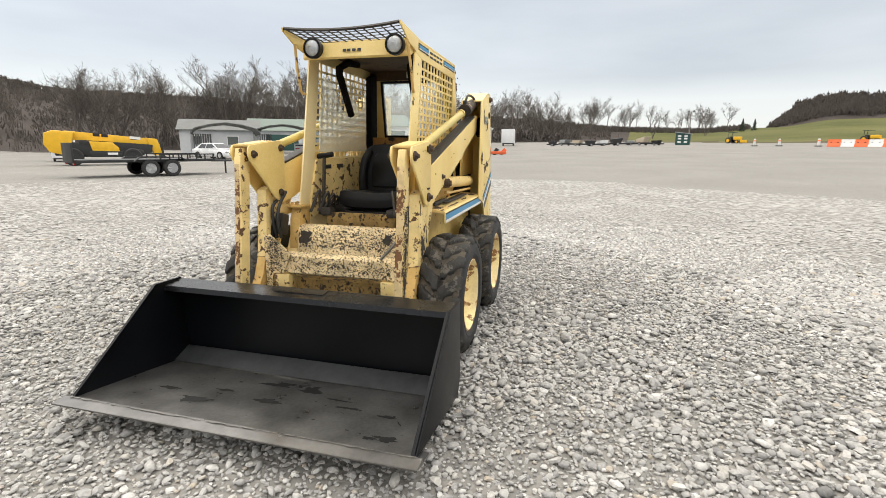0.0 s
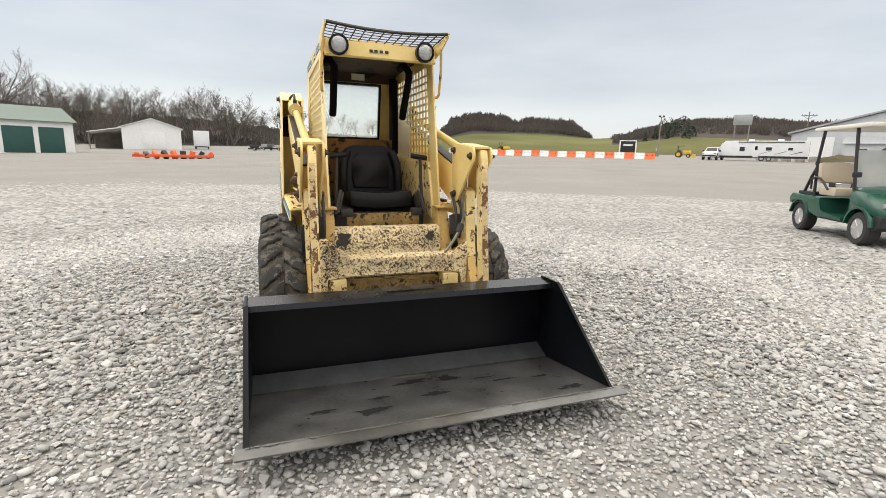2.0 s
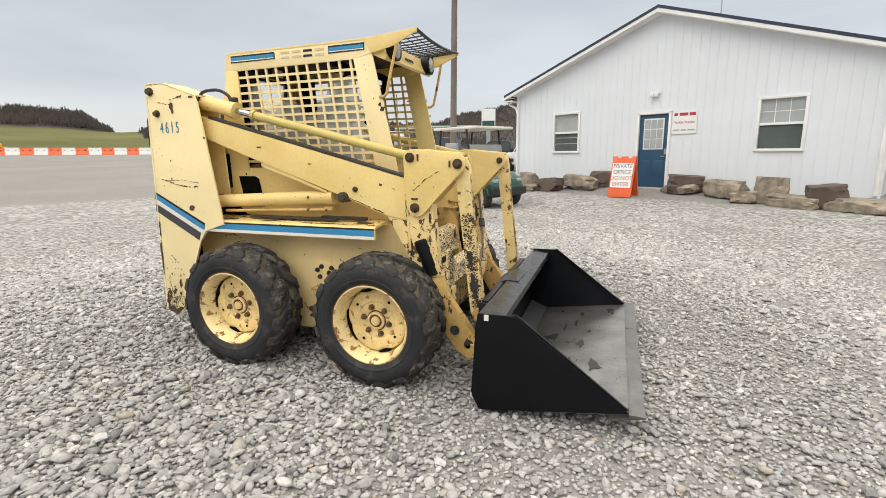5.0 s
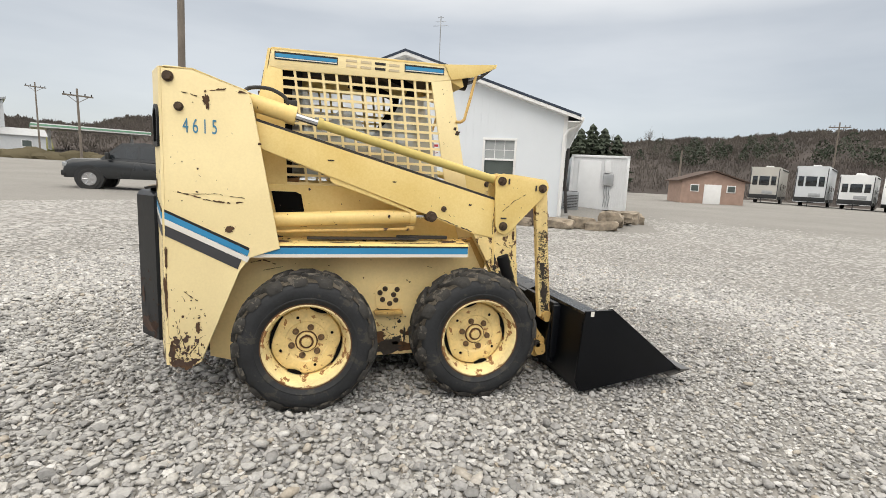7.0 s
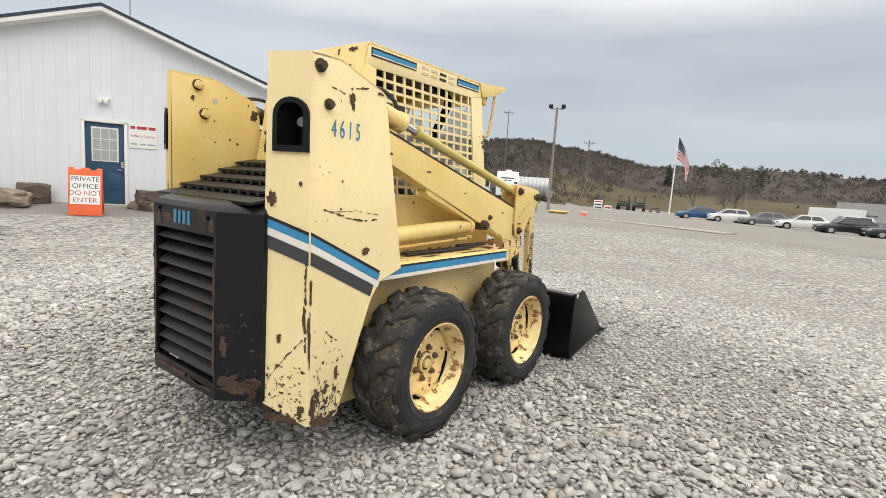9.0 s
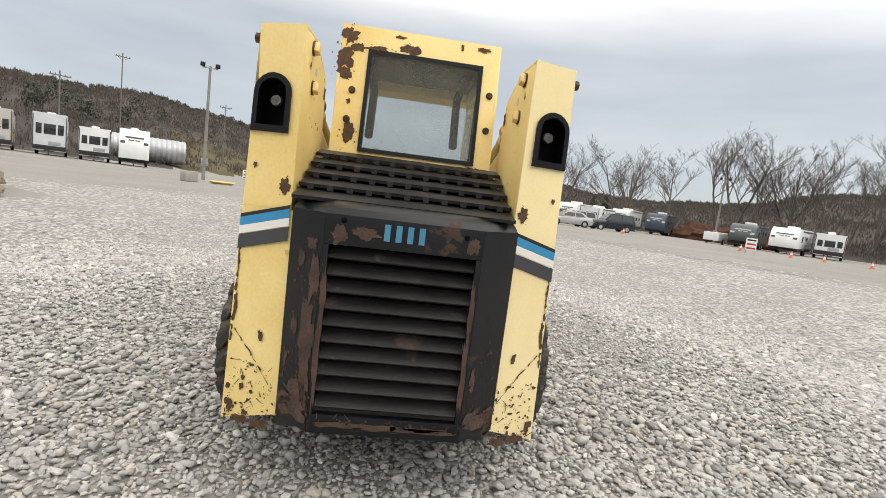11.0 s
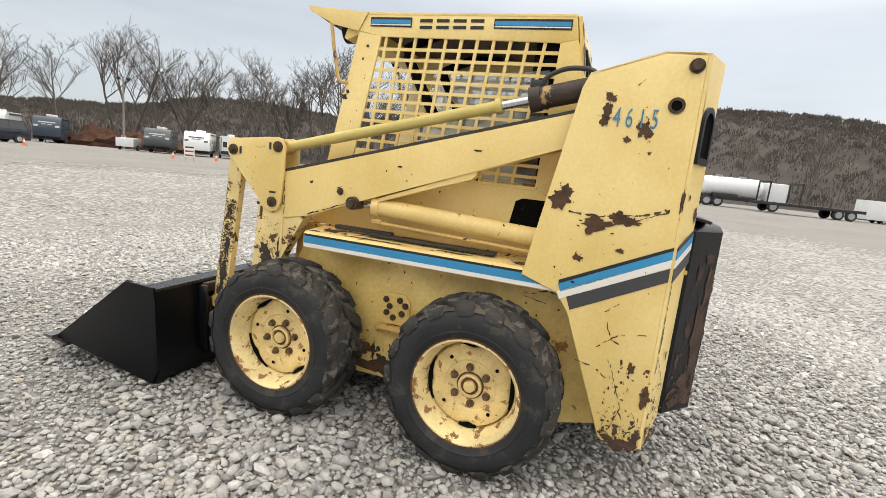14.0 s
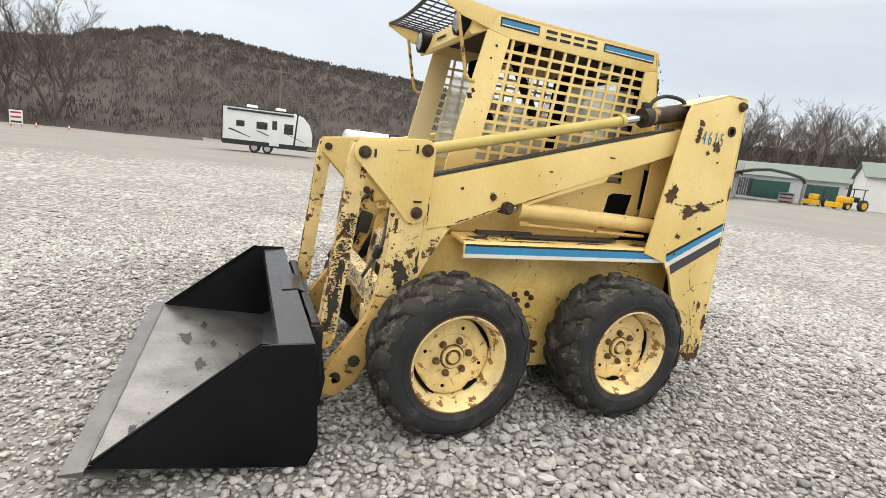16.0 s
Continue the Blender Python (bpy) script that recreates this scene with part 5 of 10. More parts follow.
# ---- lift arms
for s in (1, -1):
    bm = bmesh.new()
    prism(bm, [(-0.80, 1.515), (-0.72, 1.492), (0.61, 1.132), (0.612, 0.95), (0.60, 0.905), (0.47, 0.935), (0.20, 1.035), (-0.70, 1.357), (-0.80, 1.39)], s * 0.44, s * 0.52, bevel=0.006)
    arm = part("lift_arm", bm, M["yellow"], L, "yellow boxed lift arm")
    bm = bmesh.new()
    prism(bm, [(-0.72, 1.494), (0.61, 1.134), (0.61, 1.146), (-0.72, 1.506)], s * 0.445, s * 0.515)
    part("wear_strip", bm, M["grime"], arm)
    bm = bmesh.new()
    prism(bm, [(-0.70, 1.352), (-0.35, 1.227), (-0.35, 1.212), (-0.33, 1.195), (-0.10, 1.118), (0.10, 1.045), (0.10, 1.062), (-0.30, 1.215)], s * 0.45, s * 0.512)
    part("lower_gusset", bm, M["yellow"], arm)
    bm = bmesh.new()
    prism(bm, [(0.60, 0.96), (0.70, 1.02), (0.757, 1.0), (0.772, 0.70), (0.80, 0.60), (0.662, 0.585), (0.604, 0.73), (0.47, 0.94)], s * 0.455, s * 0.515, bevel=0.006)
    leg = part("arm_leg", bm, M["link_paint"], arm, "yellow drop leg of the lift arm")
    bm = bmesh.new()
    prism(bm, [(0.664, 0.582), (0.80, 0.597), (0.835, 0.48), (0.97, 0.30), (1.03, 0.235), (1.02, 0.16), (0.95, 0.135), (0.87, 0.19), (0.77, 0.36), (0.70, 0.50)], s * 0.457, s * 0.513, bevel=0.006)
    part("leg_foot", bm, M["yellow_dirty"], leg, "oily worn foot of the arm")
    for x, z in ((0.875, 0.30), (0.955, 0.225)):
        part("foot_pin", hexbolt(bmesh.new(), (x, s * 0.513, z), 0.020, 0.022, "y", s), M["grime"], leg, "greasy pin")
    bm = bmesh.new()
    prism(bm, [(0.60, 0.96), (0.612, 0.967), (0.625, 0.74), (0.612, 0.74)], s * 0.5152, s * 0.5185)
    part("weld_strip", bm, M["yellow_worn"], leg)
    # bell-crank plates
    tri_o = [(0.925, 1.262), (0.645, 1.292), (0.615, 1.285), (0.598, 1.25), (0.600, 1.14), (0.612, 0.985), (0.63, 0.945), (0.67, 0.93), (0.71, 0.945), (0.755, 1.0), (0.935, 1.185), (0.945, 1.215), (0.94, 1.245)]
    bm = bmesh.new()
    prism(bm, tri_o, s * 0.524, s * 0.536, bevel=0.003)
    bell = part("bell_crank", bm, M["yellow"], L, "triangular yellow bell-crank plate")
    bm = bmesh.new()
    prism(bm, tri_o, s * 0.415, s * 0.427, bevel=0.003)
    part("inner_plate", bm, M["yellow"], bell)
    bm = bmesh.new()
    prism(bm, [(0.70, 1.280), (0.925, 1.255), (0.928, 1.266), (0.70, 1.290)], s * 0.425, s * 0.526)
    part("top_gusset", bm, M["yellow_worn"], bell)
    for x, z in ((0.903, 1.213), (0.637, 1.247), (0.66, 0.980)):
        bm = bmesh.new()
        lathe(bm, [(0.010, 0.0), (0.026, 0.0), (0.026, 0.008), (0.020, 0.010)], (x, s * 0.536, z), 20, "y") if s > 0 else lathe(bm, [(0.010, 0.0), (0.026, 0.0), (0.026, -0.008), (0.020, -0.010)], (x, s * 0.536, z), 20, "y")
        hexbolt(bm, (x, s * 0.545, z), 0.0125, 0.018, "y", s)
        part("pin", bm, M["bolt"], bell, "rusty pin")
        bm = bmesh.new()
        box(bm, (x + (0.045 if x < 0.65 else -0.043 if x > 0.8 else 0), s * 0.538, z + (0.048 if abs(x - 0.66) < 0.001 else 0)), (0.009 if abs(x - 0.66) > 0.001 else 0.036, 0.006, 0.034 if abs(x - 0.66) > 0.001 else 0.009))
        part("lock_tab", bm, M["grime"], bell)
        bm = bmesh.new()
        hexbolt(bm, (x, s * 0.414, z), 0.016, 0.020, "y", -s)
        part("pin", bm, M["bolt"], bell)
    # link bar to the bucket, scraped and rusted towards its foot
    bm = bmesh.new()
    prism(bm, [(0.872, 1.205), (0.90, 1.25), (0.94, 1.245), (0.957, 1.19), (0.985, 0.86), (0.912, 0.86)], s * 0.460, s * 0.502, bevel=0.006)
    link = part("link_bar", bm, M["link_paint"], L, "yellow tilt link scraped and rusted at its foot")
    bm = bmesh.new()
    prism(bm, [(0.912, 0.86), (0.985, 0.86), (1.04, 0.40), (0.962, 0.40)], s * 0.460, s * 0.502, bevel=0.006)
    part("link_foot", bm, M["link_paint"], link, "scraped bar foot")
    bm = bmesh.new()
    prism(bm, [(0.957, 1.16), (0.985, 0.86), (1.04, 0.42), (1.044, 0.42), (0.989, 0.86), (0.960, 1.16)], s * (0.463 if s > 0 else 0.470), s * 0.499)
    part("link_edge", bm, M["rustbar"], link)
    # tilt cylinder
    a, b = Vector((0.637, s * 0.475, 1.247)), Vector((-0.80, s * 0.475, 1.602))
    d = (b - a).normalized()
    bm = bmesh.new()
    tube(bm, a + d * 0.03, a + d * 1.075, 0.025, n=16)
    tube(bm, a + d * 1.06, a + d * 1.085, 0.032, n=16)
    cyl = part("tilt_cylinder", bm, M["rod_yellow"], L, "long mustard-yellow tilt rod tube")
    bm = bmesh.new()
    tube(bm, a + d * 1.08, a + d * 1.22, 0.019, n=14)
    part("rod", bm, M["chrome"], cyl, "chrome piston rod")
    bm = bmesh.new()
    tube(bm, a + d * 1.20, a + d * 1.245, 0.050, n=18)
    tube(bm, a + d * 1.245, a + d * 1.50, 0.044, n=18)
    part("barrel", bm, M["yellow_worn"] if s < 0 else M["oily_head"], cyl, "" if s < 0 else "oily black and rusty cylinder head")
    bm = bmesh.new()
    c0 = a + d * 1.24
    pipe(bm, curve_pts([c0 + Vector((0, 0, 0.045)), c0 + Vector((-0.02, 0, 0.085)), c0 + d * 0.10 + Vector((0, 0, 0.095)), c0 + d * 0.20 + Vector((0, s * 0.02, 0.06)), c0 + d * 0.22 + Vector((0, s * 0.04, 0.0))], 5), 0.010, 7)
    box(bm, c0 + Vector((0.02, 0, 0.055)), (0.05, 0.03, 0.03), bevel=0.006)
    part("hose", bm, M["rubber_hose"], cyl, "black hydraulic hose")
    bm = bmesh.new()
    tube(bm, a + Vector((0, -0.03, 0)), a + Vector((0, 0.03, 0)), 0.036, n=16)
    part("eye", bm, M["yellow_dirty"], cyl)
    # lift cylinder
    a, b = Vector((0.216, s * 0.475, 1.028)), Vector((-0.72, s * 0.475, 0.982))
    d = (b - a).normalized()
    a2 = a + Vector((0, s * 0.01, 0))
    bm = bmesh.new()
    tube(bm, a + d * 0.09, b, 0.040, n=20)
    tube(bm, a + d * 0.085, a + d * 0.12, 0.046, n=20)
    cyl = part("lift_cylinder", bm, M["yellow_worn"], L, "yellow lift cylinder barrel")
    bm = bmesh.new()
    tube(bm, a, a + d * 0.1, 0.016, n=14)
    part("rod", bm, M["chrome"], cyl)
    bm = bmesh.new()
    lathe(bm, [(0.01, 0.04), (0.030, 0.04), (0.032, -0.03), (0.01, -0.03)] if s > 0 else [(0.01, -0.04), (0.030, -0.04), (0.032, 0.03), (0.01, 0.03)], (a.x, s * 0.50, a.z), 18, "y")
    hexbolt(bm, (a.x, s * 0.54, a.z), 0.022, 0.02, "y", s)
    hexbolt(bm, (a.x - 0.01 + 0.085, s * 0.52, a.z + 0.045), 0.012, 0.018, "y", s)
    part("eye_pin", bm, M["bolt"], cyl)
    bm = bmesh.new()
    pipe(bm, [(0.12, s * 0.50, 0.955), (0.09, s * 0.50, 0.95), (-0.66, s * 0.50, 0.925)], 0.009, 8)
    box(bm, (0.10, s * 0.50, 0.957), (0.05, 0.022, 0.022), bevel=0.004)
    part("hydraulic_line", bm, M["yellow_dirty"], cyl)
    # near-black plate painted as the shaded pocket between fender and cab side
    bm = bmesh.new()
    prism(bm, [(-0.62, 0.94), (-0.47, 0.94), (-0.50, 1.12), (-0.53, 1.135), (-0.66, 1.135)], s * 0.3615, s * 0.364)
    part("side_opening", bm, M["dark"], cab, "near-black plate painted as a shaded opening in the cab side")
    # hoses at the front, running down inside the arm
    for k in range(2):
        y = s * (0.405 + 0.03 * k)
        part("hose", pipe(bmesh.new(), curve_pts([(0.62, y, 0.98 - 0.03 * k), (0.70 + 0.02 * k, y, 0.90), (0.725, y, 0.80), (0.70, y, 0.70)], 5), 0.010, 8), M["rubber_hose"], arm, "black hydraulic hose")
    if s > 0:
        part("hydraulic_line", pipe(bmesh.new(), curve_pts([(0.815, 0.30, 0.632), (0.80, 0.36, 0.70), (0.775, 0.42, 0.79), (0.765, 0.435, 0.86), (0.75, 0.43, 0.98)], 5), 0.009, 8), M["galv_line"], arm, "bent steel hydraulic line")
        part("fitting", tube(bmesh.new(), (0.785, 0.395, 0.75), (0.775, 0.42, 0.80), 0.020, n=8), M["rubber_hose"], arm)
    bm = bmesh.new()
    box(bm, (0.655, s * 0.425, 0.78), (0.075, 0.055, 0.13), Euler((0, radians(-14), 0)), bevel=0.012)
    part("valve_block", bm, M["grime"], arm)
    if s < 0:
        bm = bmesh.new()
        lathe(bm, [(0.036, -0.105), (0.046, -0.10), (0.043, -0.06), (0.048, -0.05), (0.046, 0.03), (0.050, 0.05), (0.048, 0.10), (0.038, 0.108)], n=18, axis="z")
        bmesh.ops.transform(bm, matrix=Matrix.Translation((0.712, -0.487, 0.700)) @ Matrix.Rotation(radians(-20), 4, "Y"), verts=bm.verts[:])
        part("hose_guard", bm, M["vinyl"], arm, "black rubber hose guard")
# cross beam between the legs, with sloped end plates
bm = bmesh.new()
prism(bm, [(0.735, 0.628), (0.785, 0.622), (0.797, 0.612), (0.803, 0.515), (0.79, 0.503), (0.735, 0.503)], -0.445, 0.445, bevel=0.004)
beam = part("cross_beam", bm, M["yellow_rough"], L, "scuffed yellow cross beam worn to bare metal")
for s in (1, -1):
    bm = bmesh.new()
    if s < 0:
        prism(bm, [(-0.27, 0.628), (-0.41, 0.742), (-0.448, 0.735), (-0.448, 0.42), (-0.405, 0.42), (-0.405, 0.505), (-0.33, 0.508)], 0.8035, 0.814, axis="x", bevel=0.003)
    else:
        prism(bm, [(0.355, 0.625), (0.385, 0.665), (0.448, 0.70), (0.448, 0.42), (0.415, 0.42), (0.405, 0.505), (0.36, 0.508)], 0.8035, 0.814, axis="x", bevel=0.003)
    part("end_plate", bm, M["yellow_rough"], beam)
    bm = bmesh.new()
    box(bm, (0.77, s * 0.345, 0.455), (0.09, 0.10, 0.09), bevel=0.008)
    part("bump_stop", bm, M["link_paint"], beam)
bm = bmesh.new()
box(bm, (0.68, 0, 0.36), (0.10, 0.60, 0.20), bevel=0.01)
part("lower_frame", bm, M["under"], L, "rust-stained lower front frame")

# ---- engine cover and rear door
# The door stands proud of the uprights; its flanks run back to them at a slant.
DX, DL, DR, FL, FR, FX = -1.342, 0.262, -0.276, 0.392, -0.418, -1.226


def door_bar(y0, y1, za, zb_):
    return prism(bmesh.new(), [(y0, za), (y1, za), (y1, zb_), (y0, zb_)], DX, DX + 0.03, axis="x", bevel=0.004)


door = part("engine_door", door_bar(DR, DL, 0.988, 1.092), M["black"], L, "black rear engine door with rusty edges")
part("door_rail", door_bar(DR, DL, 0.322, 0.392), M["black"], door, "brown rusted lower rail")
part("door_stile", door_bar(0.242, DL, 0.392, 0.988), M["black"], door)
part("door_stile", door_bar(DR, -0.256, 0.392, 0.988), M["black"], door)
for y0, y1 in ((DL, FL), (DR, FR)):
    g = 0.014 if y0 > 0 else -0.014
    bm = bmesh.new()
    prism(bm, [(DX, y0), (FX, y1), (-1.150, y1), (-1.150, y1 - g), (FX + 0.006, y1 - g), (DX + 0.014, y0 - 0.7 * g)], 0.324, 1.090, axis="z")
    part("door_flank", bm, M["black"], door)
bm = bmesh.new()
rings = []
for z, g, t in ((1.090, 0.0, 0.0), (1.112, 0.012, 0.010), (1.136, 0.075, 0.030)):
    rings.append([bm.verts.new((x + (g if x < -1.16 else 0), y - math.copysign(t, y), z)) for x, y in ((DX, DR), (DX, DL), (FX, FL - 0.002), (-1.153, FL - 0.002), (-1.153, FR + 0.002), (FX, FR + 0.002))])
for ra, rb in zip(rings, rings[1:]):
    for k in range(6):
        bm.faces.new((ra[k], ra[(k + 1) % 6], rb[(k + 1) % 6], rb[k]))
bm.faces.new(rings[-1])
part("door_cap", bm, M["black"], door)
for k in range(10):
    z = 0.436 + 0.0585 * k
    bm = bmesh.new()
    prism(bm, [(DX + 0.006, z - 0.018), (DX + 0.012, z - 0.024), (DX + 0.058, z + 0.012), (DX + 0.054, z + 0.018)], -0.258, 0.244)
    part("louvre", bm, M["hood"], door)
# near-black sheet painted as the shade behind the louvres
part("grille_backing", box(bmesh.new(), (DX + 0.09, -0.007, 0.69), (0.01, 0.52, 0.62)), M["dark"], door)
# the maker's mark, as plain blue bars, and a torn chrome strip under it
for y in (0.066, 0.027, -0.012, -0.051):
    part("maker_mark", box(bmesh.new(), (DX - 0.002, y - 0.012, 1.046), (0.004, 0.020, 0.056)), M["blue_letter"], door, "blue bar of the maker's mark")
part("latch", box(bmesh.new(), (-1.195, 0.398, 0.925), (0.05, 0.022, 0.016), bevel=0.004), M["rod_yellow"], door, "small yellow latch")
for y, z in ((0.20, 1.072), (-0.215, 1.060)):
    part("bolt", hexbolt(bmesh.new(), (DX - 0.001, y, z), 0.007, 0.006, "x", -1), M["dark"], door)
n = 5
hood_x = [-1.275, -1.17, -1.07, -0.975, -0.88, -0.785]
hood = new("hood")
hood.parent = L
hood["label"] = "stepped dark louvred engine hood, dusty brown"
for k in range(n):
    xa, xb = hood_x[k], hood_x[k + 1]
    z = 1.135 + 0.042 * k
    part("hood_step", prism(bmesh.new(), [(xa, z), (xb + 0.02, z + 0.022), (xb + 0.02, z + 0.012), (xa + 0.004, z - 0.012)], -0.392, 0.392, bevel=0.002), M["hood"], hood)
bm = bmesh.new()
for k in range(1, n):
    z = 1.135 + 0.042 * k
    for j in range(11):
        box(bm, (hood_x[k] + 0.006, -0.35 + 0.07 * j, z - 0.010), (0.012, 0.022, 0.020))
tagged(part("slot_grating", bm, M["hood"], hood), kind="stuff")
# near-black filler painted as the shade under the hood slots
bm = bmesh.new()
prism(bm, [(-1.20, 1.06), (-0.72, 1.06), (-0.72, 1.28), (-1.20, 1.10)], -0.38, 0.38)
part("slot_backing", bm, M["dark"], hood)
bm = bmesh.new()
box(bm, (-1.02, 0, 0.60), (0.30, 0.80, 0.70))
part("engine_block", bm, M["grime"], L, "dark engine bay")

# ---- bucket
bucket = thing("bucket", "black steel bucket with a worn floor, resting on the gravel", "")
bucket.parent = L
W = 0.818
fl = lambda x: 0.040 + (x - 1.11) * 0.135
bm = bmesh.new()
prism(bm, [(1.10, fl(1.10)), (1.20, fl(1.20)), (1.80, fl(1.80)), (1.80, fl(1.80) - 0.014), (1.11, fl(1.11) - 0.014)], -W, W)
part("floor_plate", bm, M["bucket_floor"], bucket, "scraped grey steel bucket floor")
bm = bmesh.new()
prism(bm, [(1.786, fl(1.786) + 0.006), (1.853, fl(1.853) - 0.006), (1.853, fl(1.853) - 0.013), (1.70, fl(1.70) - 0.026), (1.70, fl(1.70) - 0.0145), (1.786, fl(1.786) - 0.0145)], -W - 0.036, W + 0.036)
part("cutting_edge", bm, M["edge"], bucket, "grey cutting edge")
bm = bmesh.new()
rng = random.Random(8)
y = -W
while y < W:
    w = 0.02 + 0.03 * rng.random()
    box(bm, (1.787 + rng.uniform(-0.0012, 0.0012), y + w / 2, fl(1.787) + 0.005), (0.006 + 0.003 * rng.random(), w * 0.96, 0.004))
    y += w
part("weld_bead", bm, M["edge"], bucket)
bm = bmesh.new()
prism(bm, [(1.125, fl(1.125)), (1.078, 0.092), (1.095, 0.45), (1.105, 0.50), (1.09, 0.50), (1.078, 0.45), (1.062, 0.092), (1.095, 0.028), (1.115, fl(1.115) - 0.006)], -W, W)
part("back_plate", bm, M["bucket"], bucket, "black bucket back")
bm = bmesh.new()
prism(bm, [(1.208, fl(1.208) + 0.004), (1.092, 0.106), (1.083, 0.102), (1.198, fl(1.198) + 0.001)], -W + 0.005, W - 0.005)
part("kick_plate", bm, M["kick"], bucket)
bm = bmesh.new()
prism(bm, [(1.085, 0.500), (1.09, 0.513), (1.213, 0.503), (1.220, 0.476), (1.210, 0.476), (1.204, 0.492)], -W, W)
part("top_lip", bm, M["bucket_lip"], bucket, "black folded bucket lip")
bm = bmesh.new()
prism(bm, [(1.02, 0.487), (1.09, 0.517), (1.16, 0.513), (1.16, 0.507), (1.09, 0.508)], -0.16, 0.12)
part("lip_plate", bm, M["bucket_lip"], bucket)
for s in (1, -1):
    bm = bmesh.new()
    prism(bm, [(1.785, fl(1.785) - 0.006), (1.275, 0.524), (1.092, 0.522), (1.082, 0.45), (1.06, 0.115), (1.10, 0.03), (1.14, 0.034)], s * (W - 0.004), s * (W + 0.010), bevel=0.002)
    part("side_plate", bm, M["bucket"], bucket, "black bucket side")
    bm = bmesh.new()
    prism(bm, [(1.785, fl(1.785) + 0.006), (1.275, 0.529), (1.247, 0.525), (1.74, fl(1.74) + 0.005)], s * (W - 0.012), s * (W + 0.002))
    part("side_cutter", bm, M["bucket"], bucket)
bm = bmesh.new()
box(bm, (1.135, -W - 0.0112, 0.505), (0.022, 0.002, 0.03))
part("sticker", bm, M["white"], bucket, "small white sticker")
# quick-attach frame behind the bucket
bm = bmesh.new()
box(bm, (1.055, 0, 0.475), (0.035, 1.10, 0.05), bevel=0.005)
box(bm, (1.055, 0, 0.16), (0.035, 1.10, 0.08), bevel=0.005)
for s in (1, -1):
    for y in (0.30, 0.56):
        box(bm, (1.05, s * y, 0.32), (0.05, 0.02, 0.34), bevel=0.004)
    prism(bm, [(1.06, 0.44), (1.03, 0.42), (1.0, 0.24), (1.02, 0.12), (1.07, 0.10)], s * 0.53, s * 0.548)
attach = part("attachment_frame", bm, M["black"], bucket, "greasy quick-attach frame")
for s in (1, -1):
    bm = bmesh.new()
    pipe(bm, [(1.035, s * 0.48, 0.43), (1.06, s * 0.40, 0.46), (1.055, s * 0.30, 0.47)], 0.014, 8)
    lathe(bm, [(0.01, -0.04), (0.034, -0.04), (0.034, 0.04), (0.01, 0.04)], (1.01, s * 0.485, 0.405), 16, "y")
    part("attachment_pin", lathe(bmesh.new(), [(0.01, -0.05), (0.040, -0.05), (0.040, 0.05), (0.01, 0.05)], (0.975, s * 0.485, 0.195), 16, "y"), M["yellow_dirty"], attach, "grimy yellow pin boss")
    part("attachment_pin", bm, M["yellow_dirty"], attach, "grimy yellow pin boss")

# ---------------------------------------------------------------- the office and what stands by it
M["siding"] = surf("white_metal_siding", (0.73, 0.765, 0.80), 0.5, var=0.03, vscale=1.2, bump=0.05, bscale=25)
M["navy"] = surf("navy_metal_roof", (0.022, 0.035, 0.06), 0.45, var=0.2, bump=0.05)
M["trim"] = surf("white_trim", (0.80, 0.80, 0.79), 0.45, var=0.05, bump=0.02)
M["door_blue"] = surf("blue_door_paint", (0.022, 0.075, 0.14), 0.4, var=0.15, bump=0.03)
M["winglass"] = surf("window_glass", (0.10, 0.12, 0.115), 0.06, var=0.2, vscale=1.5, bump=0, spec=0.8)
M["blind"] = surf("closed_blinds", (0.38, 0.40, 0.40), 0.5, var=0.1, bump=0.02)
M["rock"] = surf("sandstone_boulder", (0.21, 0.175, 0.135), 0.95, var=0.4, vscale=3.5, bump=0.8, bscale=16, tint=(0.30, 0.25, 0.19))
M["rock_dark"] = surf("dark_boulder", (0.115, 0.085, 0.07), 0.95, var=0.3, vscale=2.5, bump=0.5, bscale=14)
M["orange"] = surf("orange_plastic", (0.75, 0.13, 0.04), 0.5, var=0.1, bump=0.03)
M["signwhite"] = surf("white_sign_face", (0.80, 0.80, 0.78), 0.5, var=0.03, bump=0)
M["ink"] = surf("dark_sign_ink", (0.03, 0.035, 0.06), 0.6, var=0.1, bump=0)
M["inkred"] = surf("red_sign_ink", (0.42, 0.04, 0.06), 0.6, var=0.1, bump=0)
M["galv"] = surf("galvanised_metal", (0.42, 0.43, 0.44), 0.45, metal=0.6, var=0.15, bump=0.03)
M["white_paint"] = surf("white_vehicle_paint", (0.74, 0.75, 0.76), 0.35, var=0.05, bump=0)
M["concrete"] = surf("concrete", (0.36, 0.34, 0.31), 0.9, var=0.2, vscale=1.5, bump=0.2, bscale=20)
M["pole_wood"] = surf("weathered_pole_wood", (0.19, 0.162, 0.136), 0.9, var=0.25, vscale=1.5, bump=0.2, bscale=20)
OFF = pose(2.6, 12.38, 0, 0, 0, -28.4)
office = thing("office_building", "white metal-sided office with navy roof and blue door", "building")
office.matrix_basis = OFF


def wall_with_holes(bm, x0, x1, z0, z1, holes, y0, y1):
    """Wall from x0 to x1, with rectangular holes (xa, xb, za, zb) sorted by x."""
    x = x0
    for xa, xb, za, zb in holes:
        prism(bm, [(x, z0), (xa, z0), (xa, z1), (x, z1)], y0, y1)
        if za > z0:
            prism(bm, [(xa, z0), (xb, z0), (xb, za), (xa, za)], y0, y1)
        prism(bm, [(xa, zb), (xb, zb), (xb, z1), (xa, z1)], y0, y1)
        x = xb
    prism(bm, [(x, z0), (x1, z0), (x1, z1), (x, z1)], y0, y1)


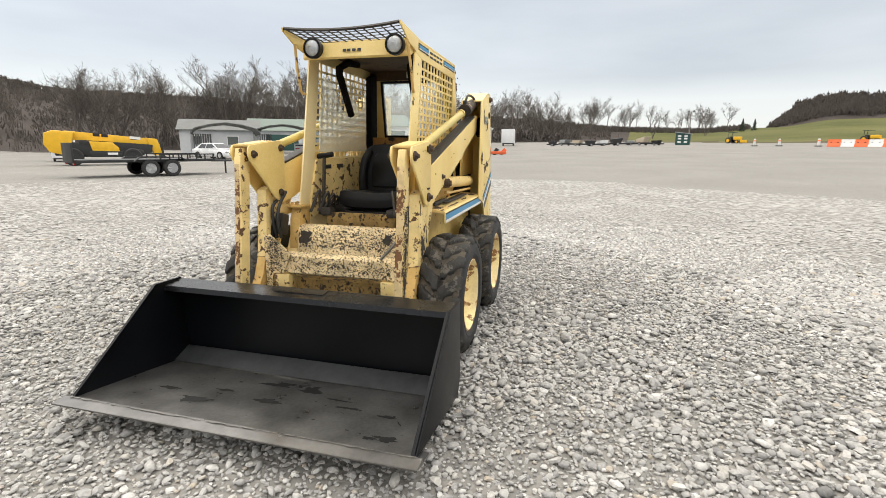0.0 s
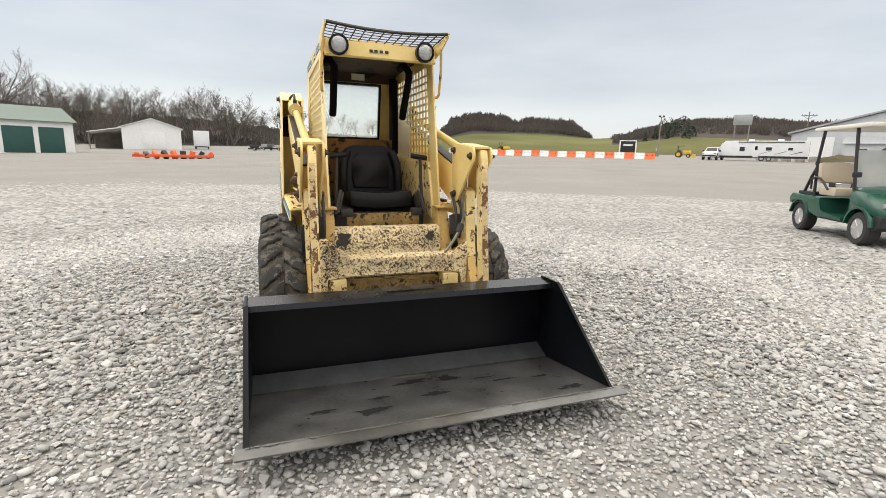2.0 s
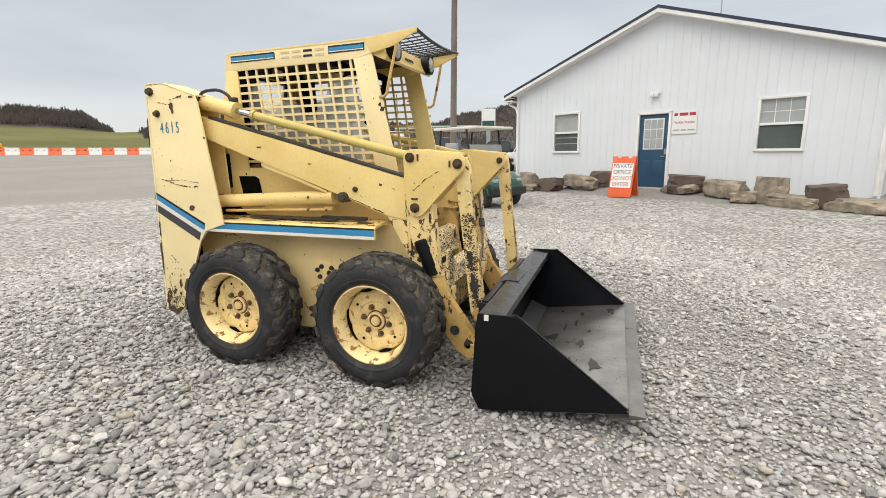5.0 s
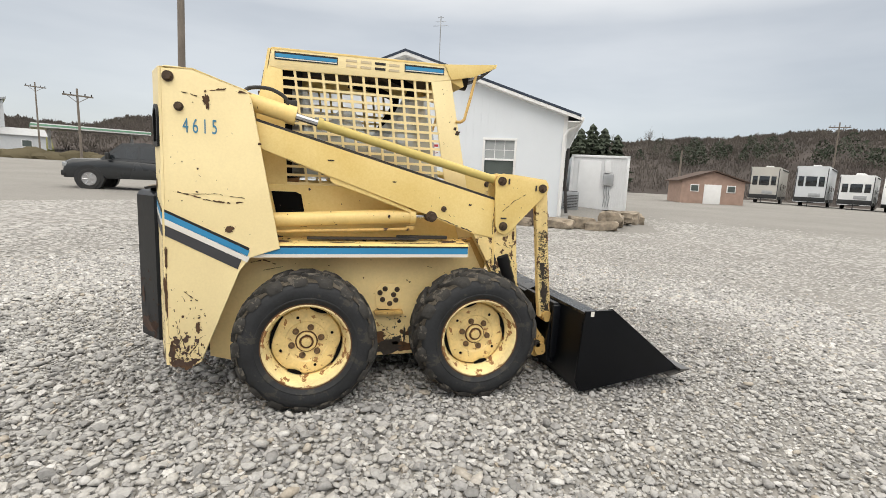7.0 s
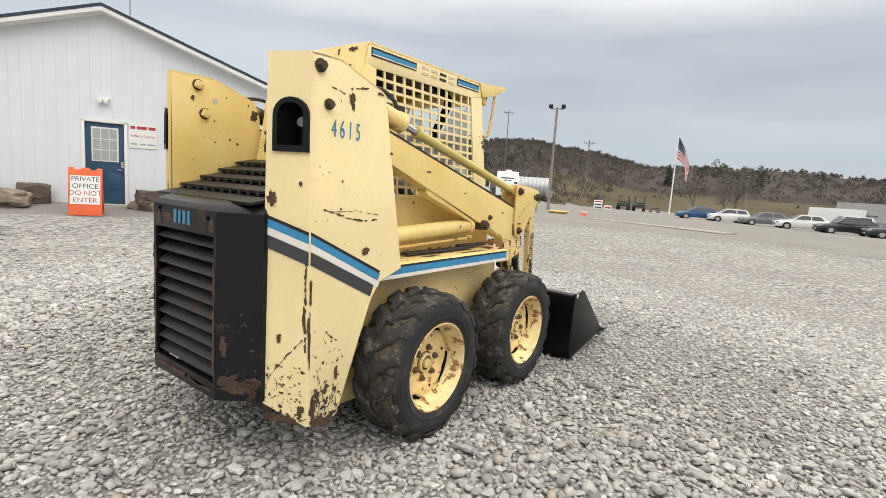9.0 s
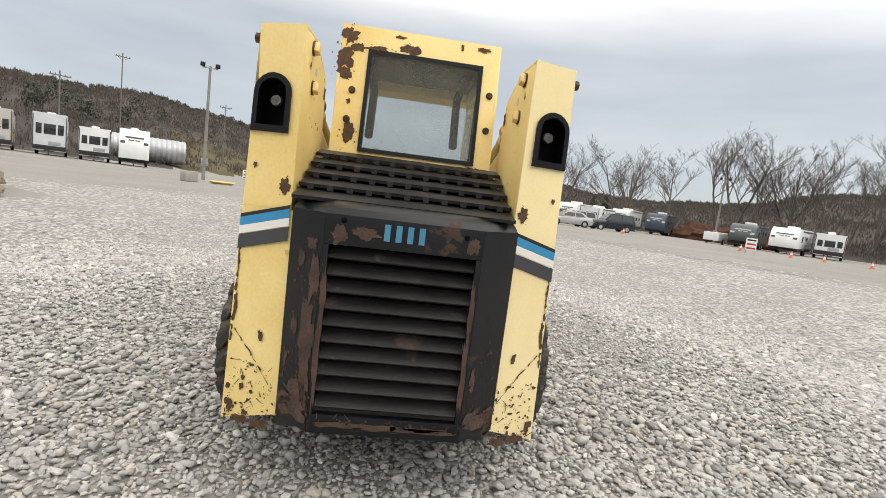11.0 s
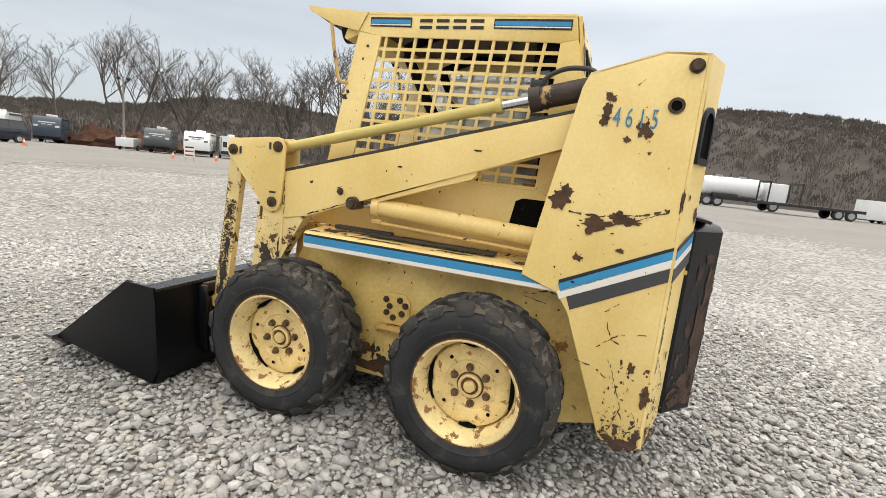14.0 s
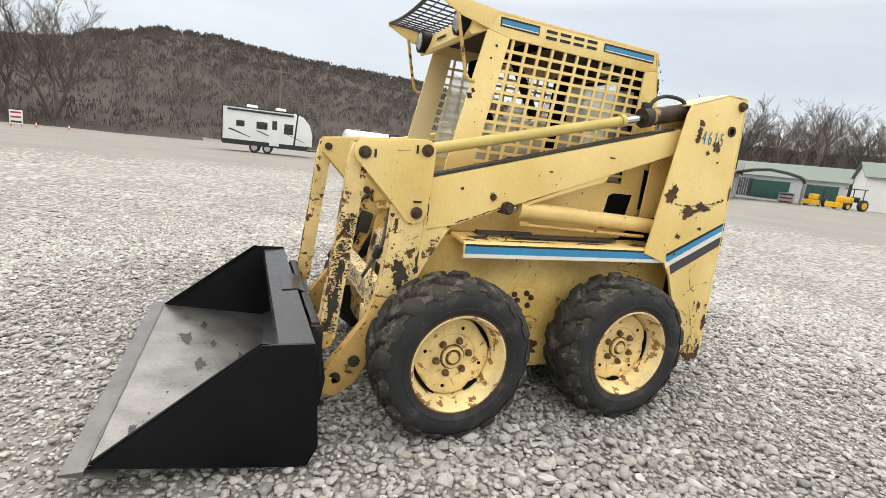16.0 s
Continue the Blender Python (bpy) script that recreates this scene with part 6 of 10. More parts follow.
bm = bmesh.new()
wall_with_holes(bm, -4.95, 5.0, -0.1, 3.2, [(-3.36, -2.46, 1.28, 2.44), (-0.45, 0.43, 0.2, 2.27), (2.60, 3.50, 1.28, 2.44)], 0.0, 0.15)
prism(bm, [(-4.95, 3.2), (5.0, 3.2), (0.02, 4.93)], 0.0, 0.15)
bmesh.ops.remove_doubles(bm, verts=bm.verts[:], dist=0.001)
part("front_wall", bm, M["siding"], office, "white vertical metal siding", smooth=20)
bm = bmesh.new()
for k in range(44):
    x = -4.85 + 0.2275 * k
    top = 4.90 - abs(x - 0.02) * 0.347
    spans = [(0.0, top)]
    if -3.45 < x < -2.38 or 2.52 < x < 3.58:
        spans = [(0.0, 1.20), (2.53, top)]
    if -0.58 < x < 0.55:
        spans = [(2.40, top)]
    for za, zb in spans:
        box(bm, (x, -0.004, (za + zb) / 2), (0.012, 0.008, zb - za))
tagged(part("siding_ribs", bm, M["siding"], office), kind="stuff")
bm = bmesh.new()
prism(bm, [(0.15, -0.1), (13.0, -0.1), (13.0, 3.2), (0.15, 3.2)], -4.95, -4.80, axis="x")
part("side_wall", bm, M["siding"], office)
bm = bmesh.new()
prism(bm, [(0.15, -0.1), (13.0, -0.1), (13.0, 3.2), (0.15, 3.2)], 4.85, 5.0, axis="x")
part("side_wall", bm, M["siding"], office)
for sgn in (1, -1):
    bm = bmesh.new()
    prism(bm, [(0.02, 5.00), (0.02 + sgn * 5.36, 3.155), (0.02 + sgn * 5.36, 3.22), (0.02, 5.075)], -0.32, 13.2)
    part("roof_slope", bm, M["navy"], office, "navy standing-seam roof")
    bm = bmesh.new()
    prism(bm, [(0.02, 4.90), (0.02 + sgn * 5.34, 3.06), (0.02 + sgn * 5.34, 3.152), (0.02, 4.997)], -0.31, -0.27)
    prism(bm, [(0.02 + sgn * 5.34, 3.0), (0.02 + sgn * 5.0, 3.0), (0.02 + sgn * 5.0, 3.03), (0.02 + sgn * 5.34, 3.03)], -0.30, 13.0)
    prism(bm, [(0.02, 4.88), (0.02 + sgn * 5.0, 3.16), (0.02 + sgn * 5.0, 3.19), (0.02, 4.91)], -0.27, 0.0)
    part("fascia", bm, M["trim"], office, "white fascia and soffit")
    bm = bmesh.new()
    tube(bm, (0.02 + sgn * 5.40, -0.3, 3.10), (0.02 + sgn * 5.40, 13, 3.10), 0.06, n=8)
    pipe(bm, [(0.02 + sgn * 5.40, -0.05, 3.06), (0.02 + sgn * 5.30, -0.06, 2.92), (0.02 + sgn * 5.02, -0.06, 2.78), (0.02 + sgn * 4.93, -0.06, 2.6), (0.02 + sgn * 4.93, -0.06, 0.25)], 0.042, 8)
    part("downspout", bm, M["trim"], office, "white gutter and downspout")
    bm = bmesh.new()
    box(bm, (0.02 + sgn * 4.95, -0.012, 1.6), (0.12, 0.03, 3.2))
    part("corner_trim", bm, M["trim"], office)
for x0, x1 in ((-3.36, -2.46), (2.60, 3.50)):
    z0, z1 = 1.28, 2.44
    w = part("window", box(bmesh.new(), ((x0 + x1) / 2, -0.01, z1 + 0.035), (x1 - x0 + 0.14, 0.06, 0.07), bevel=0.006), M["trim"], office, "white double-hung window")
    for c, s_ in (((x0 - 0.035, -0.01, (z0 + z1) / 2), (0.07, 0.06, z1 - z0)), ((x1 + 0.035, -0.01, (z0 + z1) / 2), (0.07, 0.06, z1 - z0)), (((x0 + x1) / 2, -0.01, z0 - 0.035), (x1 - x0 + 0.14, 0.08, 0.07)), (((x0 + x1) / 2, 0.02, (z0 + z1) / 2), (x1 - x0, 0.05, 0.06))):
        part("frame_bar", box(bmesh.new(), c, s_, bevel=0.005), M["trim"], w)
    zm = (z0 + z1) / 2
    part("pane", box(bmesh.new(), ((x0 + x1) / 2, 0.05, (zm + z1) / 2), (x1 - x0, 0.01, z1 - zm)), M["blind"], w)
    part("pane", box(bmesh.new(), ((x0 + x1) / 2, 0.045, (zm + z0) / 2), (x1 - x0, 0.01, zm - z0)), M["winglass"], w)
    if x0 > 0:
        bm = bmesh.new()
        for k in (1, 2):
            box(bm, (x0 + (x1 - x0) * k / 3, 0.042, (zm + z1) / 2), (0.016, 0.008, z1 - zm))
        box(bm, ((x0 + x1) / 2, 0.042, (zm + z1) / 2), (x1 - x0, 0.008, 0.016))
        part("muntins", bm, M["trim"], w)
    else:
        bm = bmesh.new()
        for k in range(2):
            box(bm, ((x0 + x1) / 2, 0.038, zm - 0.16 - 0.19 * k), (x1 - x0 - 0.04, 0.006, 0.02))
        part("blind_slats", bm, M["blind"], w)
# door
d = part("entrance_door", box(bmesh.new(), (-0.01, 0.04, 1.235), (0.84, 0.045, 2.03), bevel=0.004), M["door_blue"], office, "blue steel door with nine-light window")
for c, s_ in (((-0.465, -0.01, 1.26), (0.07, 0.08, 2.13)), ((0.445, -0.01, 1.26), (0.07, 0.08, 2.13)), ((-0.01, -0.01, 2.30), (0.98, 0.08, 0.075))):
    part("door_trim", box(bmesh.new(), c, s_, bevel=0.005), M["trim"], d)
part("light_frame", box(bmesh.new(), (-0.01, 0.012, 1.72), (0.58, 0.02, 0.86), bevel=0.004), M["trim"], d)
for i in range(3):
    for j in range(3):
        part("pane", box(bmesh.new(), (-0.01 + (i - 1) * 0.178, -0.001, 1.72 + (j - 1) * 0.27), (0.158, 0.008, 0.245)), M["blind"], d)
for x in (-0.20, 0.18):
    bm = bmesh.new()
    box(bm, (x, 0.014, 0.80), (0.27, 0.012, 0.40), bevel=0.005)
    part("door_panel", bm, M["door_blue"], d)
bm = bmesh.new()
box(bm, (0.355, 0.0, 1.23), (0.06, 0.03, 0.16), bevel=0.006)
tube(bm, (0.355, -0.02, 1.10), (0.25, -0.035, 1.10), 0.012, n=8)
part("door_handle", bm, M["galv"], d, "keypad lock and lever handle")
part("threshold", box(bmesh.new(), (-0.01, -0.12, 0.17), (1.2, 0.5, 0.10), bevel=0.01), M["concrete"], office)
bm = bmesh.new()
box(bm, (-0.02, -0.05, 2.84), (0.26, 0.10, 0.05), bevel=0.01)
for x in (-0.08, 0.04):
    box(bm, (x, -0.08, 2.78), (0.09, 0.10, 0.10), bevel=0.015)
part("wall_lamp", bm, M["trim"], office, "twin-headed white wall lamp")
sign = part("wall_sign", box(bmesh.new(), (0.83, -0.02, 2.01), (0.64, 0.012, 0.62)), M["signwhite"], office, "white business sign with red print")
bm = bmesh.new()
for x, w in ((0.60, 0.10), (0.80, 0.22), (1.03, 0.16)):
    box(bm, (x, -0.028, 2.215), (w, 0.003, 0.075))
part("name_bars", bm, M["inkred"], sign, "business name as plain red bars")
words("sign_text", "Vehicle Auction", 0.092, M["inkred"], sign, pose(0.83, -0.028, 2.005, 90, 0, 0), "Vehicle Auction", squeeze=0.92)
bm = bmesh.new()
for x, w in ((0.62, 0.14), (0.82, 0.12), (1.02, 0.18)):
    box(bm, (x, -0.028, 1.80), (w, 0.003, 0.038))
part("small_print", bm, M["galv"], sign)
# rear wing: a second, higher gable behind
wing = thing("rear_wing", "white rear wing of the office with navy roof", "building")
wing.matrix_basis = OFF
bm = bmesh.new()
prism(bm, [(-5.2, -0.1), (5.2, -0.1), (5.2, 3.9), (0.0, 6.0), (-5.2, 3.9)], 13.3, 24.0)
part("wall_shell", bm, M["siding"], wing)
for sgn in (1, -1):
    bm = bmesh.new()
    prism(bm, [(-0.0, 6.15), (sgn * 5.5, 3.93), (sgn * 5.5, 4.0), (-0.0, 6.23)], 13.0, 24.2)
    part("roof_slope", bm, M["navy"], wing)
bm = bmesh.new()
tube(bm, (0.05, 4.0, 4.9), (0.05, 4.0, 7.35), 0.02, n=6)
for z, w in ((7.0, 0.3), (7.15, 0.2), (7.3, 0.12)):
    tube(bm, (0.05 - w, 4.0, z), (0.05 + w, 4.0, z), 0.01, n=5)
part("antenna", bm, M["galv"], office, "thin rooftop antenna mast")
# utility container beside the office
cont = thing("storage_container", "white steel storage container with a door", "container")
cont.matrix_basis = OFF
bm = bmesh.new()
box(bm, (6.66, 10.0, 1.30), (2.36, 6.0, 2.28))
part("body", bm, M["white_paint"], cont)
for k in range(26):
    if k < 3 or k > 15:
        bm = bmesh.new()
        box(bm, (5.52 + 0.09 * k, 6.985, 1.30), (0.045, 0.03, 2.10))
        part("corrugation", bm, M["white_paint"], cont)
for c, s_ in (((5.50, 6.98, 1.30), (0.10, 0.10, 2.36)), ((7.82, 6.98, 1.30), (0.10, 0.10, 2.36)), ((6.66, 6.98, 2.43), (2.42, 0.10, 0.10))):
    part("corner_post", box(bmesh.new(), c, s_, bevel=0.01), M["white_paint"], cont)
part("side_door", box(bmesh.new(), (6.25, 6.97, 1.22), (0.92, 0.03, 2.05), bevel=0.008), M["white_paint"], cont)
bm = bmesh.new()
box(bm, (7.05, 6.90, 1.45), (0.42, 0.16, 0.48), bevel=0.01)
part("meter_box", bm, M["galv"], cont, "grey electric meter box")
part("breaker_box", box(bmesh.new(), (6.98, 6.91, 1.98), (0.24, 0.14, 0.50), bevel=0.01), M["white_paint"], cont)
bm = bmesh.new()
for x in (6.92, 7.02, 7.12):
    pipe(bm, [(x, 6.93, 1.25), (x, 6.94, 0.9), (x + 0.04, 6.94, 0.7), (x, 6.95, 0.3)], 0.018, 6)
part("conduit", bm, M["galv"], cont)
for x, y, s_, mat, nm, lab in ((5.45, 4.6, (0.62, 0.62, 0.72), "galv", "air_conditioner", "grey outdoor air conditioner by the office wall"),):
    ac = thing(nm, lab, "air conditioner")
    ac.matrix_basis = OFF @ pose(x, y, 0.2)
    part("casing", box(bmesh.new(), (0, 0, s_[2] / 2), s_, bevel=0.03), M[mat], ac)
    bm = bmesh.new()
    for k in range(9):
        box(bm, (0, -0.315, 0.10 + 0.06 * k), (0.54, 0.012, 0.02))
    tagged(part("louvres", bm, M["grime"], ac), kind="stuff")
    bm = bmesh.new()
    lathe(bm, [(0.05, 0.72), (0.26, 0.72), (0.26, 0.74), (0.05, 0.745)], (0, 0, 0), 20, "z")
    part("fan_guard", bm, M["grime"], ac)
bm = bmesh.new()
pipe(bm, [(5.12, 0.6, 2.3), (5.10, 0.6, 1.2), (5.2, 0.5, 0.3)], 0.05, 8)
box(bm, (5.06, 0.9, 1.2), (0.12, 0.25, 0.35), bevel=0.01)
part("wall_conduit", bm, M["grime"], office, "dark service pipe and box")

# boulders along the front
ROCKS = [(-2.45, 14.9, 0.55, 0.45, 0.32, 0), (-1.75, 13.95, 0.75, 0.36, 0.20, 0), (-1.95, 13.65, 0.60, 0.34, 0.17, 1), (-1.1, 13.35, 0.38, 0.32, 0.40, 0), (-1.25, 13.2, 0.70, 0.36, 0.17, 0),
         (-0.30, 12.95, 0.52, 0.34, 0.28, 1), (0.62, 12.85, 0.72, 0.38, 0.30, 0), (1.25, 12.9, 0.40, 0.30, 0.33, 1), (3.32, 11.55, 0.62, 0.36, 0.15, 0), (3.42, 11.50, 0.55, 0.33, 0.33, 1),
         (4.25, 10.85, 0.58, 0.36, 0.30, 0), (4.55, 10.2, 0.34, 0.30, 0.20, 0), (5.05, 10.15, 0.42, 0.32, 0.42, 0), (5.35, 9.55, 0.62, 0.36, 0.20, 0), (5.85, 9.35, 0.44, 0.28, 0.38, 1),
         (6.25, 8.85, 0.62, 0.34, 0.19, 0), (7.0, 8.75, 0.45, 0.32, 0.24, 0), (7.35, 8.35, 0.55, 0.32, 0.18, 0), (7.95, 8.75, 0.42, 0.45, 0.30, 0), (8.55, 9.15, 0.34, 0.55, 0.24, 0), (9.15, 9.6, 0.36, 0.45, 0.24, 0),
         (9.7, 10.2, 0.40, 0.46, 0.22, 0), (10.3, 11.0, 0.42, 0.40, 0.22, 0), (10.75, 11.8, 0.40, 0.40, 0.20, 0),
         (-5.9, 18.0, 0.62, 0.4, 0.32, 0), (-5.2, 17.4, 0.6, 0.4, 0.30, 1), (-4.4, 16.9, 0.75, 0.4, 0.34, 0), (-3.5, 16.3, 0.6, 0.4, 0.30, 0), (-2.95, 15.6, 0.5, 0.4, 0.30, 1)]
for i, (x, y, a, b, c, dk) in enumerate(ROCKS):
    bm = bmesh.new()
    blob(bm, (0, 0, 0), (a * 1.08, b, c), i + 3, sub=4, rough=0.40, flat=0.27, q=None)
    for v in bm.verts:
        # bedding ledges and small fractures
        k = 1 + 0.07 * noise.noise(Vector((v.co.x * 2.0, v.co.y * 2.0, v.co.z * 14 + i))) + 0.04 * noise.noise(v.co * 9 + Vector((i, 0, 0)))
        v.co.x, v.co.y = v.co.x * k, v.co.y * k
    ob = solid("boulder", bm, M["rock_dark"] if dk else M["rock"], "rough brown sandstone boulder edging the office" if not dk else "dark weathered boulder edging the office", "boulder", "boulders by the office", smooth=28)
    ob.matrix_basis = pose(x, y, hgt(x, y) + c * 0.62, 6 * math.sin(i), 5 * math.cos(2 * i), -28 + 20 * math.sin(3.7 * i))

# folding sign
asign = thing("sandwich_board", "orange folding sandwich board with a white notice", "sign")
asign.matrix_basis = pose(1.86, 11.42, 0.02, 0, 0, -24)
for s in (-1, 1):
    tilt = Euler((radians(-13 * s), 0, 0))
    bm = bmesh.new()
    m = Matrix.Translation((0, s * 0.26, 0)) @ Matrix.Rotation(radians(s * 13), 4, "X")
    pts = [(-0.32, 0.0), (0.32, 0.0), (0.32, 1.12), (0.22, 1.12), (0.20, 1.06), (0.09, 1.06), (0.08, 1.12), (-0.08, 1.12), (-0.09, 1.06), (-0.20, 1.06), (-0.22, 1.12), (-0.32, 1.12)]
    prism(bm, pts, -0.02, 0.02, bevel=0.006)
    bmesh.ops.transform(bm, matrix=m, verts=bm.verts[:])
    leaf = part("board", bm, M["orange"], asign)
    if s < 0:
        bm = bmesh.new()
        prism(bm, [(-0.285, 0.26), (0.285, 0.26), (0.285, 0.93), (-0.285, 0.93)], -0.026, -0.021)
        bmesh.ops.transform(bm, matrix=m, verts=bm.verts[:])
        part("notice", bm, M["signwhite"], leaf, "white notice panel")
        for k, (tx, mt) in enumerate((("PRIVATE", "ink"), ("OFFICE", "ink"), ("DO NOT", "inkred"), ("ENTER", "inkred"))):
            words("notice_text", tx, 0.155, M[mt], leaf, m @ pose(0, -0.028, 0.845 - 0.165 * k, 90, 0, 0), tx, squeeze=0.92 if k == 0 else 1.0)

# utility pole with an orange sleeve
pole = thing("utility_pole", "tall weathered wooden utility pole with orange sleeve", "pole")
pole.matrix_basis = pose(-4.6, 15.9, 0.0)
POLE_TOP = 7.2
part("shaft", tube(bmesh.new(), (0, 0, -0.1), (0.10, 0.08, POLE_TOP), 0.135, 0.11, n=14), M["pole_wood"], pole)
for s, y in ((1, 0.0), (-1, -0.1)):
    part("floodlight", box(bmesh.new(), (0.10 + s * 0.30, 0.05 + y, POLE_TOP - 0.05), (0.26, 0.24, 0.24), Euler((0.3, 0, 0.4 * s)), bevel=0.03), M["galv"], pole, "small grey floodlight")
part("bracket", box(bmesh.new(), (0.10, 0.06, POLE_TOP - 0.02), (0.62, 0.09, 0.09)), M["galv"], pole)
part("sleeve", tube(bmesh.new(), (0, 0, 0.0), (0.01, 0.01, 1.15), 0.19, n=14), M["orange"], pole, "orange guard sleeve")
part("junction_box", box(bmesh.new(), (0.05, -0.22, 1.45), (0.5, 0.18, 0.36), bevel=0.02), M["galv"], pole, "grey junction box")

# golf cart
cart = thing("golf_cart", "dark green golf cart with beige seats and pale roof", "golf cart")
cart.matrix_basis = pose(-1.72, 8.76, 0, 0, 0, -31) @ Matrix.Scale(1.05, 4)
M["cart_green"] = surf("green_cart_paint", (0.008, 0.065, 0.04), 0.22, var=0.12, bump=0, spec=0.6)
M["beige"] = surf("beige_vinyl", (0.50, 0.42, 0.32), 0.55, var=0.1, bump=0.05)
M["cart_black"] = surf("black_plastic", (0.02, 0.021, 0.022), 0.5, var=0.2, bump=0.03)
bm = bmesh.new()
rings = []
for x, y, low, top in ((0.44, 0.50, 0.40, 0.86), (0.58, 0.55, 0.50, 0.855), (0.76, 0.57, 0.56, 0.82), (0.94, 0.57, 0.55, 0.76), (1.08, 0.54, 0.47, 0.69), (1.18, 0.47, 0.42, 0.62), (1.235, 0.36, 0.40, 0.54)):
    rings.append([bm.verts.new(q) for q in ((x, -y, low), (x, -y, top - 0.16), (x, -y * 0.94, top - 0.07), (x, -y * 0.76, top - 0.015), (x, -y * 0.4, top), (x, y * 0.4, top), (x, y * 0.76, top - 0.015), (x, y * 0.94, top - 0.07), (x, y, top - 0.16), (x, y, low))])
for a, b in zip(rings, rings[1:]):
    for k in range(10):
        bm.faces.new((a[k], a[(k + 1) % 10], b[(k + 1) % 10], b[k]))
bm.faces.new(rings[0])
bm.faces.new(rings[-1][::-1])
part("front_cowl", bm, M["cart_green"], cart, "glossy green front cowl", smooth=60)
for x in (0.83, -0.83):
    for s in (1, -1):
        outer = [(x + 0.315 * math.cos(math.pi * (0.04 + 0.92 * k / 12)), 0.255 + 0.315 * math.sin(math.pi * (0.04 + 0.92 * k / 12))) for k in range(13)]
        inner = [(x + 0.285 * math.cos(math.pi * (0.04 + 0.92 * k / 12)), 0.255 + 0.285 * math.sin(math.pi * (0.04 + 0.92 * k / 12))) for k in range(13)]
        part("wheel_arch", prism(bmesh.new(), outer + inner[::-1], s * 0.38, s * 0.585, bevel=0.006), M["cart_green"], cart, smooth=50)
bm = bmesh.new()
prism(bm, [(-0.20, 0.30), (0.42, 0.30), (0.42, 0.36), (-0.18, 0.38), (-0.24, 0.62), (-1.15, 0.64), (-1.24, 0.55), (-1.20, 0.46), (-1.12, 0.46), (-1.02, 0.56), (-0.78, 0.58), (-0.60, 0.50), (-0.54, 0.34)], -0.57, 0.57, bevel=0.03)
part("rear_body", bm, M["cart_green"], cart, "green rear body")
bm = bmesh.new()
prism(bm, [(1.10, 0.24), (1.24, 0.30), (1.25, 0.45), (1.02, 0.48), (0.98, 0.26)], -0.52, 0.52, bevel=0.03)
box(bm, (0.0, 0, 0.30), (1.9, 0.80, 0.10), bevel=0.02)
part("bumper", bm, M["cart_black"], cart, "black front bumper and frame")
part("seat_cushion", box(bmesh.new(), (-0.18, 0, 0.72), (0.48, 1.02, 0.13), bevel=0.04), M["beige"], cart, "beige bench seat")
part("seat_back", box(bmesh.new(), (-0.48, 0, 1.02), (0.12, 1.02, 0.34), Euler((0, radians(-10), 0)), bevel=0.04), M["beige"], cart, "beige seat back")
part("bag_well", box(bmesh.new(), (-0.90, 0, 0.66), (0.46, 0.96, 0.06), bevel=0.02), M["cart_black"], cart, "black bag well")
M["cart_roof"] = surf("pale_roof_plastic", (0.70, 0.67, 0.60), 0.5, var=0.1, bump=0.03)
bm = bmesh.new()
box(bm, (0.02, 0, 1.74), (1.50, 1.14, 0.06), bevel=0.025)
part("roof", bm, M["cart_roof"], cart, "pale flat roof")
for s in (1, -1):
    for pts in ([(0.52, s * 0.50, 0.78), (0.36, s * 0.50, 1.72)], [(-0.55, s * 0.50, 0.60), (-0.60, s * 0.50, 1.20), (-0.52, s * 0.50, 1.72)], [(-1.0, s * 0.46, 0.62), (-0.80, s * 0.46, 0.95), (-0.60, s * 0.49, 1.12)]):
        part("roof_strut", pipe(bmesh.new(), pts, 0.025, 8), M["cart_black"], cart)
    bm = bmesh.new()
    pipe(bm, curve_pts([(-0.62, s * 0.53, 0.74), (-0.60, s * 0.54, 0.92), (-0.35, s * 0.54, 0.92), (-0.10, s * 0.54, 0.76)], 4), 0.018, 7)
    part("hip_rail", bm, M["cart_black"], cart)
    part("mirror", box(bmesh.new(), (0.70, s * 0.60, 1.02), (0.04, 0.12, 0.08), bevel=0.015), M["cart_black"], cart)
    part("headlamp", box(bmesh.new(), (1.16, s * 0.36, 0.60), (0.08, 0.20, 0.07), bevel=0.02), M["lens"], cart)
bm = bmesh.new()
v = [bm.verts.new(p) for p in ((0.56, -0.5, 0.84), (0.56, 0.5, 0.84), (0.46, 0.5, 1.38), (0.46, -0.5, 1.38), (0.564, -0.5, 0.84), (0.564, 0.5, 0.84), (0.464, 0.5, 1.38), (0.464, -0.5, 1.38))]
for q in ((0, 1, 2, 3), (7, 6, 5, 4), (0, 4, 5, 1), (1, 5, 6, 2), (2, 6, 7, 3), (3, 7, 4, 0)):
    bm.faces.new([v[i] for i in q])
part("windscreen", bm, glass("cart_windscreen", (0.9, 0.92, 0.92), 0.12, 0.35, 0.6, 0.35), cart, "hazy clear windscreen")
bm = bmesh.new()
lathe(bm, [(0.15, -0.012), (0.175, -0.012), (0.175, 0.012), (0.15, 0.012)], (0, 0, 0), 20, "z", closed=True)
tube(bm, (0, 0, 0), (0, 0, -0.3), 0.02, n=8)
for k in range(3):
    tube(bm, (0, 0, 0), (0.16 * math.cos(2.1 * k), 0.16 * math.sin(2.1 * k), 0), 0.012, n=6)
bmesh.ops.transform(bm, matrix=pose(0.22, 0.25, 1.08, 0, -38, 0), verts=bm.verts[:])
part("steering_wheel", bm, M["cart_black"], cart)
bm = bmesh.new()
for y in (-0.12, 0.02):
    box(bm, (0.86, y, 0.795), (0.14, 0.03, 0.004), Euler((0, radians(18), 0)))
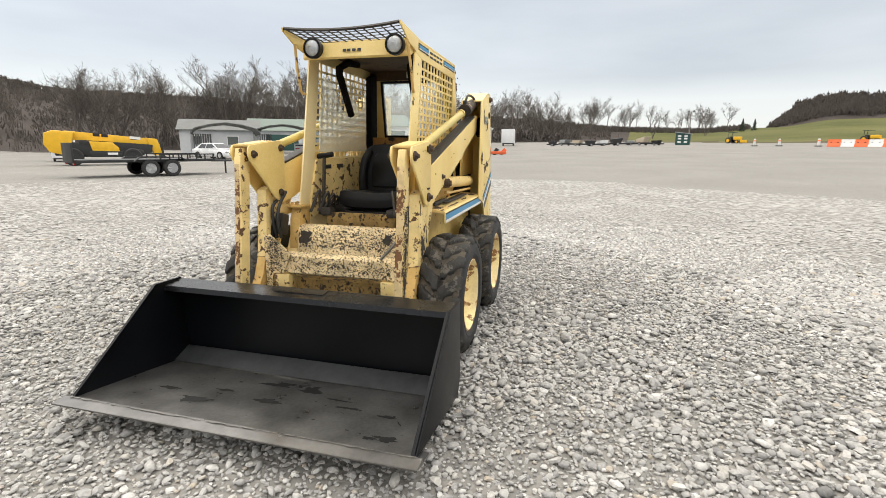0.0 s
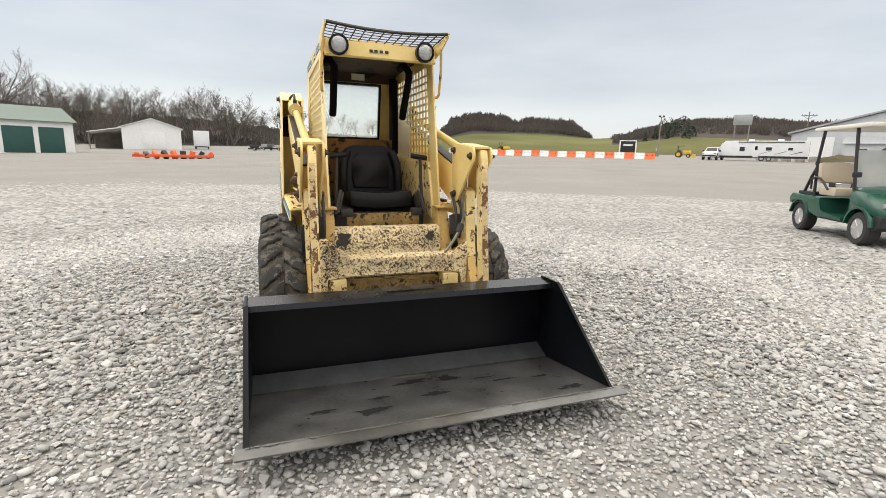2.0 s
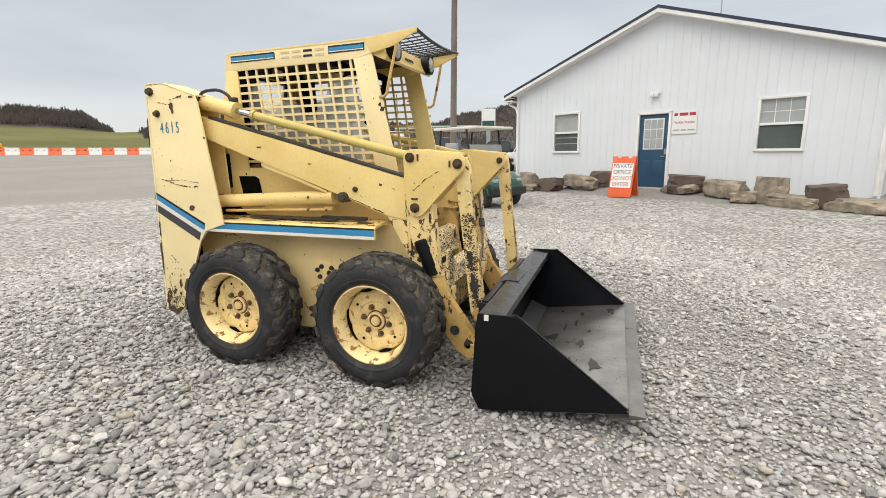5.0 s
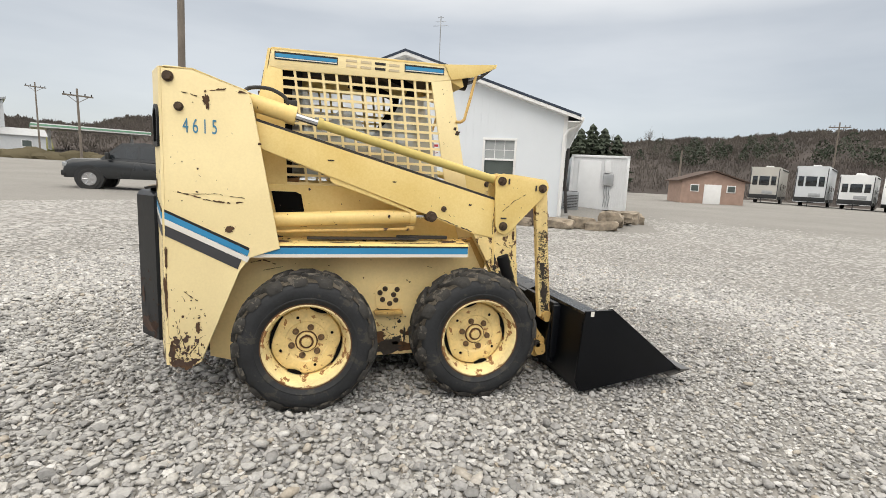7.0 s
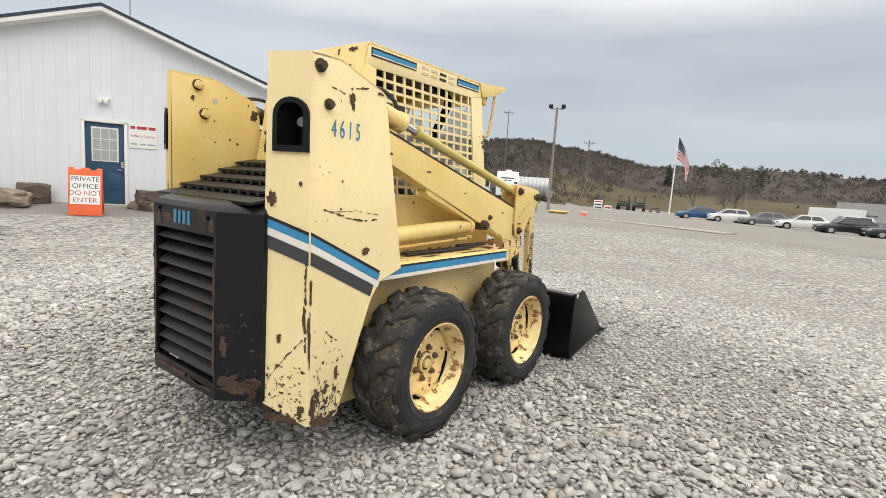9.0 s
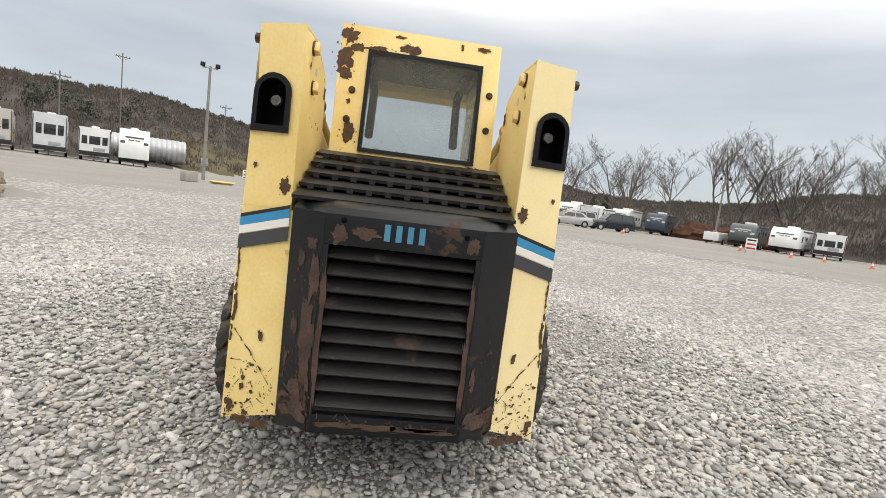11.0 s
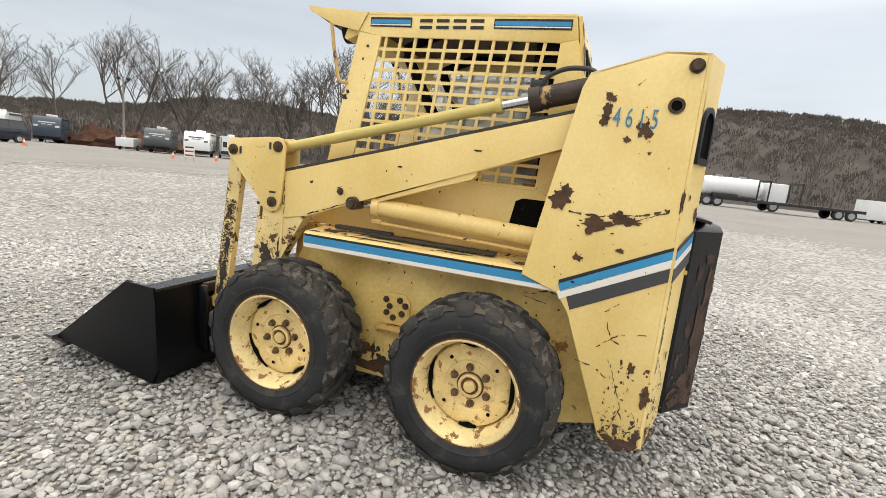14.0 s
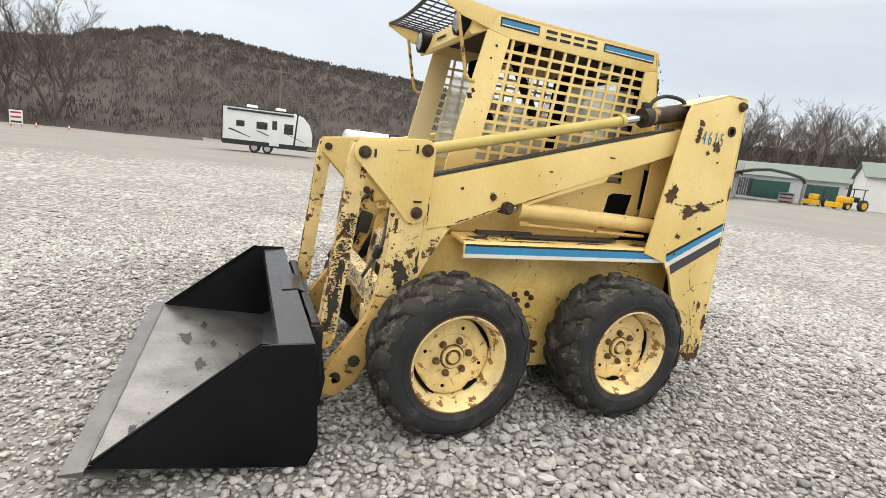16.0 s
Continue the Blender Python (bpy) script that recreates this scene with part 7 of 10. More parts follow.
part("hood_mark", bm, M["signwhite"], cart, "white mark on the cowl")


def road_wheel(r, w, parent, m, rim_mat, spokes=6):
    wh = new("wheel")
    wh.parent = parent
    wh.matrix_basis = m
    ty = part("tyre", lathe(bmesh.new(), [(r * 0.62, w * 0.5), (r * 0.9, w * 0.5), (r, w * 0.34), (r, -w * 0.34), (r * 0.9, -w * 0.5), (r * 0.62, -w * 0.5)], n=24, closed=True), M["tyre_black"], wh)
    bm = bmesh.new()
    lathe(bm, [(r * 0.64, w * 0.46), (r * 0.57, w * 0.46), (r * 0.54, w * 0.12), (r * 0.60, w * 0.10)], n=20)
    lathe(bm, [(r * 0.18, w * 0.10), (r * 0.16, w * 0.36), (r * 0.02, w * 0.37)], n=12)
    for k in range(spokes):
        a = 2 * math.pi * k / spokes
        tube(bm, (0.15 * r * math.cos(a), w * 0.32, 0.15 * r * math.sin(a)), (0.56 * r * math.cos(a), w * 0.40, 0.56 * r * math.sin(a)), r * 0.13, r * 0.09, n=5)
    part("rim", bm, rim_mat, wh)
    # near-black disc painted as the shaded hollow behind the spokes
    part("brake", tube(bmesh.new(), (0, -w * 0.3, 0), (0, w * 0.08, 0), r * 0.60, n=16), M["dark"], wh)
    return wh


M["tyre_black"] = surf("road_tyre", (0.03, 0.03, 0.03), 0.8, var=0.2, bump=0.05)
M["alloy"] = surf("silver_alloy", (0.55, 0.55, 0.56), 0.3, metal=0.7, var=0.1, bump=0)
for x in (0.83, -0.83):
    for s in (1, -1):
        road_wheel(0.245, 0.20, cart, pose(x, s * 0.46, 0.245, 0, 0, 0 if s > 0 else 180), M["alloy"])

# ---------------------------------------------------------------- vehicles round the yard
M["carglass"] = surf("tinted_car_glass", (0.018, 0.022, 0.025), 0.08, var=0.2, bump=0, spec=0.8)
M["taillight"] = surf("red_lamp_plastic", (0.30, 0.012, 0.012), 0.25, var=0.1, bump=0)
PAINT = {}


def paint(name, col, rough=0.25):
    if name not in PAINT:
        PAINT[name] = surf(name + "_car_paint", col, rough, var=0.08, vscale=1.0, bump=0, spec=0.6)
    return PAINT[name]


def lofted(bm, rows):
    """Closed rings joined in order along their first axis, ends capped."""
    rings = [[bm.verts.new(p) for p in r] for r in rows]
    n = len(rings[0])
    for a, b in zip(rings, rings[1:]):
        for k in range(n):
            bm.faces.new((a[k], a[(k + 1) % n], b[(k + 1) % n], b[k]))
    bm.faces.new(rings[0])
    bm.faces.new(rings[-1][::-1])
    return bm


def body_rows(prof, w, low=0.22, tuck=0.9):
    """Rings for a car body from (x, shoulder height) pairs."""
    rows = []
    for x, z, k in prof:
        y = w / 2 * k
        rows.append([(x, -y * tuck, low), (x, -y, low + 0.16), (x, -y, z - 0.22), (x, -y * 0.95, z - 0.06), (x, -y * 0.80, z), (x, y * 0.80, z), (x, y * 0.95, z - 0.06), (x, y, z - 0.22), (x, y, low + 0.16), (x, y * tuck, low)])
    return rows


def car(col_name, col, shape="sedan", length=4.6, width=1.76, height=1.45, label=""):
    """A parked car at the origin that faces +x."""
    ob = thing("car", label or col_name + " parked " + shape + " in a row of cars on gravel", "car", "parked cars")
    h, f = length / 2, paint(col_name, col)
    if shape == "sedan":
        prof = [(-h, 0.78, 0.80), (-h + 0.10, 0.92, 0.93), (-h + 0.6, 0.96, 1), (0, 0.93, 1), (h - 1.25, 0.88, 1), (h - 0.35, 0.76, 0.95), (h - 0.06, 0.62, 0.84), (h, 0.52, 0.76)]
        roof = [(-h + 0.45, 0.95), (-h + 1.15, height - 0.06), (-0.35, height), (0.35, height - 0.05), (1.15, 0.90)]
    elif shape == "hatchback":
        prof = [(-h, 0.86, 0.82), (-h + 0.10, 1.0, 0.94), (0, 0.98, 1), (h - 1.0, 0.93, 1), (h - 0.3, 0.82, 0.95), (h - 0.05, 0.66, 0.84), (h, 0.52, 0.76)]
        roof = [(-h + 0.08, 1.0), (-h + 0.42, height - 0.08), (-0.4, height), (0.3, height - 0.05), (1.15, 0.95)]
    else:
        prof = [(-h, 0.95, 0.90), (-h + 0.06, 1.08, 0.97), (0, 1.08, 1), (h - 1.1, 1.02, 1), (h - 0.25, 0.94, 0.96), (h - 0.04, 0.80, 0.88), (h, 0.55, 0.82)]
        roof = [(-h + 0.06, 1.05), (-h + 0.32, height - 0.06), (-0.3, height), (0.35, height - 0.04), (1.05, 1.04)]
    bm = bmesh.new()
    lofted(bm, body_rows(prof, width))
    part("body", bm, f, ob, smooth=50)
    # cabin: pillars and roof in paint, panes in dark glass
    wb, wt = width * 0.44, width * 0.33
    zb = roof[0][1] - 0.04
    bm = bmesh.new()
    ring = lambda x, z: [(x, -(wb + (wt - wb) * max(0, (z - zb) / (height - zb))), z), (x, (wb + (wt - wb) * max(0, (z - zb) / (height - zb))), z)]
    vs = [[bm.verts.new(p) for p in ring(x, z)] for x, z in roof]
    for a, b in zip(vs, vs[1:]):
        bm.faces.new((a[0], b[0], b[1], a[1]))
    for sd in (0, 1):
        bm.faces.new([v[sd] for v in vs])
    part("cabin", bm, f, ob, smooth=30)
    def pane(pts, name="window"):
        bm = bmesh.new()
        bm.faces.new([bm.verts.new(p) for p in pts])
        part(name, bm, M["carglass"], ob, smooth=0)
    def onto(i, j, k, off):
        (xa, za), (xb, zb2) = roof[i], roof[j]
        x, z = xa + (xb - xa) * k, za + (zb2 - za) * k
        y = wb + (wt - wb) * max(0, (z - zb) / (height - zb))
        return x, y * 0.92, z, off
    for i, j, dx in ((len(roof) - 1, len(roof) - 2, 0.012), (0, 1, -0.012)):
        a, b = onto(i, j, 0.12, 0), onto(i, j, 0.90, 0)
        pane([(a[0] + dx, -a[1], a[2] + 0.012), (a[0] + dx, a[1], a[2] + 0.012), (b[0] + dx, b[1], b[2] + 0.012), (b[0] + dx, -b[1], b[2] + 0.012)], "windscreen" if dx > 0 else "rear_window")
    for s in (1, -1):
        x0, x3 = roof[0][0] + (0.30 if shape == "sedan" else 0.12), roof[-1][0] - 0.22
        xm = (roof[1][0] + roof[3][0]) / 2
        zt = height - 0.13
        yy = lambda z: s * (wb + (wt - wb) * max(0, (z - zb) / (height - zb)) + 0.010)
        z0 = zb + 0.06
        pane([(x0 + 0.12, yy(z0), z0), (xm - 0.04, yy(z0), z0), (xm - 0.04, yy(zt), zt), (roof[1][0] + 0.12, yy(zt), zt)])
        pane([(xm + 0.04, yy(z0), z0), (x3, yy(z0), z0), (roof[3][0] - 0.02, yy(zt), zt), (xm + 0.04, yy(zt), zt)])
        part("headlamp", box(bmesh.new(), (h - 0.13, s * width * 0.36, 0.64), (0.22, 0.34, 0.13), Euler((0, 0, radians(-s * 24))), bevel=0.03), M["lens"], ob)
        part("tail_lamp", box(bmesh.new(), (-h + 0.05, s * width * 0.37, 0.80), (0.08, 0.26, 0.14), bevel=0.02), M["taillight"], ob)
        part("mirror", box(bmesh.new(), (x3 - 0.05, s * (width / 2 + 0.05), 0.98), (0.12, 0.16, 0.11), bevel=0.03), f, ob)
        for x in (h - 0.88, -h + 0.92):
            bm = bmesh.new()
            tube(bm, (x, s * (width / 2 - 0.20), 0.31), (x, s * (width / 2 + 0.004), 0.31), 0.36, n=22)
            part("wheel_arch", bm, M["cart_black"], ob)
            road_wheel(0.315, 0.21, ob, pose(x, s * (width / 2 - 0.09), 0.315, 0, 0, 0 if s > 0 else 180), M["alloy"])
    part("grille", box(bmesh.new(), (h - 0.015, 0, 0.46), (0.05, width * 0.52, 0.16), bevel=0.02), M["cart_black"], ob)
    part("number_plate", box(bmesh.new(), (h + 0.012, 0, 0.36), (0.01, 0.30, 0.10)), M["signwhite"], ob)
    return ob


WHITE, SILVER, GREY, NAVY, BLACK = (0.72, 0.73, 0.74), (0.42, 0.43, 0.44), (0.16, 0.17, 0.175), (0.012, 0.016, 0.028), (0.012, 0.012, 0.013)
CARS = [(7.0, 64, "blue", (0.015, 0.08, 0.22), "sedan"), (4.2, 62.5, "white", WHITE, "hatchback"), (0.9, 60, "grey", GREY, "sedan"), (-2.2, 57.5, "white", WHITE, "sedan"),
        (-5.6, 55, "black", BLACK, "sedan"), (-9.3, 53, "dark_green", (0.015, 0.03, 0.028), "sedan"), (-12.9, 51, "silver", SILVER, "sedan"), (-16.4, 50, "white", WHITE, "sedan"),
        (-19.9, 49, "silver", SILVER, "sedan"), (-24.6, 52, "dark_blue", NAVY, "van"),
        (-5.0, 66, "white", WHITE, "van"), (-9.5, 63, "white", WHITE, "van"), (-14.8, 61, "dark_blue", NAVY, "van"), (-17.6, 60, "grey", GREY, "van"), (-20.8, 60, "silver", SILVER, "van"), (-2.0, 70, "grey", GREY, "sedan"), (-11.8, 66, "black", BLACK, "sedan")]
made = {}
for a, dd, nm, col, shp in CARS:
    m = spot(a, dd, 108 + 0.6 * a + 3 * math.sin(a), eye=(-2.2, 0.0))
    if (nm, shp) in made:
        copy_thing(made[(nm, shp)], m)
    else:
        made[(nm, shp)] = car(nm, col, shp, length=4.7 if shp != "hatchback" else 4.05, height=1.46 if shp == "sedan" else 1.52 if shp == "hatchback" else 1.78)
        made[(nm, shp)].matrix_basis = m


def pickup(name, col, label):
    ob = thing("pickup_truck", label, "pickup truck")
    f = paint(name, col)
    rows = body_rows([(-2.9, 1.05, 0.92), (-2.85, 1.12, 0.98), (-0.75, 1.14, 1), (1.4, 1.24, 1), (2.6, 1.20, 0.98), (2.88, 1.08, 0.92), (2.95, 0.75, 0.88)], 2.0, low=0.45)
    part("body", lofted(bmesh.new(), rows), f, ob, smooth=50)
    bm = bmesh.new()
    roof = [(-0.75, 1.12), (-0.62, 1.82), (0.15, 1.92), (0.95, 1.86), (1.70, 1.20)]
    vs = [[bm.verts.new((x, s * (0.90 - 0.16 * max(0, (z - 1.1) / 0.8)), z)) for s in (-1, 1)] for x, z in roof]
    for a, b in zip(vs, vs[1:]):
        bm.faces.new((a[0], b[0], b[1], a[1]))
    for sd in (0, 1):
        bm.faces.new([v[sd] for v in vs])
    part("cabin", bm, f, ob, smooth=30)
    for s in (1, -1):
        y = lambda z: s * (0.91 - 0.16 * max(0, (z - 1.1) / 0.8))
        for pts in ([(-0.56, 1.26), (0.30, 1.26), (0.30, 1.77), (-0.48, 1.73)], [(0.38, 1.26), (1.42, 1.26), (0.93, 1.75), (0.38, 1.77)]):
            bm = bmesh.new()
            bm.faces.new([bm.verts.new((x, y(z), z)) for x, z in pts])
            part("window", bm, M["carglass"], ob, smooth=0)
        for x in (2.05, -1.75):
            part("wheel_arch", tube(bmesh.new(), (x, s * 0.78, 0.45), (x, s * 1.006, 0.45), 0.50, n=22), M["cart_black"], ob)
            road_wheel(0.42, 0.28, ob, pose(x, s * 0.88, 0.42, 0, 0, 0 if s > 0 else 180), M["alloy"])
        part("tail_lamp", box(bmesh.new(), (-2.87, s * 0.90, 0.98), (0.10, 0.14, 0.34), bevel=0.02), M["taillight"], ob)
        part("headlamp", box(bmesh.new(), (2.86, s * 0.78, 0.95), (0.16, 0.30, 0.18), bevel=0.03), M["lens"], ob)
        part("mirror", box(bmesh.new(), (1.35, s * 1.12, 1.34), (0.14, 0.22, 0.26), bevel=0.03), M["cart_black"], ob)
    bm = bmesh.new()
    bm.faces.new([bm.verts.new(p) for p in ((1.62, -0.78, 1.29), (1.62, 0.78, 1.29), (1.00, 0.66, 1.83), (1.00, -0.66, 1.83))])
    part("windscreen", bm, M["carglass"], ob, smooth=0)
    part("bed_liner", box(bmesh.new(), (-1.85, 0, 1.125), (1.9, 1.5, 0.02)), M["cart_black"], ob)
    part("bumper", box(bmesh.new(), (2.93, 0, 0.62), (0.14, 1.86, 0.22), bevel=0.04), M["cart_black"], ob)
    return ob


pickup("dark_grey", (0.030, 0.033, 0.036), "dark grey crew-cab pickup truck parked on gravel").matrix_basis = pose(-6.95, 21.5, hgt(-6.95, 21.5), 0, 0, 182) @ Matrix.Scale(1.06, 4)
pickup("black", (0.02, 0.021, 0.023), "black pickup truck parked behind the office").matrix_basis = pose(-6.0, 32.0, hgt(-6, 32), 0, 0, 176)
pickup("white_truck", (0.72, 0.73, 0.74), "white crew-cab pickup truck parked beside the office").matrix_basis = pose(-2.9, 27.1, hgt(-2.9, 27.1), 0, 0, 128)


def caravan(length, height, col, label, front="slope", dark_band=True, stripe=None, group="parked campers", width=2.45):
    """A travel trailer along x whose front faces +x."""
    ob = thing("camper_trailer", label, "camper", group)
    h = length / 2
    z0 = 0.45
    if front == "slope":
        prof = [(-h, z0), (-h, height), (h - 0.9, height), (h - 0.35, height * 0.86), (h, height * 0.52), (h - 0.15, z0 + 0.25), (h - 0.5, z0)]
    elif front == "round":
        prof = [(-h, z0), (-h, height), (h - 1.35, height), (h - 0.7, height * 0.93), (h - 0.25, height * 0.78), (h, height * 0.55), (h, z0 + 0.30), (h - 0.5, z0)]
    else:
        prof = [(-h, z0), (-h, height), (h, height), (h, z0)]
    f = paint("camper_" + label.split()[0], col, 0.35)
    part("shell", prism(bmesh.new(), prof, -width / 2, width / 2, bevel=0.05), f, ob, smooth=40)
    if dark_band:
        bm = bmesh.new()
        prism(bm, [(-h - 0.01, z0 - 0.02), (h - 0.45, z0 - 0.02), (h - 0.1, z0 + 0.28), (-h - 0.01, z0 + 0.28)], -width / 2 - 0.008, width / 2 + 0.008)
        part("skirt", bm, M["cart_black"], ob, "black lower skirt")
    for s in (1, -1):
        for x, w, z, hh in ((-h * 0.62, 0.55, 1.75, 0.36), (-h * 0.15, 0.75, 1.75, 0.45), (h * 0.45, 0.65, 1.70, 0.65)):
            part("window", box(bmesh.new(), (x, s * (width / 2 + 0.006), z), (w, 0.02, hh), bevel=0.006), M["carglass"], ob)
        part("door", box(bmesh.new(), (h * 0.13, s * (width / 2 + 0.008), 1.42), (0.68, 0.02, 1.75), bevel=0.006), f, ob)
        part("door_window", box(bmesh.new(), (h * 0.13, s * (width / 2 + 0.022), 1.85), (0.34, 0.012, 0.55)), M["carglass"], ob)
        bm = bmesh.new()
        for k in range(3):
            x = -h * 0.9 + 1.9 * k
            prism(bm, [(x, 1.35 + 0.05 * k), (x + 1.5, 0.95), (x + 1.62, 0.95), (x + 0.2, 1.42)], s * (width / 2 + 0.002), s * (width / 2 + 0.006))
        part("decal", bm, M["grey"] if stripe is None else stripe, ob, "swoosh decals")
        for x in (-0.55, 0.35):
            road_wheel(0.34, 0.22, ob, pose(x - 0.4, s * (width / 2 - 0.10), 0.34, 0, 0, 0 if s > 0 else 180), M["alloy"], 5)
        part("awning", tube(bmesh.new(), (-h * 0.9, s * (width / 2 + 0.06), height - 0.18), (h * 0.55, s * (width / 2 + 0.06), height - 0.18), 0.06, n=8), M["cart_black"], ob)
    for x in (-h * 0.4, h * 0.25):
        part("roof_vent", box(bmesh.new(), (x, 0, height + 0.12), (0.75, 0.65, 0.26), bevel=0.06), M["trim"], ob)
    if front == "slope":
        n0, n1 = Vector((h - 0.35, 0, height * 0.86)), Vector((h, 0, height * 0.52))
        for k, (w0, w1, f0, f1) in enumerate(((0.0, 0.75, 0.18, 0.30), (0.05, 0.45, 0.42, 0.50), (0.75, 1.12, 0.55, 0.75))):
            for s in (1, -1):
                bm = bmesh.new()
                p, q = n0.lerp(n1, f0), n0.lerp(n1, f1)
                prism(bm, [(p.x + 0.012, p.z), (q.x + 0.012, q.z), (q.x + 0.02, q.z), (p.x + 0.02, p.z)], s * w0 * width / 2.45, s * w1 * width / 2.45)
                part("nose_decal", bm, M["galv"] if sum(col) < 0.5 else M["grey"], ob, "plain nose decal")
    if front == "flat":
        for y, w in ((-0.78, 0.42), (0.0, 0.85), (0.78, 0.42)):
            part("end_window", box(bmesh.new(), (h + 0.006, y * width / 2.45, height * 0.63), (0.03, w, height * 0.24), bevel=0.006), M["carglass"], ob)
        part("end_skirt", box(bmesh.new(), (h + 0.006, 0, 0.72), (0.03, width * 0.98, 0.40), bevel=0.006), M["cart_black"], ob)
        part("storage_hatch", box(bmesh.new(), (h + 0.008, 0.35, 1.14), (0.03, 0.9, 0.32), bevel=0.006), M["galv"], ob)
        for s in (1, -1):
            part("corner_trim", box(bmesh.new(), (h + 0.01, s * (width / 2 - 0.05), height * 0.55), (0.03, 0.07, height * 0.8), bevel=0.006), M["grey"], ob)
    part("rear_window", box(bmesh.new(), (-h - 0.006, 0, 1.75), (0.02, 0.9, 0.45), bevel=0.006), M["carglass"], ob)
    part("ladder", pipe(bmesh.new(), [(-h - 0.1, 0.8, 0.8), (-h - 0.1, 0.8, height)], 0.025, 6), M["galv"], ob)
    bm = bmesh.new()
    pipe(bm, [(h - 0.4, 0.5, z0), (h + 0.9, 0, z0)], 0.05, 6)
    pipe(bm, [(h - 0.4, -0.5, z0), (h + 0.9, 0, z0)], 0.05, 6)
    tube(bm, (h + 0.85, 0, 0), (h + 0.85, 0, 0.75), 0.035, n=8)
    part("hitch", bm, M["cart_black"], ob, "black trailer hitch")
    return ob


c = caravan(6.2, 2.75, (0.78, 0.79, 0.79), "white travel trailer with black trim parked alone", "round")
c.matrix_basis = spot(-87.1, 36.6, 176, eye=(-2.0, 1.93)) @ Matrix.Diagonal((0.93, 0.95, 1.06, 1))
bm = bmesh.new()
prism(bm, [(2.42, 2.20), (2.90, 1.62), (2.915, 1.63), (2.44, 2.22)], -0.75, 0.75)
part("front_window", bm, M["carglass"], c)
for s in (1, -1):
    part("edge_trim", pipe(bmesh.new(), [(-3.12, s * 1.22, 0.5), (-3.12, s * 1.22, 2.75), (1.7, s * 1.22, 2.76)], 0.05, 6), M["cart_black"], c, "black edge trim")
bm = bmesh.new()
prism(bm, [(1.75, 0.70), (1.95, 2.74), (2.06, 2.74), (1.88, 0.70)], -1.232, 1.232)
part("corner_band", bm, M["cart_black"], c)
# row of campers seen end-on
for a, dd, ln, ht, col, lab, rz, fr in ((38.7, 76, 9.5, 3.6, (0.50, 0.48, 0.44), "beige camper trailer parked end-on in a row", 215, "flat"), (35.0, 75, 9.5, 3.8, (0.62, 0.64, 0.66), "grey and white camper with bay windows", 212, "flat"),
                                       (31.8, 73, 7.5, 3.1, (0.74, 0.74, 0.72), "white camper trailer parked end-on by the road", 210, "flat"), (28.7, 72, 9.0, 3.5, (0.76, 0.77, 0.78), "white camper with a sloped nose facing the yard", 208, "slope"),
                                       (-37.6, 62, 7.0, 2.6, (0.07, 0.08, 0.085), "charcoal camper trailer parked near bare trees", 132, "slope"), (-41.2, 62, 8.5, 2.7, (0.72, 0.72, 0.72), "white fifth-wheel camper parked near bare trees", 130, "slope"), (-44.2, 63, 7.0, 2.6, (0.74, 0.75, 0.76), "plain white camper trailer beside the woods", 136, "flat"),
                                       (-29.2, 72, 7.0, 2.9, (0.03, 0.045, 0.07), "dark navy camper trailer with sloped nose", 140, "slope"), (-25.6, 72, 7.5, 2.9, (0.55, 0.57, 0.56), "pale grey camper trailer behind the cars", 140, "slope"),
                                       (-17.2, 66, 6.5, 2.75, (0.74, 0.75, 0.76), "white camper trailer behind the parked cars", 143, "slope"), (-19.9, 66, 6.5, 2.75, (0.70, 0.70, 0.66), "cream camper trailer behind the parked cars", 140, "slope"), (-22.4, 64, 6.0, 2.5, (0.74, 0.75, 0.76), "small white camper trailer behind the cars", 138, "flat"),
                                       (124.7, 84, 11.0, 2.9, (0.74, 0.75, 0.76), "long white camper trailer near a grey building", 218, "slope")):
    caravan(ln, ht, col, lab, fr).matrix_basis = spot(a, dd, rz, eye=(-1.5, -1.0)) @ Matrix.Scale(1.22 if 28 < a < 40 else 1.0, 4)
bm = bmesh.new()
box(bm, (0, 0, 1.75), (6.2, 2.4, 2.6), bevel=0.03)
t = thing("box_trailer", "white box trailer standing behind the parked cars", "trailer")
part("body", bm, M["white_paint"], t)
part("chassis", box(bmesh.new(), (0, 0, 0.38), (6.0, 2.0, 0.16)), M["cart_black"], t)
for x in (-0.5, 0.5):
    for s in (1, -1):
        road_wheel(0.34, 0.22, t, pose(x, s * 1.0, 0.34, 0, 0, 0 if s > 0 else 180), M["alloy"], 5)
t.matrix_basis = spot(-2.5, 92, 70, eye=(-2.4, -2.0))
copy_thing(t, spot(-127.5, 46, 53, eye=(3.3, 1.3)) ).matrix_basis = spot(-127.5, 46, 53, eye=(3.3, 1.3)) @ Matrix.Scale(0.60, 4)
copy_thing(t, spot(-173.8, 98, 5, eye=(3.5, -0.9)))
copy_thing(t, Matrix.Identity(4)).matrix_basis = spot(-112.6, 60, 15, eye=(-0.9, 2.5)) @ Matrix.Scale(0.66, 4)
small = thing("utility_trailer", "low white enclosed utility trailer near the trees", "trailer")
part("body", box(bmesh.new(), (0, 0, 0.85), (3.0, 1.6, 0.9), bevel=0.03), M["white_paint"], small)
for s in (1, -1):
    road_wheel(0.30, 0.2, small, pose(0, s * 0.85, 0.30, 0, 0, 0 if s > 0 else 180), M["alloy"], 5)
small.matrix_basis = spot(-35.0, 63, 128, eye=(-2.9, 0.4))

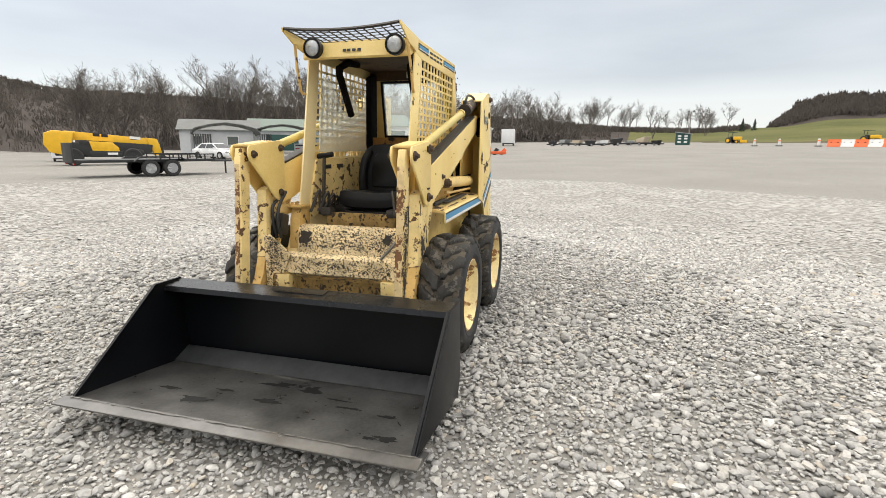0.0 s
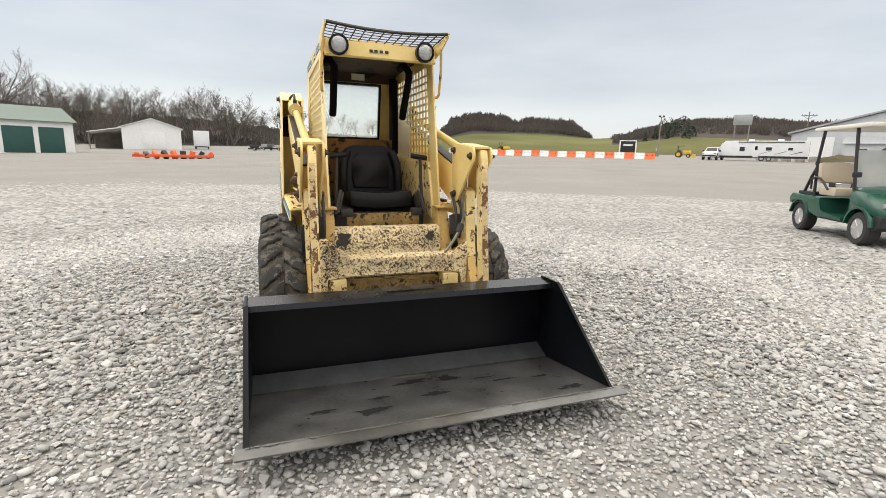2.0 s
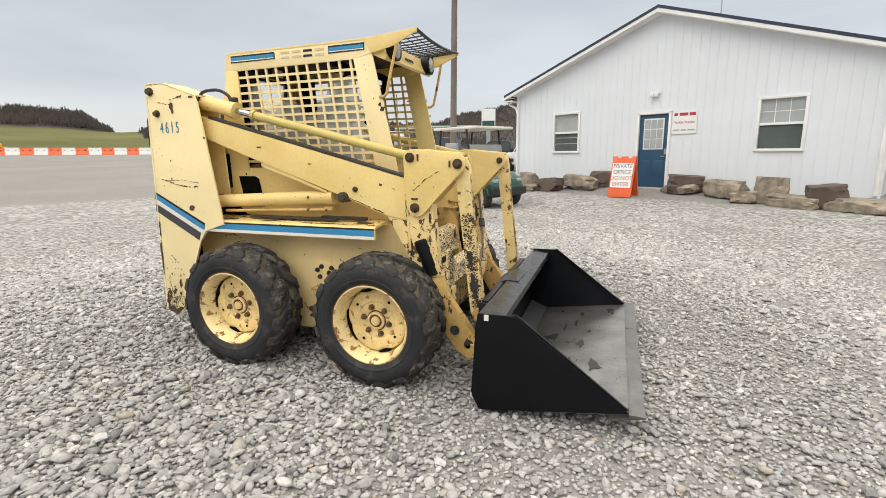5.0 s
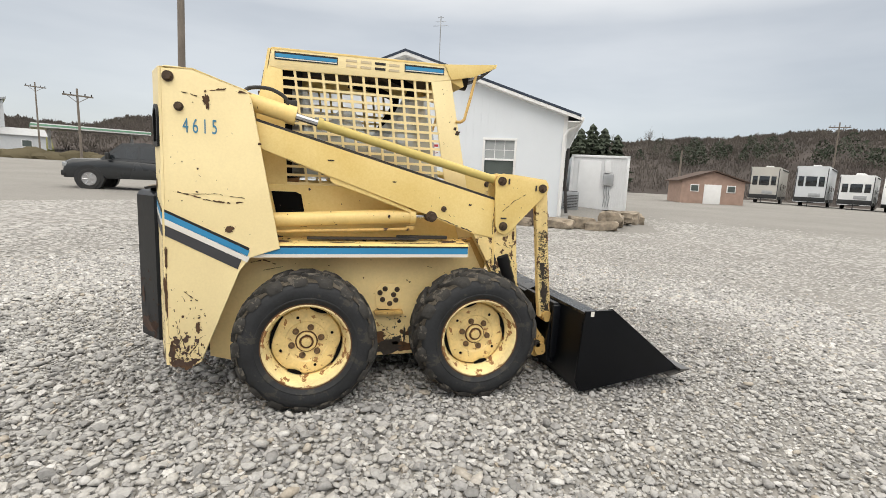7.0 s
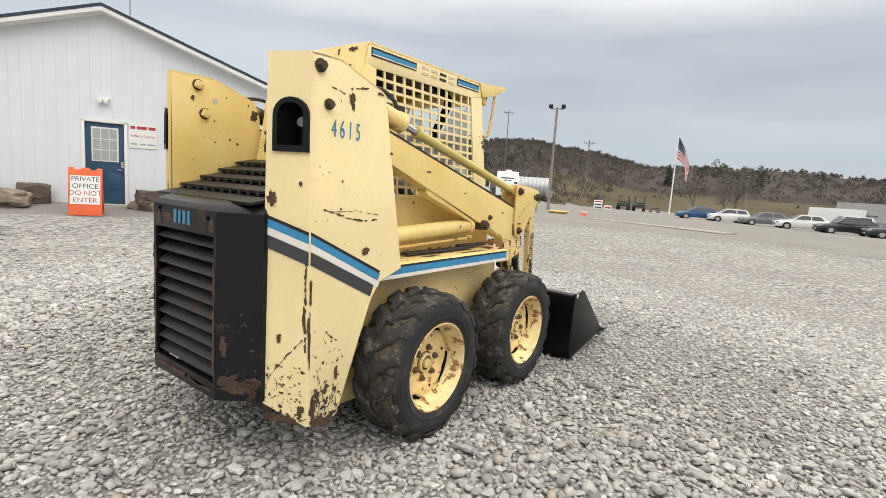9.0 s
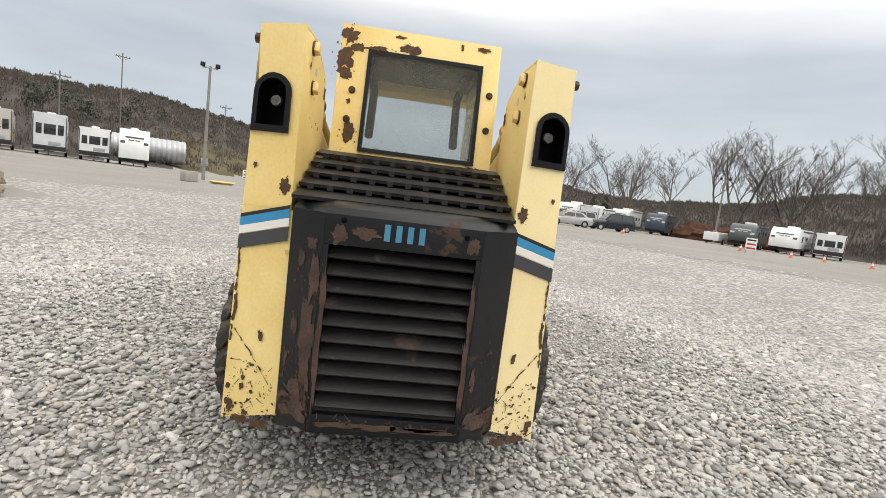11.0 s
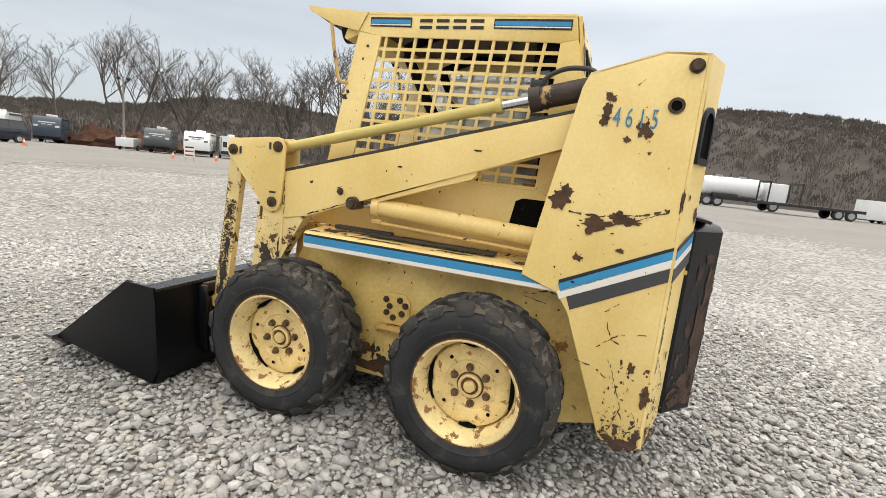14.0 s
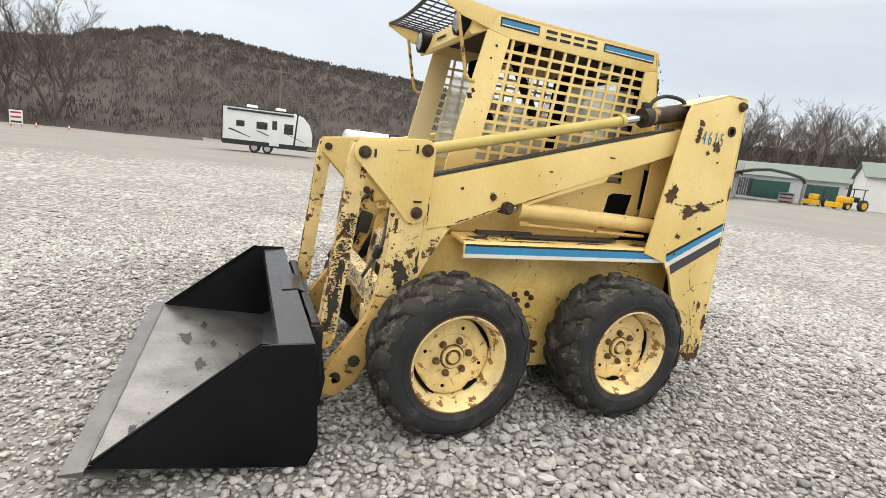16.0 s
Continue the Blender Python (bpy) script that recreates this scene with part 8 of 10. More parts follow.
# tanker lorry and flatbed by the wooded hill
t = thing("tanker_truck", "white tanker truck parked below the wooded hill", "truck")
part("tank", lathe(bmesh.new(), [(0.05, -3.0), (0.75, -2.95), (0.95, -2.7), (0.95, 2.2), (0.75, 2.45), (0.05, 2.5)], (0, 0, 1.95), 22, "x"), M["white_paint"], t, "white cylindrical tank")
part("cab", box(bmesh.new(), (3.6, 0, 1.75), (1.7, 2.2, 1.9), bevel=0.15), M["white_paint"], t)
part("windscreen", box(bmesh.new(), (4.44, 0, 2.1), (0.04, 1.9, 0.7), bevel=0.01), M["carglass"], t)
part("chassis", box(bmesh.new(), (0.4, 0, 0.85), (7.4, 1.0, 0.3)), M["cart_black"], t)
part("side_boxes", box(bmesh.new(), (-1.0, 0, 1.0), (2.2, 2.3, 0.6), bevel=0.04), M["cart_black"], t)
for x in (3.4, -1.6, -2.6):
    for s in (1, -1):
        road_wheel(0.5, 0.3, t, pose(x, s * 1.0, 0.5, 0, 0, 0 if s > 0 else 180), M["galv"], 5)
for x in (-1.5, 0.6):
    part("hatch", tube(bmesh.new(), (x, 0, 2.85), (x, 0, 3.05), 0.3, n=14), M["galv"], t)
t.matrix_basis = spot(-100.9, 56, 190, eye=(-0.9, 2.5))
fb = thing("flatbed_trailer", "black flatbed trailer with upright stakes", "trailer")
part("deck", box(bmesh.new(), (0, 0, 0.85), (8.5, 2.3, 0.25), bevel=0.02), M["cart_black"], fb)
for x in (-3.6, -1.0):
    bm = bmesh.new()
    for s in (1, -1):
        box(bm, (x, s * 1.05, 1.85), (0.10, 0.10, 1.8))
    box(bm, (x, 0, 2.7), (0.10, 2.2, 0.18))
    part("stake_frame", bm, M["cart_black"], fb)
for x in (2.2, 3.2):
    for s in (1, -1):
        road_wheel(0.45, 0.25, fb, pose(x, s * 1.0, 0.45, 0, 0, 0 if s > 0 else 180), M["galv"], 5)
fb.matrix_basis = spot(-107.0, 54, 190, eye=(-0.9, 2.5))

# car trailer and telehandler
M["bright_yellow"] = surf("bright_yellow_paint", (0.80, 0.46, 0.02), 0.4, var=0.1, bump=0.02)
tr = thing("flatbed_trailer", "black tandem-axle car trailer standing on gravel", "trailer")
part("deck", box(bmesh.new(), (-0.90, 0, 0.80), (6.4, 2.3, 0.14), bevel=0.02), M["cart_black"], tr)
for s in (1, -1):
    bm = bmesh.new()
    box(bm, (0.9, s * 1.12, 1.12), (2.8, 0.06, 0.06))
    for k in range(7):
        box(bm, (-0.46 + 0.45 * k, s * 1.12, 0.98), (0.06, 0.06, 0.32))
    part("side_rail", bm, M["cart_black"], tr)
    bm = bmesh.new()
    prism(bm, [(-1.75, 0.78), (-1.5, 0.99), (0.5, 0.99), (0.75, 0.78), (0.70, 0.75), (0.48, 0.95), (-1.48, 0.95), (-1.7, 0.75)], s * 1.12, s * 1.42)
    part("mudguard", bm, M["cart_black"], tr)
    for x in (-1.0, 0.02):
        road_wheel(0.42, 0.22, tr, pose(x, s * 1.27, 0.42, 0, 0, 0 if s > 0 else 180), M["galv"], 8)
    part("tail_lamp", box(bmesh.new(), (-4.13, s * 0.9, 0.74), (0.05, 0.3, 0.2)), M["taillight"], tr)
bm = bmesh.new()
pipe(bm, [(2.25, 0.8, 0.76), (3.7, 0, 0.72)], 0.07, 6)
pipe(bm, [(2.25, -0.8, 0.76), (3.7, 0, 0.72)], 0.07, 6)
tube(bm, (3.34, 0, 0), (3.34, 0, 0.95), 0.05, n=8)
part("drawbar", bm, M["cart_black"], tr)
part("ramp_gate", box(bmesh.new(), (-4.16, 0, 1.2), (0.08, 2.2, 0.95), bevel=0.01), M["cart_black"], tr, "black mesh ramp folded up")
tr.matrix_basis = pose(-13.83, -15.58, 0, 0, 0, 151.5) @ Matrix.Scale(0.78, 4)
th = thing("telehandler", "yellow telescopic handler with black wheels, parked on gravel", "telehandler")
part("boom", prism(bmesh.new(), [(-3.3, 1.55), (-3.2, 2.28), (-2.2, 2.45), (3.2, 1.95), (3.6, 1.55), (3.55, 0.9), (3.2, 0.9), (3.1, 1.55), (-1.5, 1.85)], -0.30, 0.30, bevel=0.03), M["bright_yellow"], th, "yellow telescopic boom")
part("counterweight", prism(bmesh.new(), [(-2.5, 0.75), (-3.2, 0.95), (-3.5, 1.5), (-3.4, 2.25), (-2.9, 2.46), (-1.7, 2.35), (-1.9, 1.5), (-2.2, 0.95)], -0.98, 0.6, bevel=0.10), M["bright_yellow"], th, "rounded yellow counterweight")
part("boom_head", prism(bmesh.new(), [(2.7, 2.03), (3.45, 1.95), (3.75, 0.72), (3.2, 0.70), (2.9, 1.5)], -0.42, 0.42, bevel=0.05), M["bright_yellow"], th, "yellow boom head")
part("body", prism(bmesh.new(), [(-2.9, 0.7), (-3.2, 1.7), (-2.4, 1.85), (-1.2, 1.4), (1.6, 1.25), (2.4, 1.1), (2.5, 0.7)], -0.95, 0.95, bevel=0.08), M["cart_black"], th, "black machine body")
part("cab", box(bmesh.new(), (-0.1, 0.55, 1.65), (1.3, 0.8, 1.2), bevel=0.08), M["carglass"], th, "dark glazed cab")
part("mid_frame", prism(bmesh.new(), [(-1.3, 0.6), (-1.5, 1.75), (3.1, 1.5), (3.0, 0.9), (1.2, 0.6)], -0.62, 0.62, bevel=0.04), M["cart_black"], th, "black frame under the boom")
bm = bmesh.new()
for s in (1, -1):
    box(bm, (3.75, s * 0.45, 0.9), (0.10, 0.12, 1.7))
    box(bm, (4.3, s * 0.45, 0.12), (1.1, 0.12, 0.06))
box(bm, (3.75, 0, 1.0), (0.10, 1.3, 0.12))
box(bm, (3.75, 0, 0.4), (0.10, 1.3, 0.12))
part("fork_carriage", bm, M["cart_black"], th, "black fork carriage")
part("engine_cover", prism(bmesh.new(), [(-0.75, 1.05), (-0.9, 1.72), (0.5, 1.66), (0.85, 1.3), (0.9, 1.0)], -1.02, -0.45, bevel=0.06), M["bright_yellow"], th, "yellow engine cover")
part("engine_base", box(bmesh.new(), (0.1, -0.74, 0.80), (2.0, 0.58, 0.42), bevel=0.04), M["cart_black"], th)
for x in (-0.4, 0.1, 1.9):
    part("boom_mark", box(bmesh.new(), (x, -0.305, 2.15 - 0.09 * x), (0.40, 0.02, 0.22), Euler((0, radians(5), 0))), M["blackdecal"], th, "dark panel on the boom")
part("logo_block", box(bmesh.new(), (2.0, -0.31, 2.0), (0.7, 0.02, 0.20), Euler((0, radians(5), 0))), M["signwhite"], th, "maker's mark as a plain pale block")
part("counter_plate", box(bmesh.new(), (0.45, -1.04, 0.84), (0.62, 0.02, 0.16)), M["signwhite"], th, "plain pale block")
for x in (-1.9, 1.7):
    for s in (1, -1):
        road_wheel(0.62, 0.42, th, pose(x, s * 1.0, 0.62, 0, 0, 0 if s > 0 else 180), M["cart_black"], 5)
th.matrix_basis = pose(-20.9, -26.9, 0, 0, 0, 141) @ Matrix.Scale(0.83, 4)

# light poles, power poles, flag
def power_pole(h, arms, label, mat="pole_wood"):
    ob = thing("power_pole", label, "pole", "power poles")
    part("shaft", tube(bmesh.new(), (0, 0, -0.2), (0.05, 0.05, h), 0.14, 0.09, n=10), M[mat], ob)
    for k in range(arms):
        part("crossarm", box(bmesh.new(), (0, 0, h - 0.7 - 0.9 * k), (0.12, 2.6, 0.14)), M["pole_wood"], ob)
    if arms:
        for y in (-1.15, -0.6, 0.6, 1.15):
            part("insulator", tube(bmesh.new(), (0, y, h - 0.63), (0, y, h - 0.42), 0.05, n=8), M["grime"], ob)
        for s in (1, -1):
            part("brace", pipe(bmesh.new(), [(0.02, s * 0.9, h - 0.75), (0.02, 0.05, h - 1.4)], 0.03, 5), M["pole_wood"], ob)
    return ob


M["pole_grey"] = surf("sun_bleached_pole", (0.27, 0.245, 0.22), 0.9, var=0.25, vscale=1.5, bump=0.2, bscale=20)


def light_pole(h, label):
    ob = thing("light_pole", label, "light pole", "yard light poles")
    part("shaft", tube(bmesh.new(), (0, 0, -0.2), (0.12, 0.0, h), 0.125, 0.085, n=12), M["pole_grey"], ob)
    bm = bmesh.new()
    box(bm, (0.1, 0, h - 0.1), (0.1, 1.0, 0.08))
    part("bracket", bm, M["galv"], ob)
    for s in (1, -1):
        bm = bmesh.new()
        box(bm, (0.2, s * 0.48, h + 0.08), (0.24, 0.32, 0.28), Euler((0, radians(25), 0)), bevel=0.03)
        part("floodlight", bm, M["cart_black"], ob, "dark floodlight head")
    part("meter_box", box(bmesh.new(), (-0.18, 0, 1.3), (0.20, 0.45, 0.55), bevel=0.02), M["galv"], ob)
    return ob


light_pole(8.0, "tall wooden yard light pole with two floodlights").matrix_basis = pose(34.0, 14.35, hgt(34.0, 14.35), 0, 0, 200)
light_pole(8.2, "distant wooden yard light pole with floodlights").matrix_basis = spot(4.7, 107, 190, eye=(-2.4, -2.0))
light_pole(6.5, "thin light pole at the edge of the lot").matrix_basis = spot(168.3, 120, 0, eye=(3.5, 0.4))
light_pole(7.5, "light pole near the orange and white barriers").matrix_basis = spot(136.8, 105, 0, eye=(3.5, -0.9))
light_pole(8.0, "wooden light pole standing at the tree line").matrix_basis = spot(-36.0, 68, 150)
for a, dd, h, n, rz, lab in ((34.3, 90, 11.6, 1, 100, "wooden power pole beside the far road"), (29.35, 118, 17.0, 1, 95, "tall wooden power pole beside the far road"), (19.95, 120, 13.2, 1, 90, "wooden power pole by the yard exit"), (46.8, 60, 5.5, 0, 0, "leaning wooden post behind the brick hut"),
                             (-92.2, 62, 9.8, 1, 10, "wooden power pole below the wooded hill"), (-97.0, 84, 8.0, 1, 10, "wooden power pole at the foot of the hill"), (114.5, 96, 11.0, 1, 30, "wooden power pole beyond the office"), (112.0, 60, 7.5, 1, 30, "wooden power pole behind the office"), (17.6, 70, 3.4, 0, 0, "short wooden post beside the road"), (123.0, 118, 9.0, 1, 40, "wooden power pole near the grey building")):
    power_pole(h, n, lab).matrix_basis = spot(a, dd, a + 12 if n else rz)
flag = thing("flagpole", "white flagpole with a hanging striped flag", "flagpole")
part("pole", tube(bmesh.new(), (0, 0, 0), (0.25, 0.0, 9.3), 0.09, 0.05, n=10), M["trim"], flag)
M["flag_red"] = surf("flag_red_cloth", (0.42, 0.02, 0.035), 0.8, var=0.15, bump=0)
M["flag_white"] = surf("flag_white_cloth", (0.75, 0.73, 0.72), 0.8, var=0.08, bump=0)
M["flag_blue"] = surf("flag_blue_cloth", (0.02, 0.03, 0.10), 0.8, var=0.15, bump=0)
def cloth(u, v):
    """A point of the drooping flag: u along the fly, v down the hoist."""
    droop = 3.6 * u ** 1.15
    return (0.24 + 0.14 * math.sin(9 * u + 2 * v), -(0.06 + 2.0 * u * (1 - 0.25 * u) + 0.22 * v * math.sin(5 * u)), 9.1 - 2.5 * v * (1 - 0.30 * u) - droop)
for k in range(13):
    bm = bmesh.new()
    u0 = 0.42 if k < 7 else 0.0
    n = 10
    rows = [[bm.verts.new(cloth(u0 + (1 - u0) * i / n, v)) for v in (k / 13, (k + 1) / 13)] for i in range(n + 1)]
    for a, b in zip(rows, rows[1:]):
        bm.faces.new((a[0], b[0], b[1], a[1]))
    part("flag_stripe", bm, M["flag_red"] if k % 2 == 0 else M["flag_white"], flag, smooth=60)
bm = bmesh.new()
rows = [[bm.verts.new(cloth(0.42 * i / 6, v * 7 / 13)) for v in (0, 0.5, 1)] for i in range(7)]
for a, b in zip(rows, rows[1:]):
    for j in range(2):
        bm.faces.new((a[j], b[j], b[j + 1], a[j + 1]))
part("flag_canton", bm, M["flag_blue"], flag, smooth=60)
bm = bmesh.new()
for i in range(5):
    for j in range(4):
        c = Vector(cloth(0.05 + 0.08 * i, (0.06 + 0.13 * j)))
        for s in (1, -1):
            box(bm, c + Vector((s * 0.012, 0, 0)), (0.01, 0.07, 0.07))
tagged(part("stars", bm, M["flag_white"], flag, "white stars"), kind="stuff")
flag.matrix_basis = spot(11.85, 96, 8, eye=(-1.94, -2.49)) @ Matrix.Scale(1.5, 4)

# ---------------------------------------------------------------- buildings round the yard
M["green_roof"] = surf("faded_green_metal_roof", (0.115, 0.16, 0.13), 0.5, var=0.1, bump=0.03)
M["green_door"] = surf("dark_green_door", (0.02, 0.075, 0.065), 0.5, var=0.1, bump=0.03)
M["brick_pink"] = surf("pinkish_brick_wall", (0.36, 0.25, 0.20), 0.9, var=0.15, vscale=3, bump=0.2, bscale=18)
M["brown_roof"] = surf("brown_shingle_roof", (0.085, 0.055, 0.042), 0.9, var=0.2, bump=0.1)
M["grey_siding"] = surf("pale_grey_siding", (0.52, 0.54, 0.56), 0.6, var=0.06, bump=0.03)


def shed(length, depth, eave, rise, wall, roof, label, doors=(), windows=(), door_mat="trim", gable_doors=()):
    """A gabled shed: ridge along x, front towards -y, centred on the origin."""
    ob = thing("shed", label, "building", "sheds round the yard")
    h, dd = length / 2, depth / 2
    bm = bmesh.new()
    prism(bm, [(-dd, -0.3), (dd, -0.3), (dd, eave), (0, eave + rise), (-dd, eave)], -h, h, axis="x")
    part("wall_shell", bm, M[wall], ob, smooth=20)
    for s in (1, -1):
        bm = bmesh.new()
        prism(bm, [(0, eave + rise + 0.04), (s * (dd + 0.35), eave - 0.35 * rise / dd + 0.04), (s * (dd + 0.35), eave - 0.35 * rise / dd + 0.12), (0, eave + rise + 0.13)], -h - 0.3, h + 0.3, axis="x")
        part("roof_slope", bm, M[roof], ob)
    for x, w, ht in doors:
        part("door", box(bmesh.new(), (x, -dd - 0.02, ht / 2), (w, 0.06, ht), bevel=0.01), M[door_mat], ob)
    for x, z, w, ht in windows:
        wnd = part("window", box(bmesh.new(), (x, -dd - 0.02, z), (w + 0.16, 0.05, ht + 0.16), bevel=0.01), M["trim"], ob)
        part("pane", box(bmesh.new(), (x, -dd - 0.05, z), (w, 0.02, ht)), M["winglass"], wnd)
    for y, w, ht in gable_doors:
        part("gable_door", box(bmesh.new(), (-h - 0.02, y, ht / 2), (0.06, w, ht), bevel=0.01), M[door_mat], ob)
    return ob


def place(ob, x, y, rz, up=0.0):
    ob.matrix_basis = pose(x, y, hgt(x, y) + up, 0, 0, rz)
    return ob


M["grey_roof"] = surf("weathered_grey_roof", (0.15, 0.155, 0.15), 0.7, var=0.2, vscale=1.0, bump=0.05)
M["dull_metal"] = surf("dull_carport_sheet", (0.17, 0.18, 0.18), 0.6, metal=0.3, var=0.2, vscale=1.5, bump=0.03)
# white garage with two green doors; its front runs from A to B
A, B = Vector((-56.4, -27.2)), Vector((-61.2, -20.6))
mid = (A + B) / 2
out = Vector((0.808, 0.588))
g = shed(8.4, 7.0, 3.3, 1.5, "trim", "green_roof", "white garage with green roof and two green doors", doors=((-0.6, 2.5, 2.65), (2.2, 2.2, 2.65)), door_mat="green_door")
place(g, mid.x - out.x * 3.5, mid.y - out.y * 3.5, math.degrees(math.atan2((B - A).y, (B - A).x)))
g2 = shed(10.0, 8.0, 3.2, 1.35, "trim", "trim", "low white gabled garage at the woods' edge", gable_doors=((-0.2, 3.0, 2.6),))
place(g2, *polar(-169.4, 95, (3.5, -0.9)), 190.6)
bm = bmesh.new()
prism(bm, [(3.9, 3.15), (8.4, 2.35), (8.4, 2.25), (3.9, 3.02)], -5.2, 4, axis="x")
part("lean_to_roof", bm, M["trim"], g2)
part("lean_to_wall", box(bmesh.new(), (3.9, 6.1, 1.1), (0.12, 4.2, 2.6)), M["pole_wood"], g2)
for x in (-5.0, 3.6):
    part("lean_to_post", tube(bmesh.new(), (x, 8.1, -0.3), (x, 8.1, 2.3), 0.08, n=8), M["pole_wood"], g2)
g3 = shed(13.0, 7.0, 2.9, 1.7, "grey_siding", "green_roof", "long low grey building with a green roof", doors=((4.0, 3.4, 2.3), (-1.5, 4.5, 2.3)), windows=((-5.2, 1.5, 0.9, 1.0),), door_mat="green_door")
place(g3, *polar(-149.0, 81, (3.5, 0.4)), 118)
g4 = shed(9.0, 6.0, 2.9, 1.2, "grey_siding", "grey_roof", "grey house with dark windows behind the carports", windows=((-2.6, 1.6, 0.8, 1.0), (1.4, 1.6, 1.2, 1.0)))
place(g4, *polar(-141.2, 70, (3.3, 1.0)), 126)


def carport(label):
    ob = thing("carport", label, "carport", "metal carports")
    bm = bmesh.new()
    arc = [(3.4, 2.3), (3.3, 2.6), (2.9, 2.9), (1.6, 3.25), (0, 3.45), (-1.6, 3.25), (-2.9, 2.9), (-3.3, 2.6), (-3.4, 2.3)]
    inner = [(y * 0.985, z - 0.06) for y, z in arc[::-1]]
    prism(bm, arc + inner, -3.5, 3.5, axis="x")
    part("roof_shell", bm, M["dull_metal"], ob, "curved metal roof")
    for s in (1, -1):
        for x in (-3.4, -1.1, 1.1, 3.4):
            part("post", tube(bmesh.new(), (x, s * 3.38, -0.1), (x, s * 3.38, 2.4), 0.05, n=8), M["galv"], ob)
    for k in range(8):
        part("side_sheet", box(bmesh.new(), (-3.4, -2.6 + 0.25 * k - 0.7, 1.35), (0.03, 0.18, 2.1)), M["dull_metal"], ob)
    return ob


cp = carport("curved galvanised carport in front of a grey house")
cp.matrix_basis = spot(-141.4, 60, 40, eye=(3.3, 1.3))
copy_thing(cp, spot(-147.6, 66, 34, eye=(3.4, 0.8)))
hut = shed(4.8, 5.0, 1.95, 0.80, "brick_pink", "brown_roof", "small pinkish brick hut with brown roof", gable_doors=((0.0, 1.35, 1.65),))
for y in (-1.45, 1.45):
    wnd = part("window", box(bmesh.new(), (-2.42, y, 1.32), (0.05, 0.70, 0.62), bevel=0.01), M["trim"], hut)
    part("pane", box(bmesh.new(), (-2.455, y, 1.32), (0.02, 0.56, 0.48)), M["winglass"], wnd)
place(hut, *polar(46.6, 50, (0.15, -3.27)), 62)
slant = thing("metal_building", "grey building with a single-pitch roof beyond campers", "building")
bm = bmesh.new()
prism(bm, [(-7.0, -1.0), (7.5, -1.0), (7.5, 8.6), (-7.0, 4.6)], -6, 6)
part("wall_shell", bm, M["grey_siding"], slant)
bm = bmesh.new()
prism(bm, [(-7.6, 4.55), (7.9, 8.8), (7.9, 9.1), (-7.6, 4.9)], -6.5, 6.5)
part("roof", bm, M["galv"], slant)
for x, w, ht in ((-2.5, 4.0, 4.0), (4.2, 1.2, 2.4)):
    part("door", box(bmesh.new(), (x, -6.03, ht / 2), (w, 0.08, ht)), M["trim"], slant)
slant.matrix_basis = spot(121.6, 120, 28, eye=(3.5, -0.9))
canopy = thing("fuel_canopy", "white fuel-station canopy with green trim, far off", "canopy")
M["pale_green"] = surf("faded_green_fascia", (0.20, 0.40, 0.27), 0.5, var=0.1, bump=0)
part("roof", box(bmesh.new(), (0, 0, 3.1), (14, 7, 0.55)), M["trim"], canopy)
part("trim_band", box(bmesh.new(), (0, 0, 3.12), (14.1, 7.1, 0.22)), M["pale_green"], canopy)
for x in (-5, 5):
    part("column", box(bmesh.new(), (x, 0, 1.4), (0.4, 0.4, 2.9)), M["trim"], canopy)
canopy.matrix_basis = spot(109.6, 122, 25, eye=(-0.5, -3.2)) @ Matrix.Scale(1.35, 4)
price = thing("price_sign", "tall white and green roadside price sign", "sign")
part("panel", box(bmesh.new(), (0, 0, 4.6), (1.7, 0.3, 2.6)), M["trim"], price)
part("price_panel", box(bmesh.new(), (0, -0.17, 3.9), (1.5, 0.04, 1.1)), M["green_door"], price)
part("post", box(bmesh.new(), (0, 0, 1.7), (0.5, 0.25, 3.4)), M["galv"], price)
price.matrix_basis = spot(101.8, 62, 10, eye=(-1.1, -3.0))
store = shed(11, 8, 2.9, 1.2, "grey_siding", "galv", "pale store building beyond the pickup truck", windows=((-3, 1.6, 1.2, 1.0), (3, 1.6, 1.2, 1.0)))
place(store, *polar(116.0, 112, (-0.5, -3.2)), 28)
house = shed(8, 6, 2.6, 1.6, "grey_siding", "grey_roof", "small pale grey house beyond the parked cars", windows=((-2, 1.5, 0.8, 1), (2, 1.5, 0.8, 1)))
place(house, *polar(-9.6, 86, (-2, 1.9)), -100)
house.matrix_basis = house.matrix_basis @ Matrix.Scale(0.55, 4)
house2 = shed(8, 6, 2.6, 1.6, "grey_siding", "grey_roof", "small grey house beyond the parked cars", windows=((-2, 1.5, 0.8, 1), (2, 1.5, 0.8, 1)))
place(house2, *polar(-4.9, 100, (-2.4, -2)), -95)
culvert = thing("culvert_pipe", "large corrugated steel pipe lying beside campers", "pipe")
bm = bmesh.new()
prof = []
for k in range(29):
    prof.append((1.15 + (0.06 if k % 2 else 0.0), -2.0 + 0.15 * k))
lathe(bm, prof, (0, 0, 1.15), 24, "x")
part("shell", bm, M["galv"], culvert, smooth=25)
culvert.matrix_basis = spot(27.4, 100, 118, eye=(-2.1, -2.3)) @ Matrix.Diagonal((2.6, 1.75, 1.75, 1))

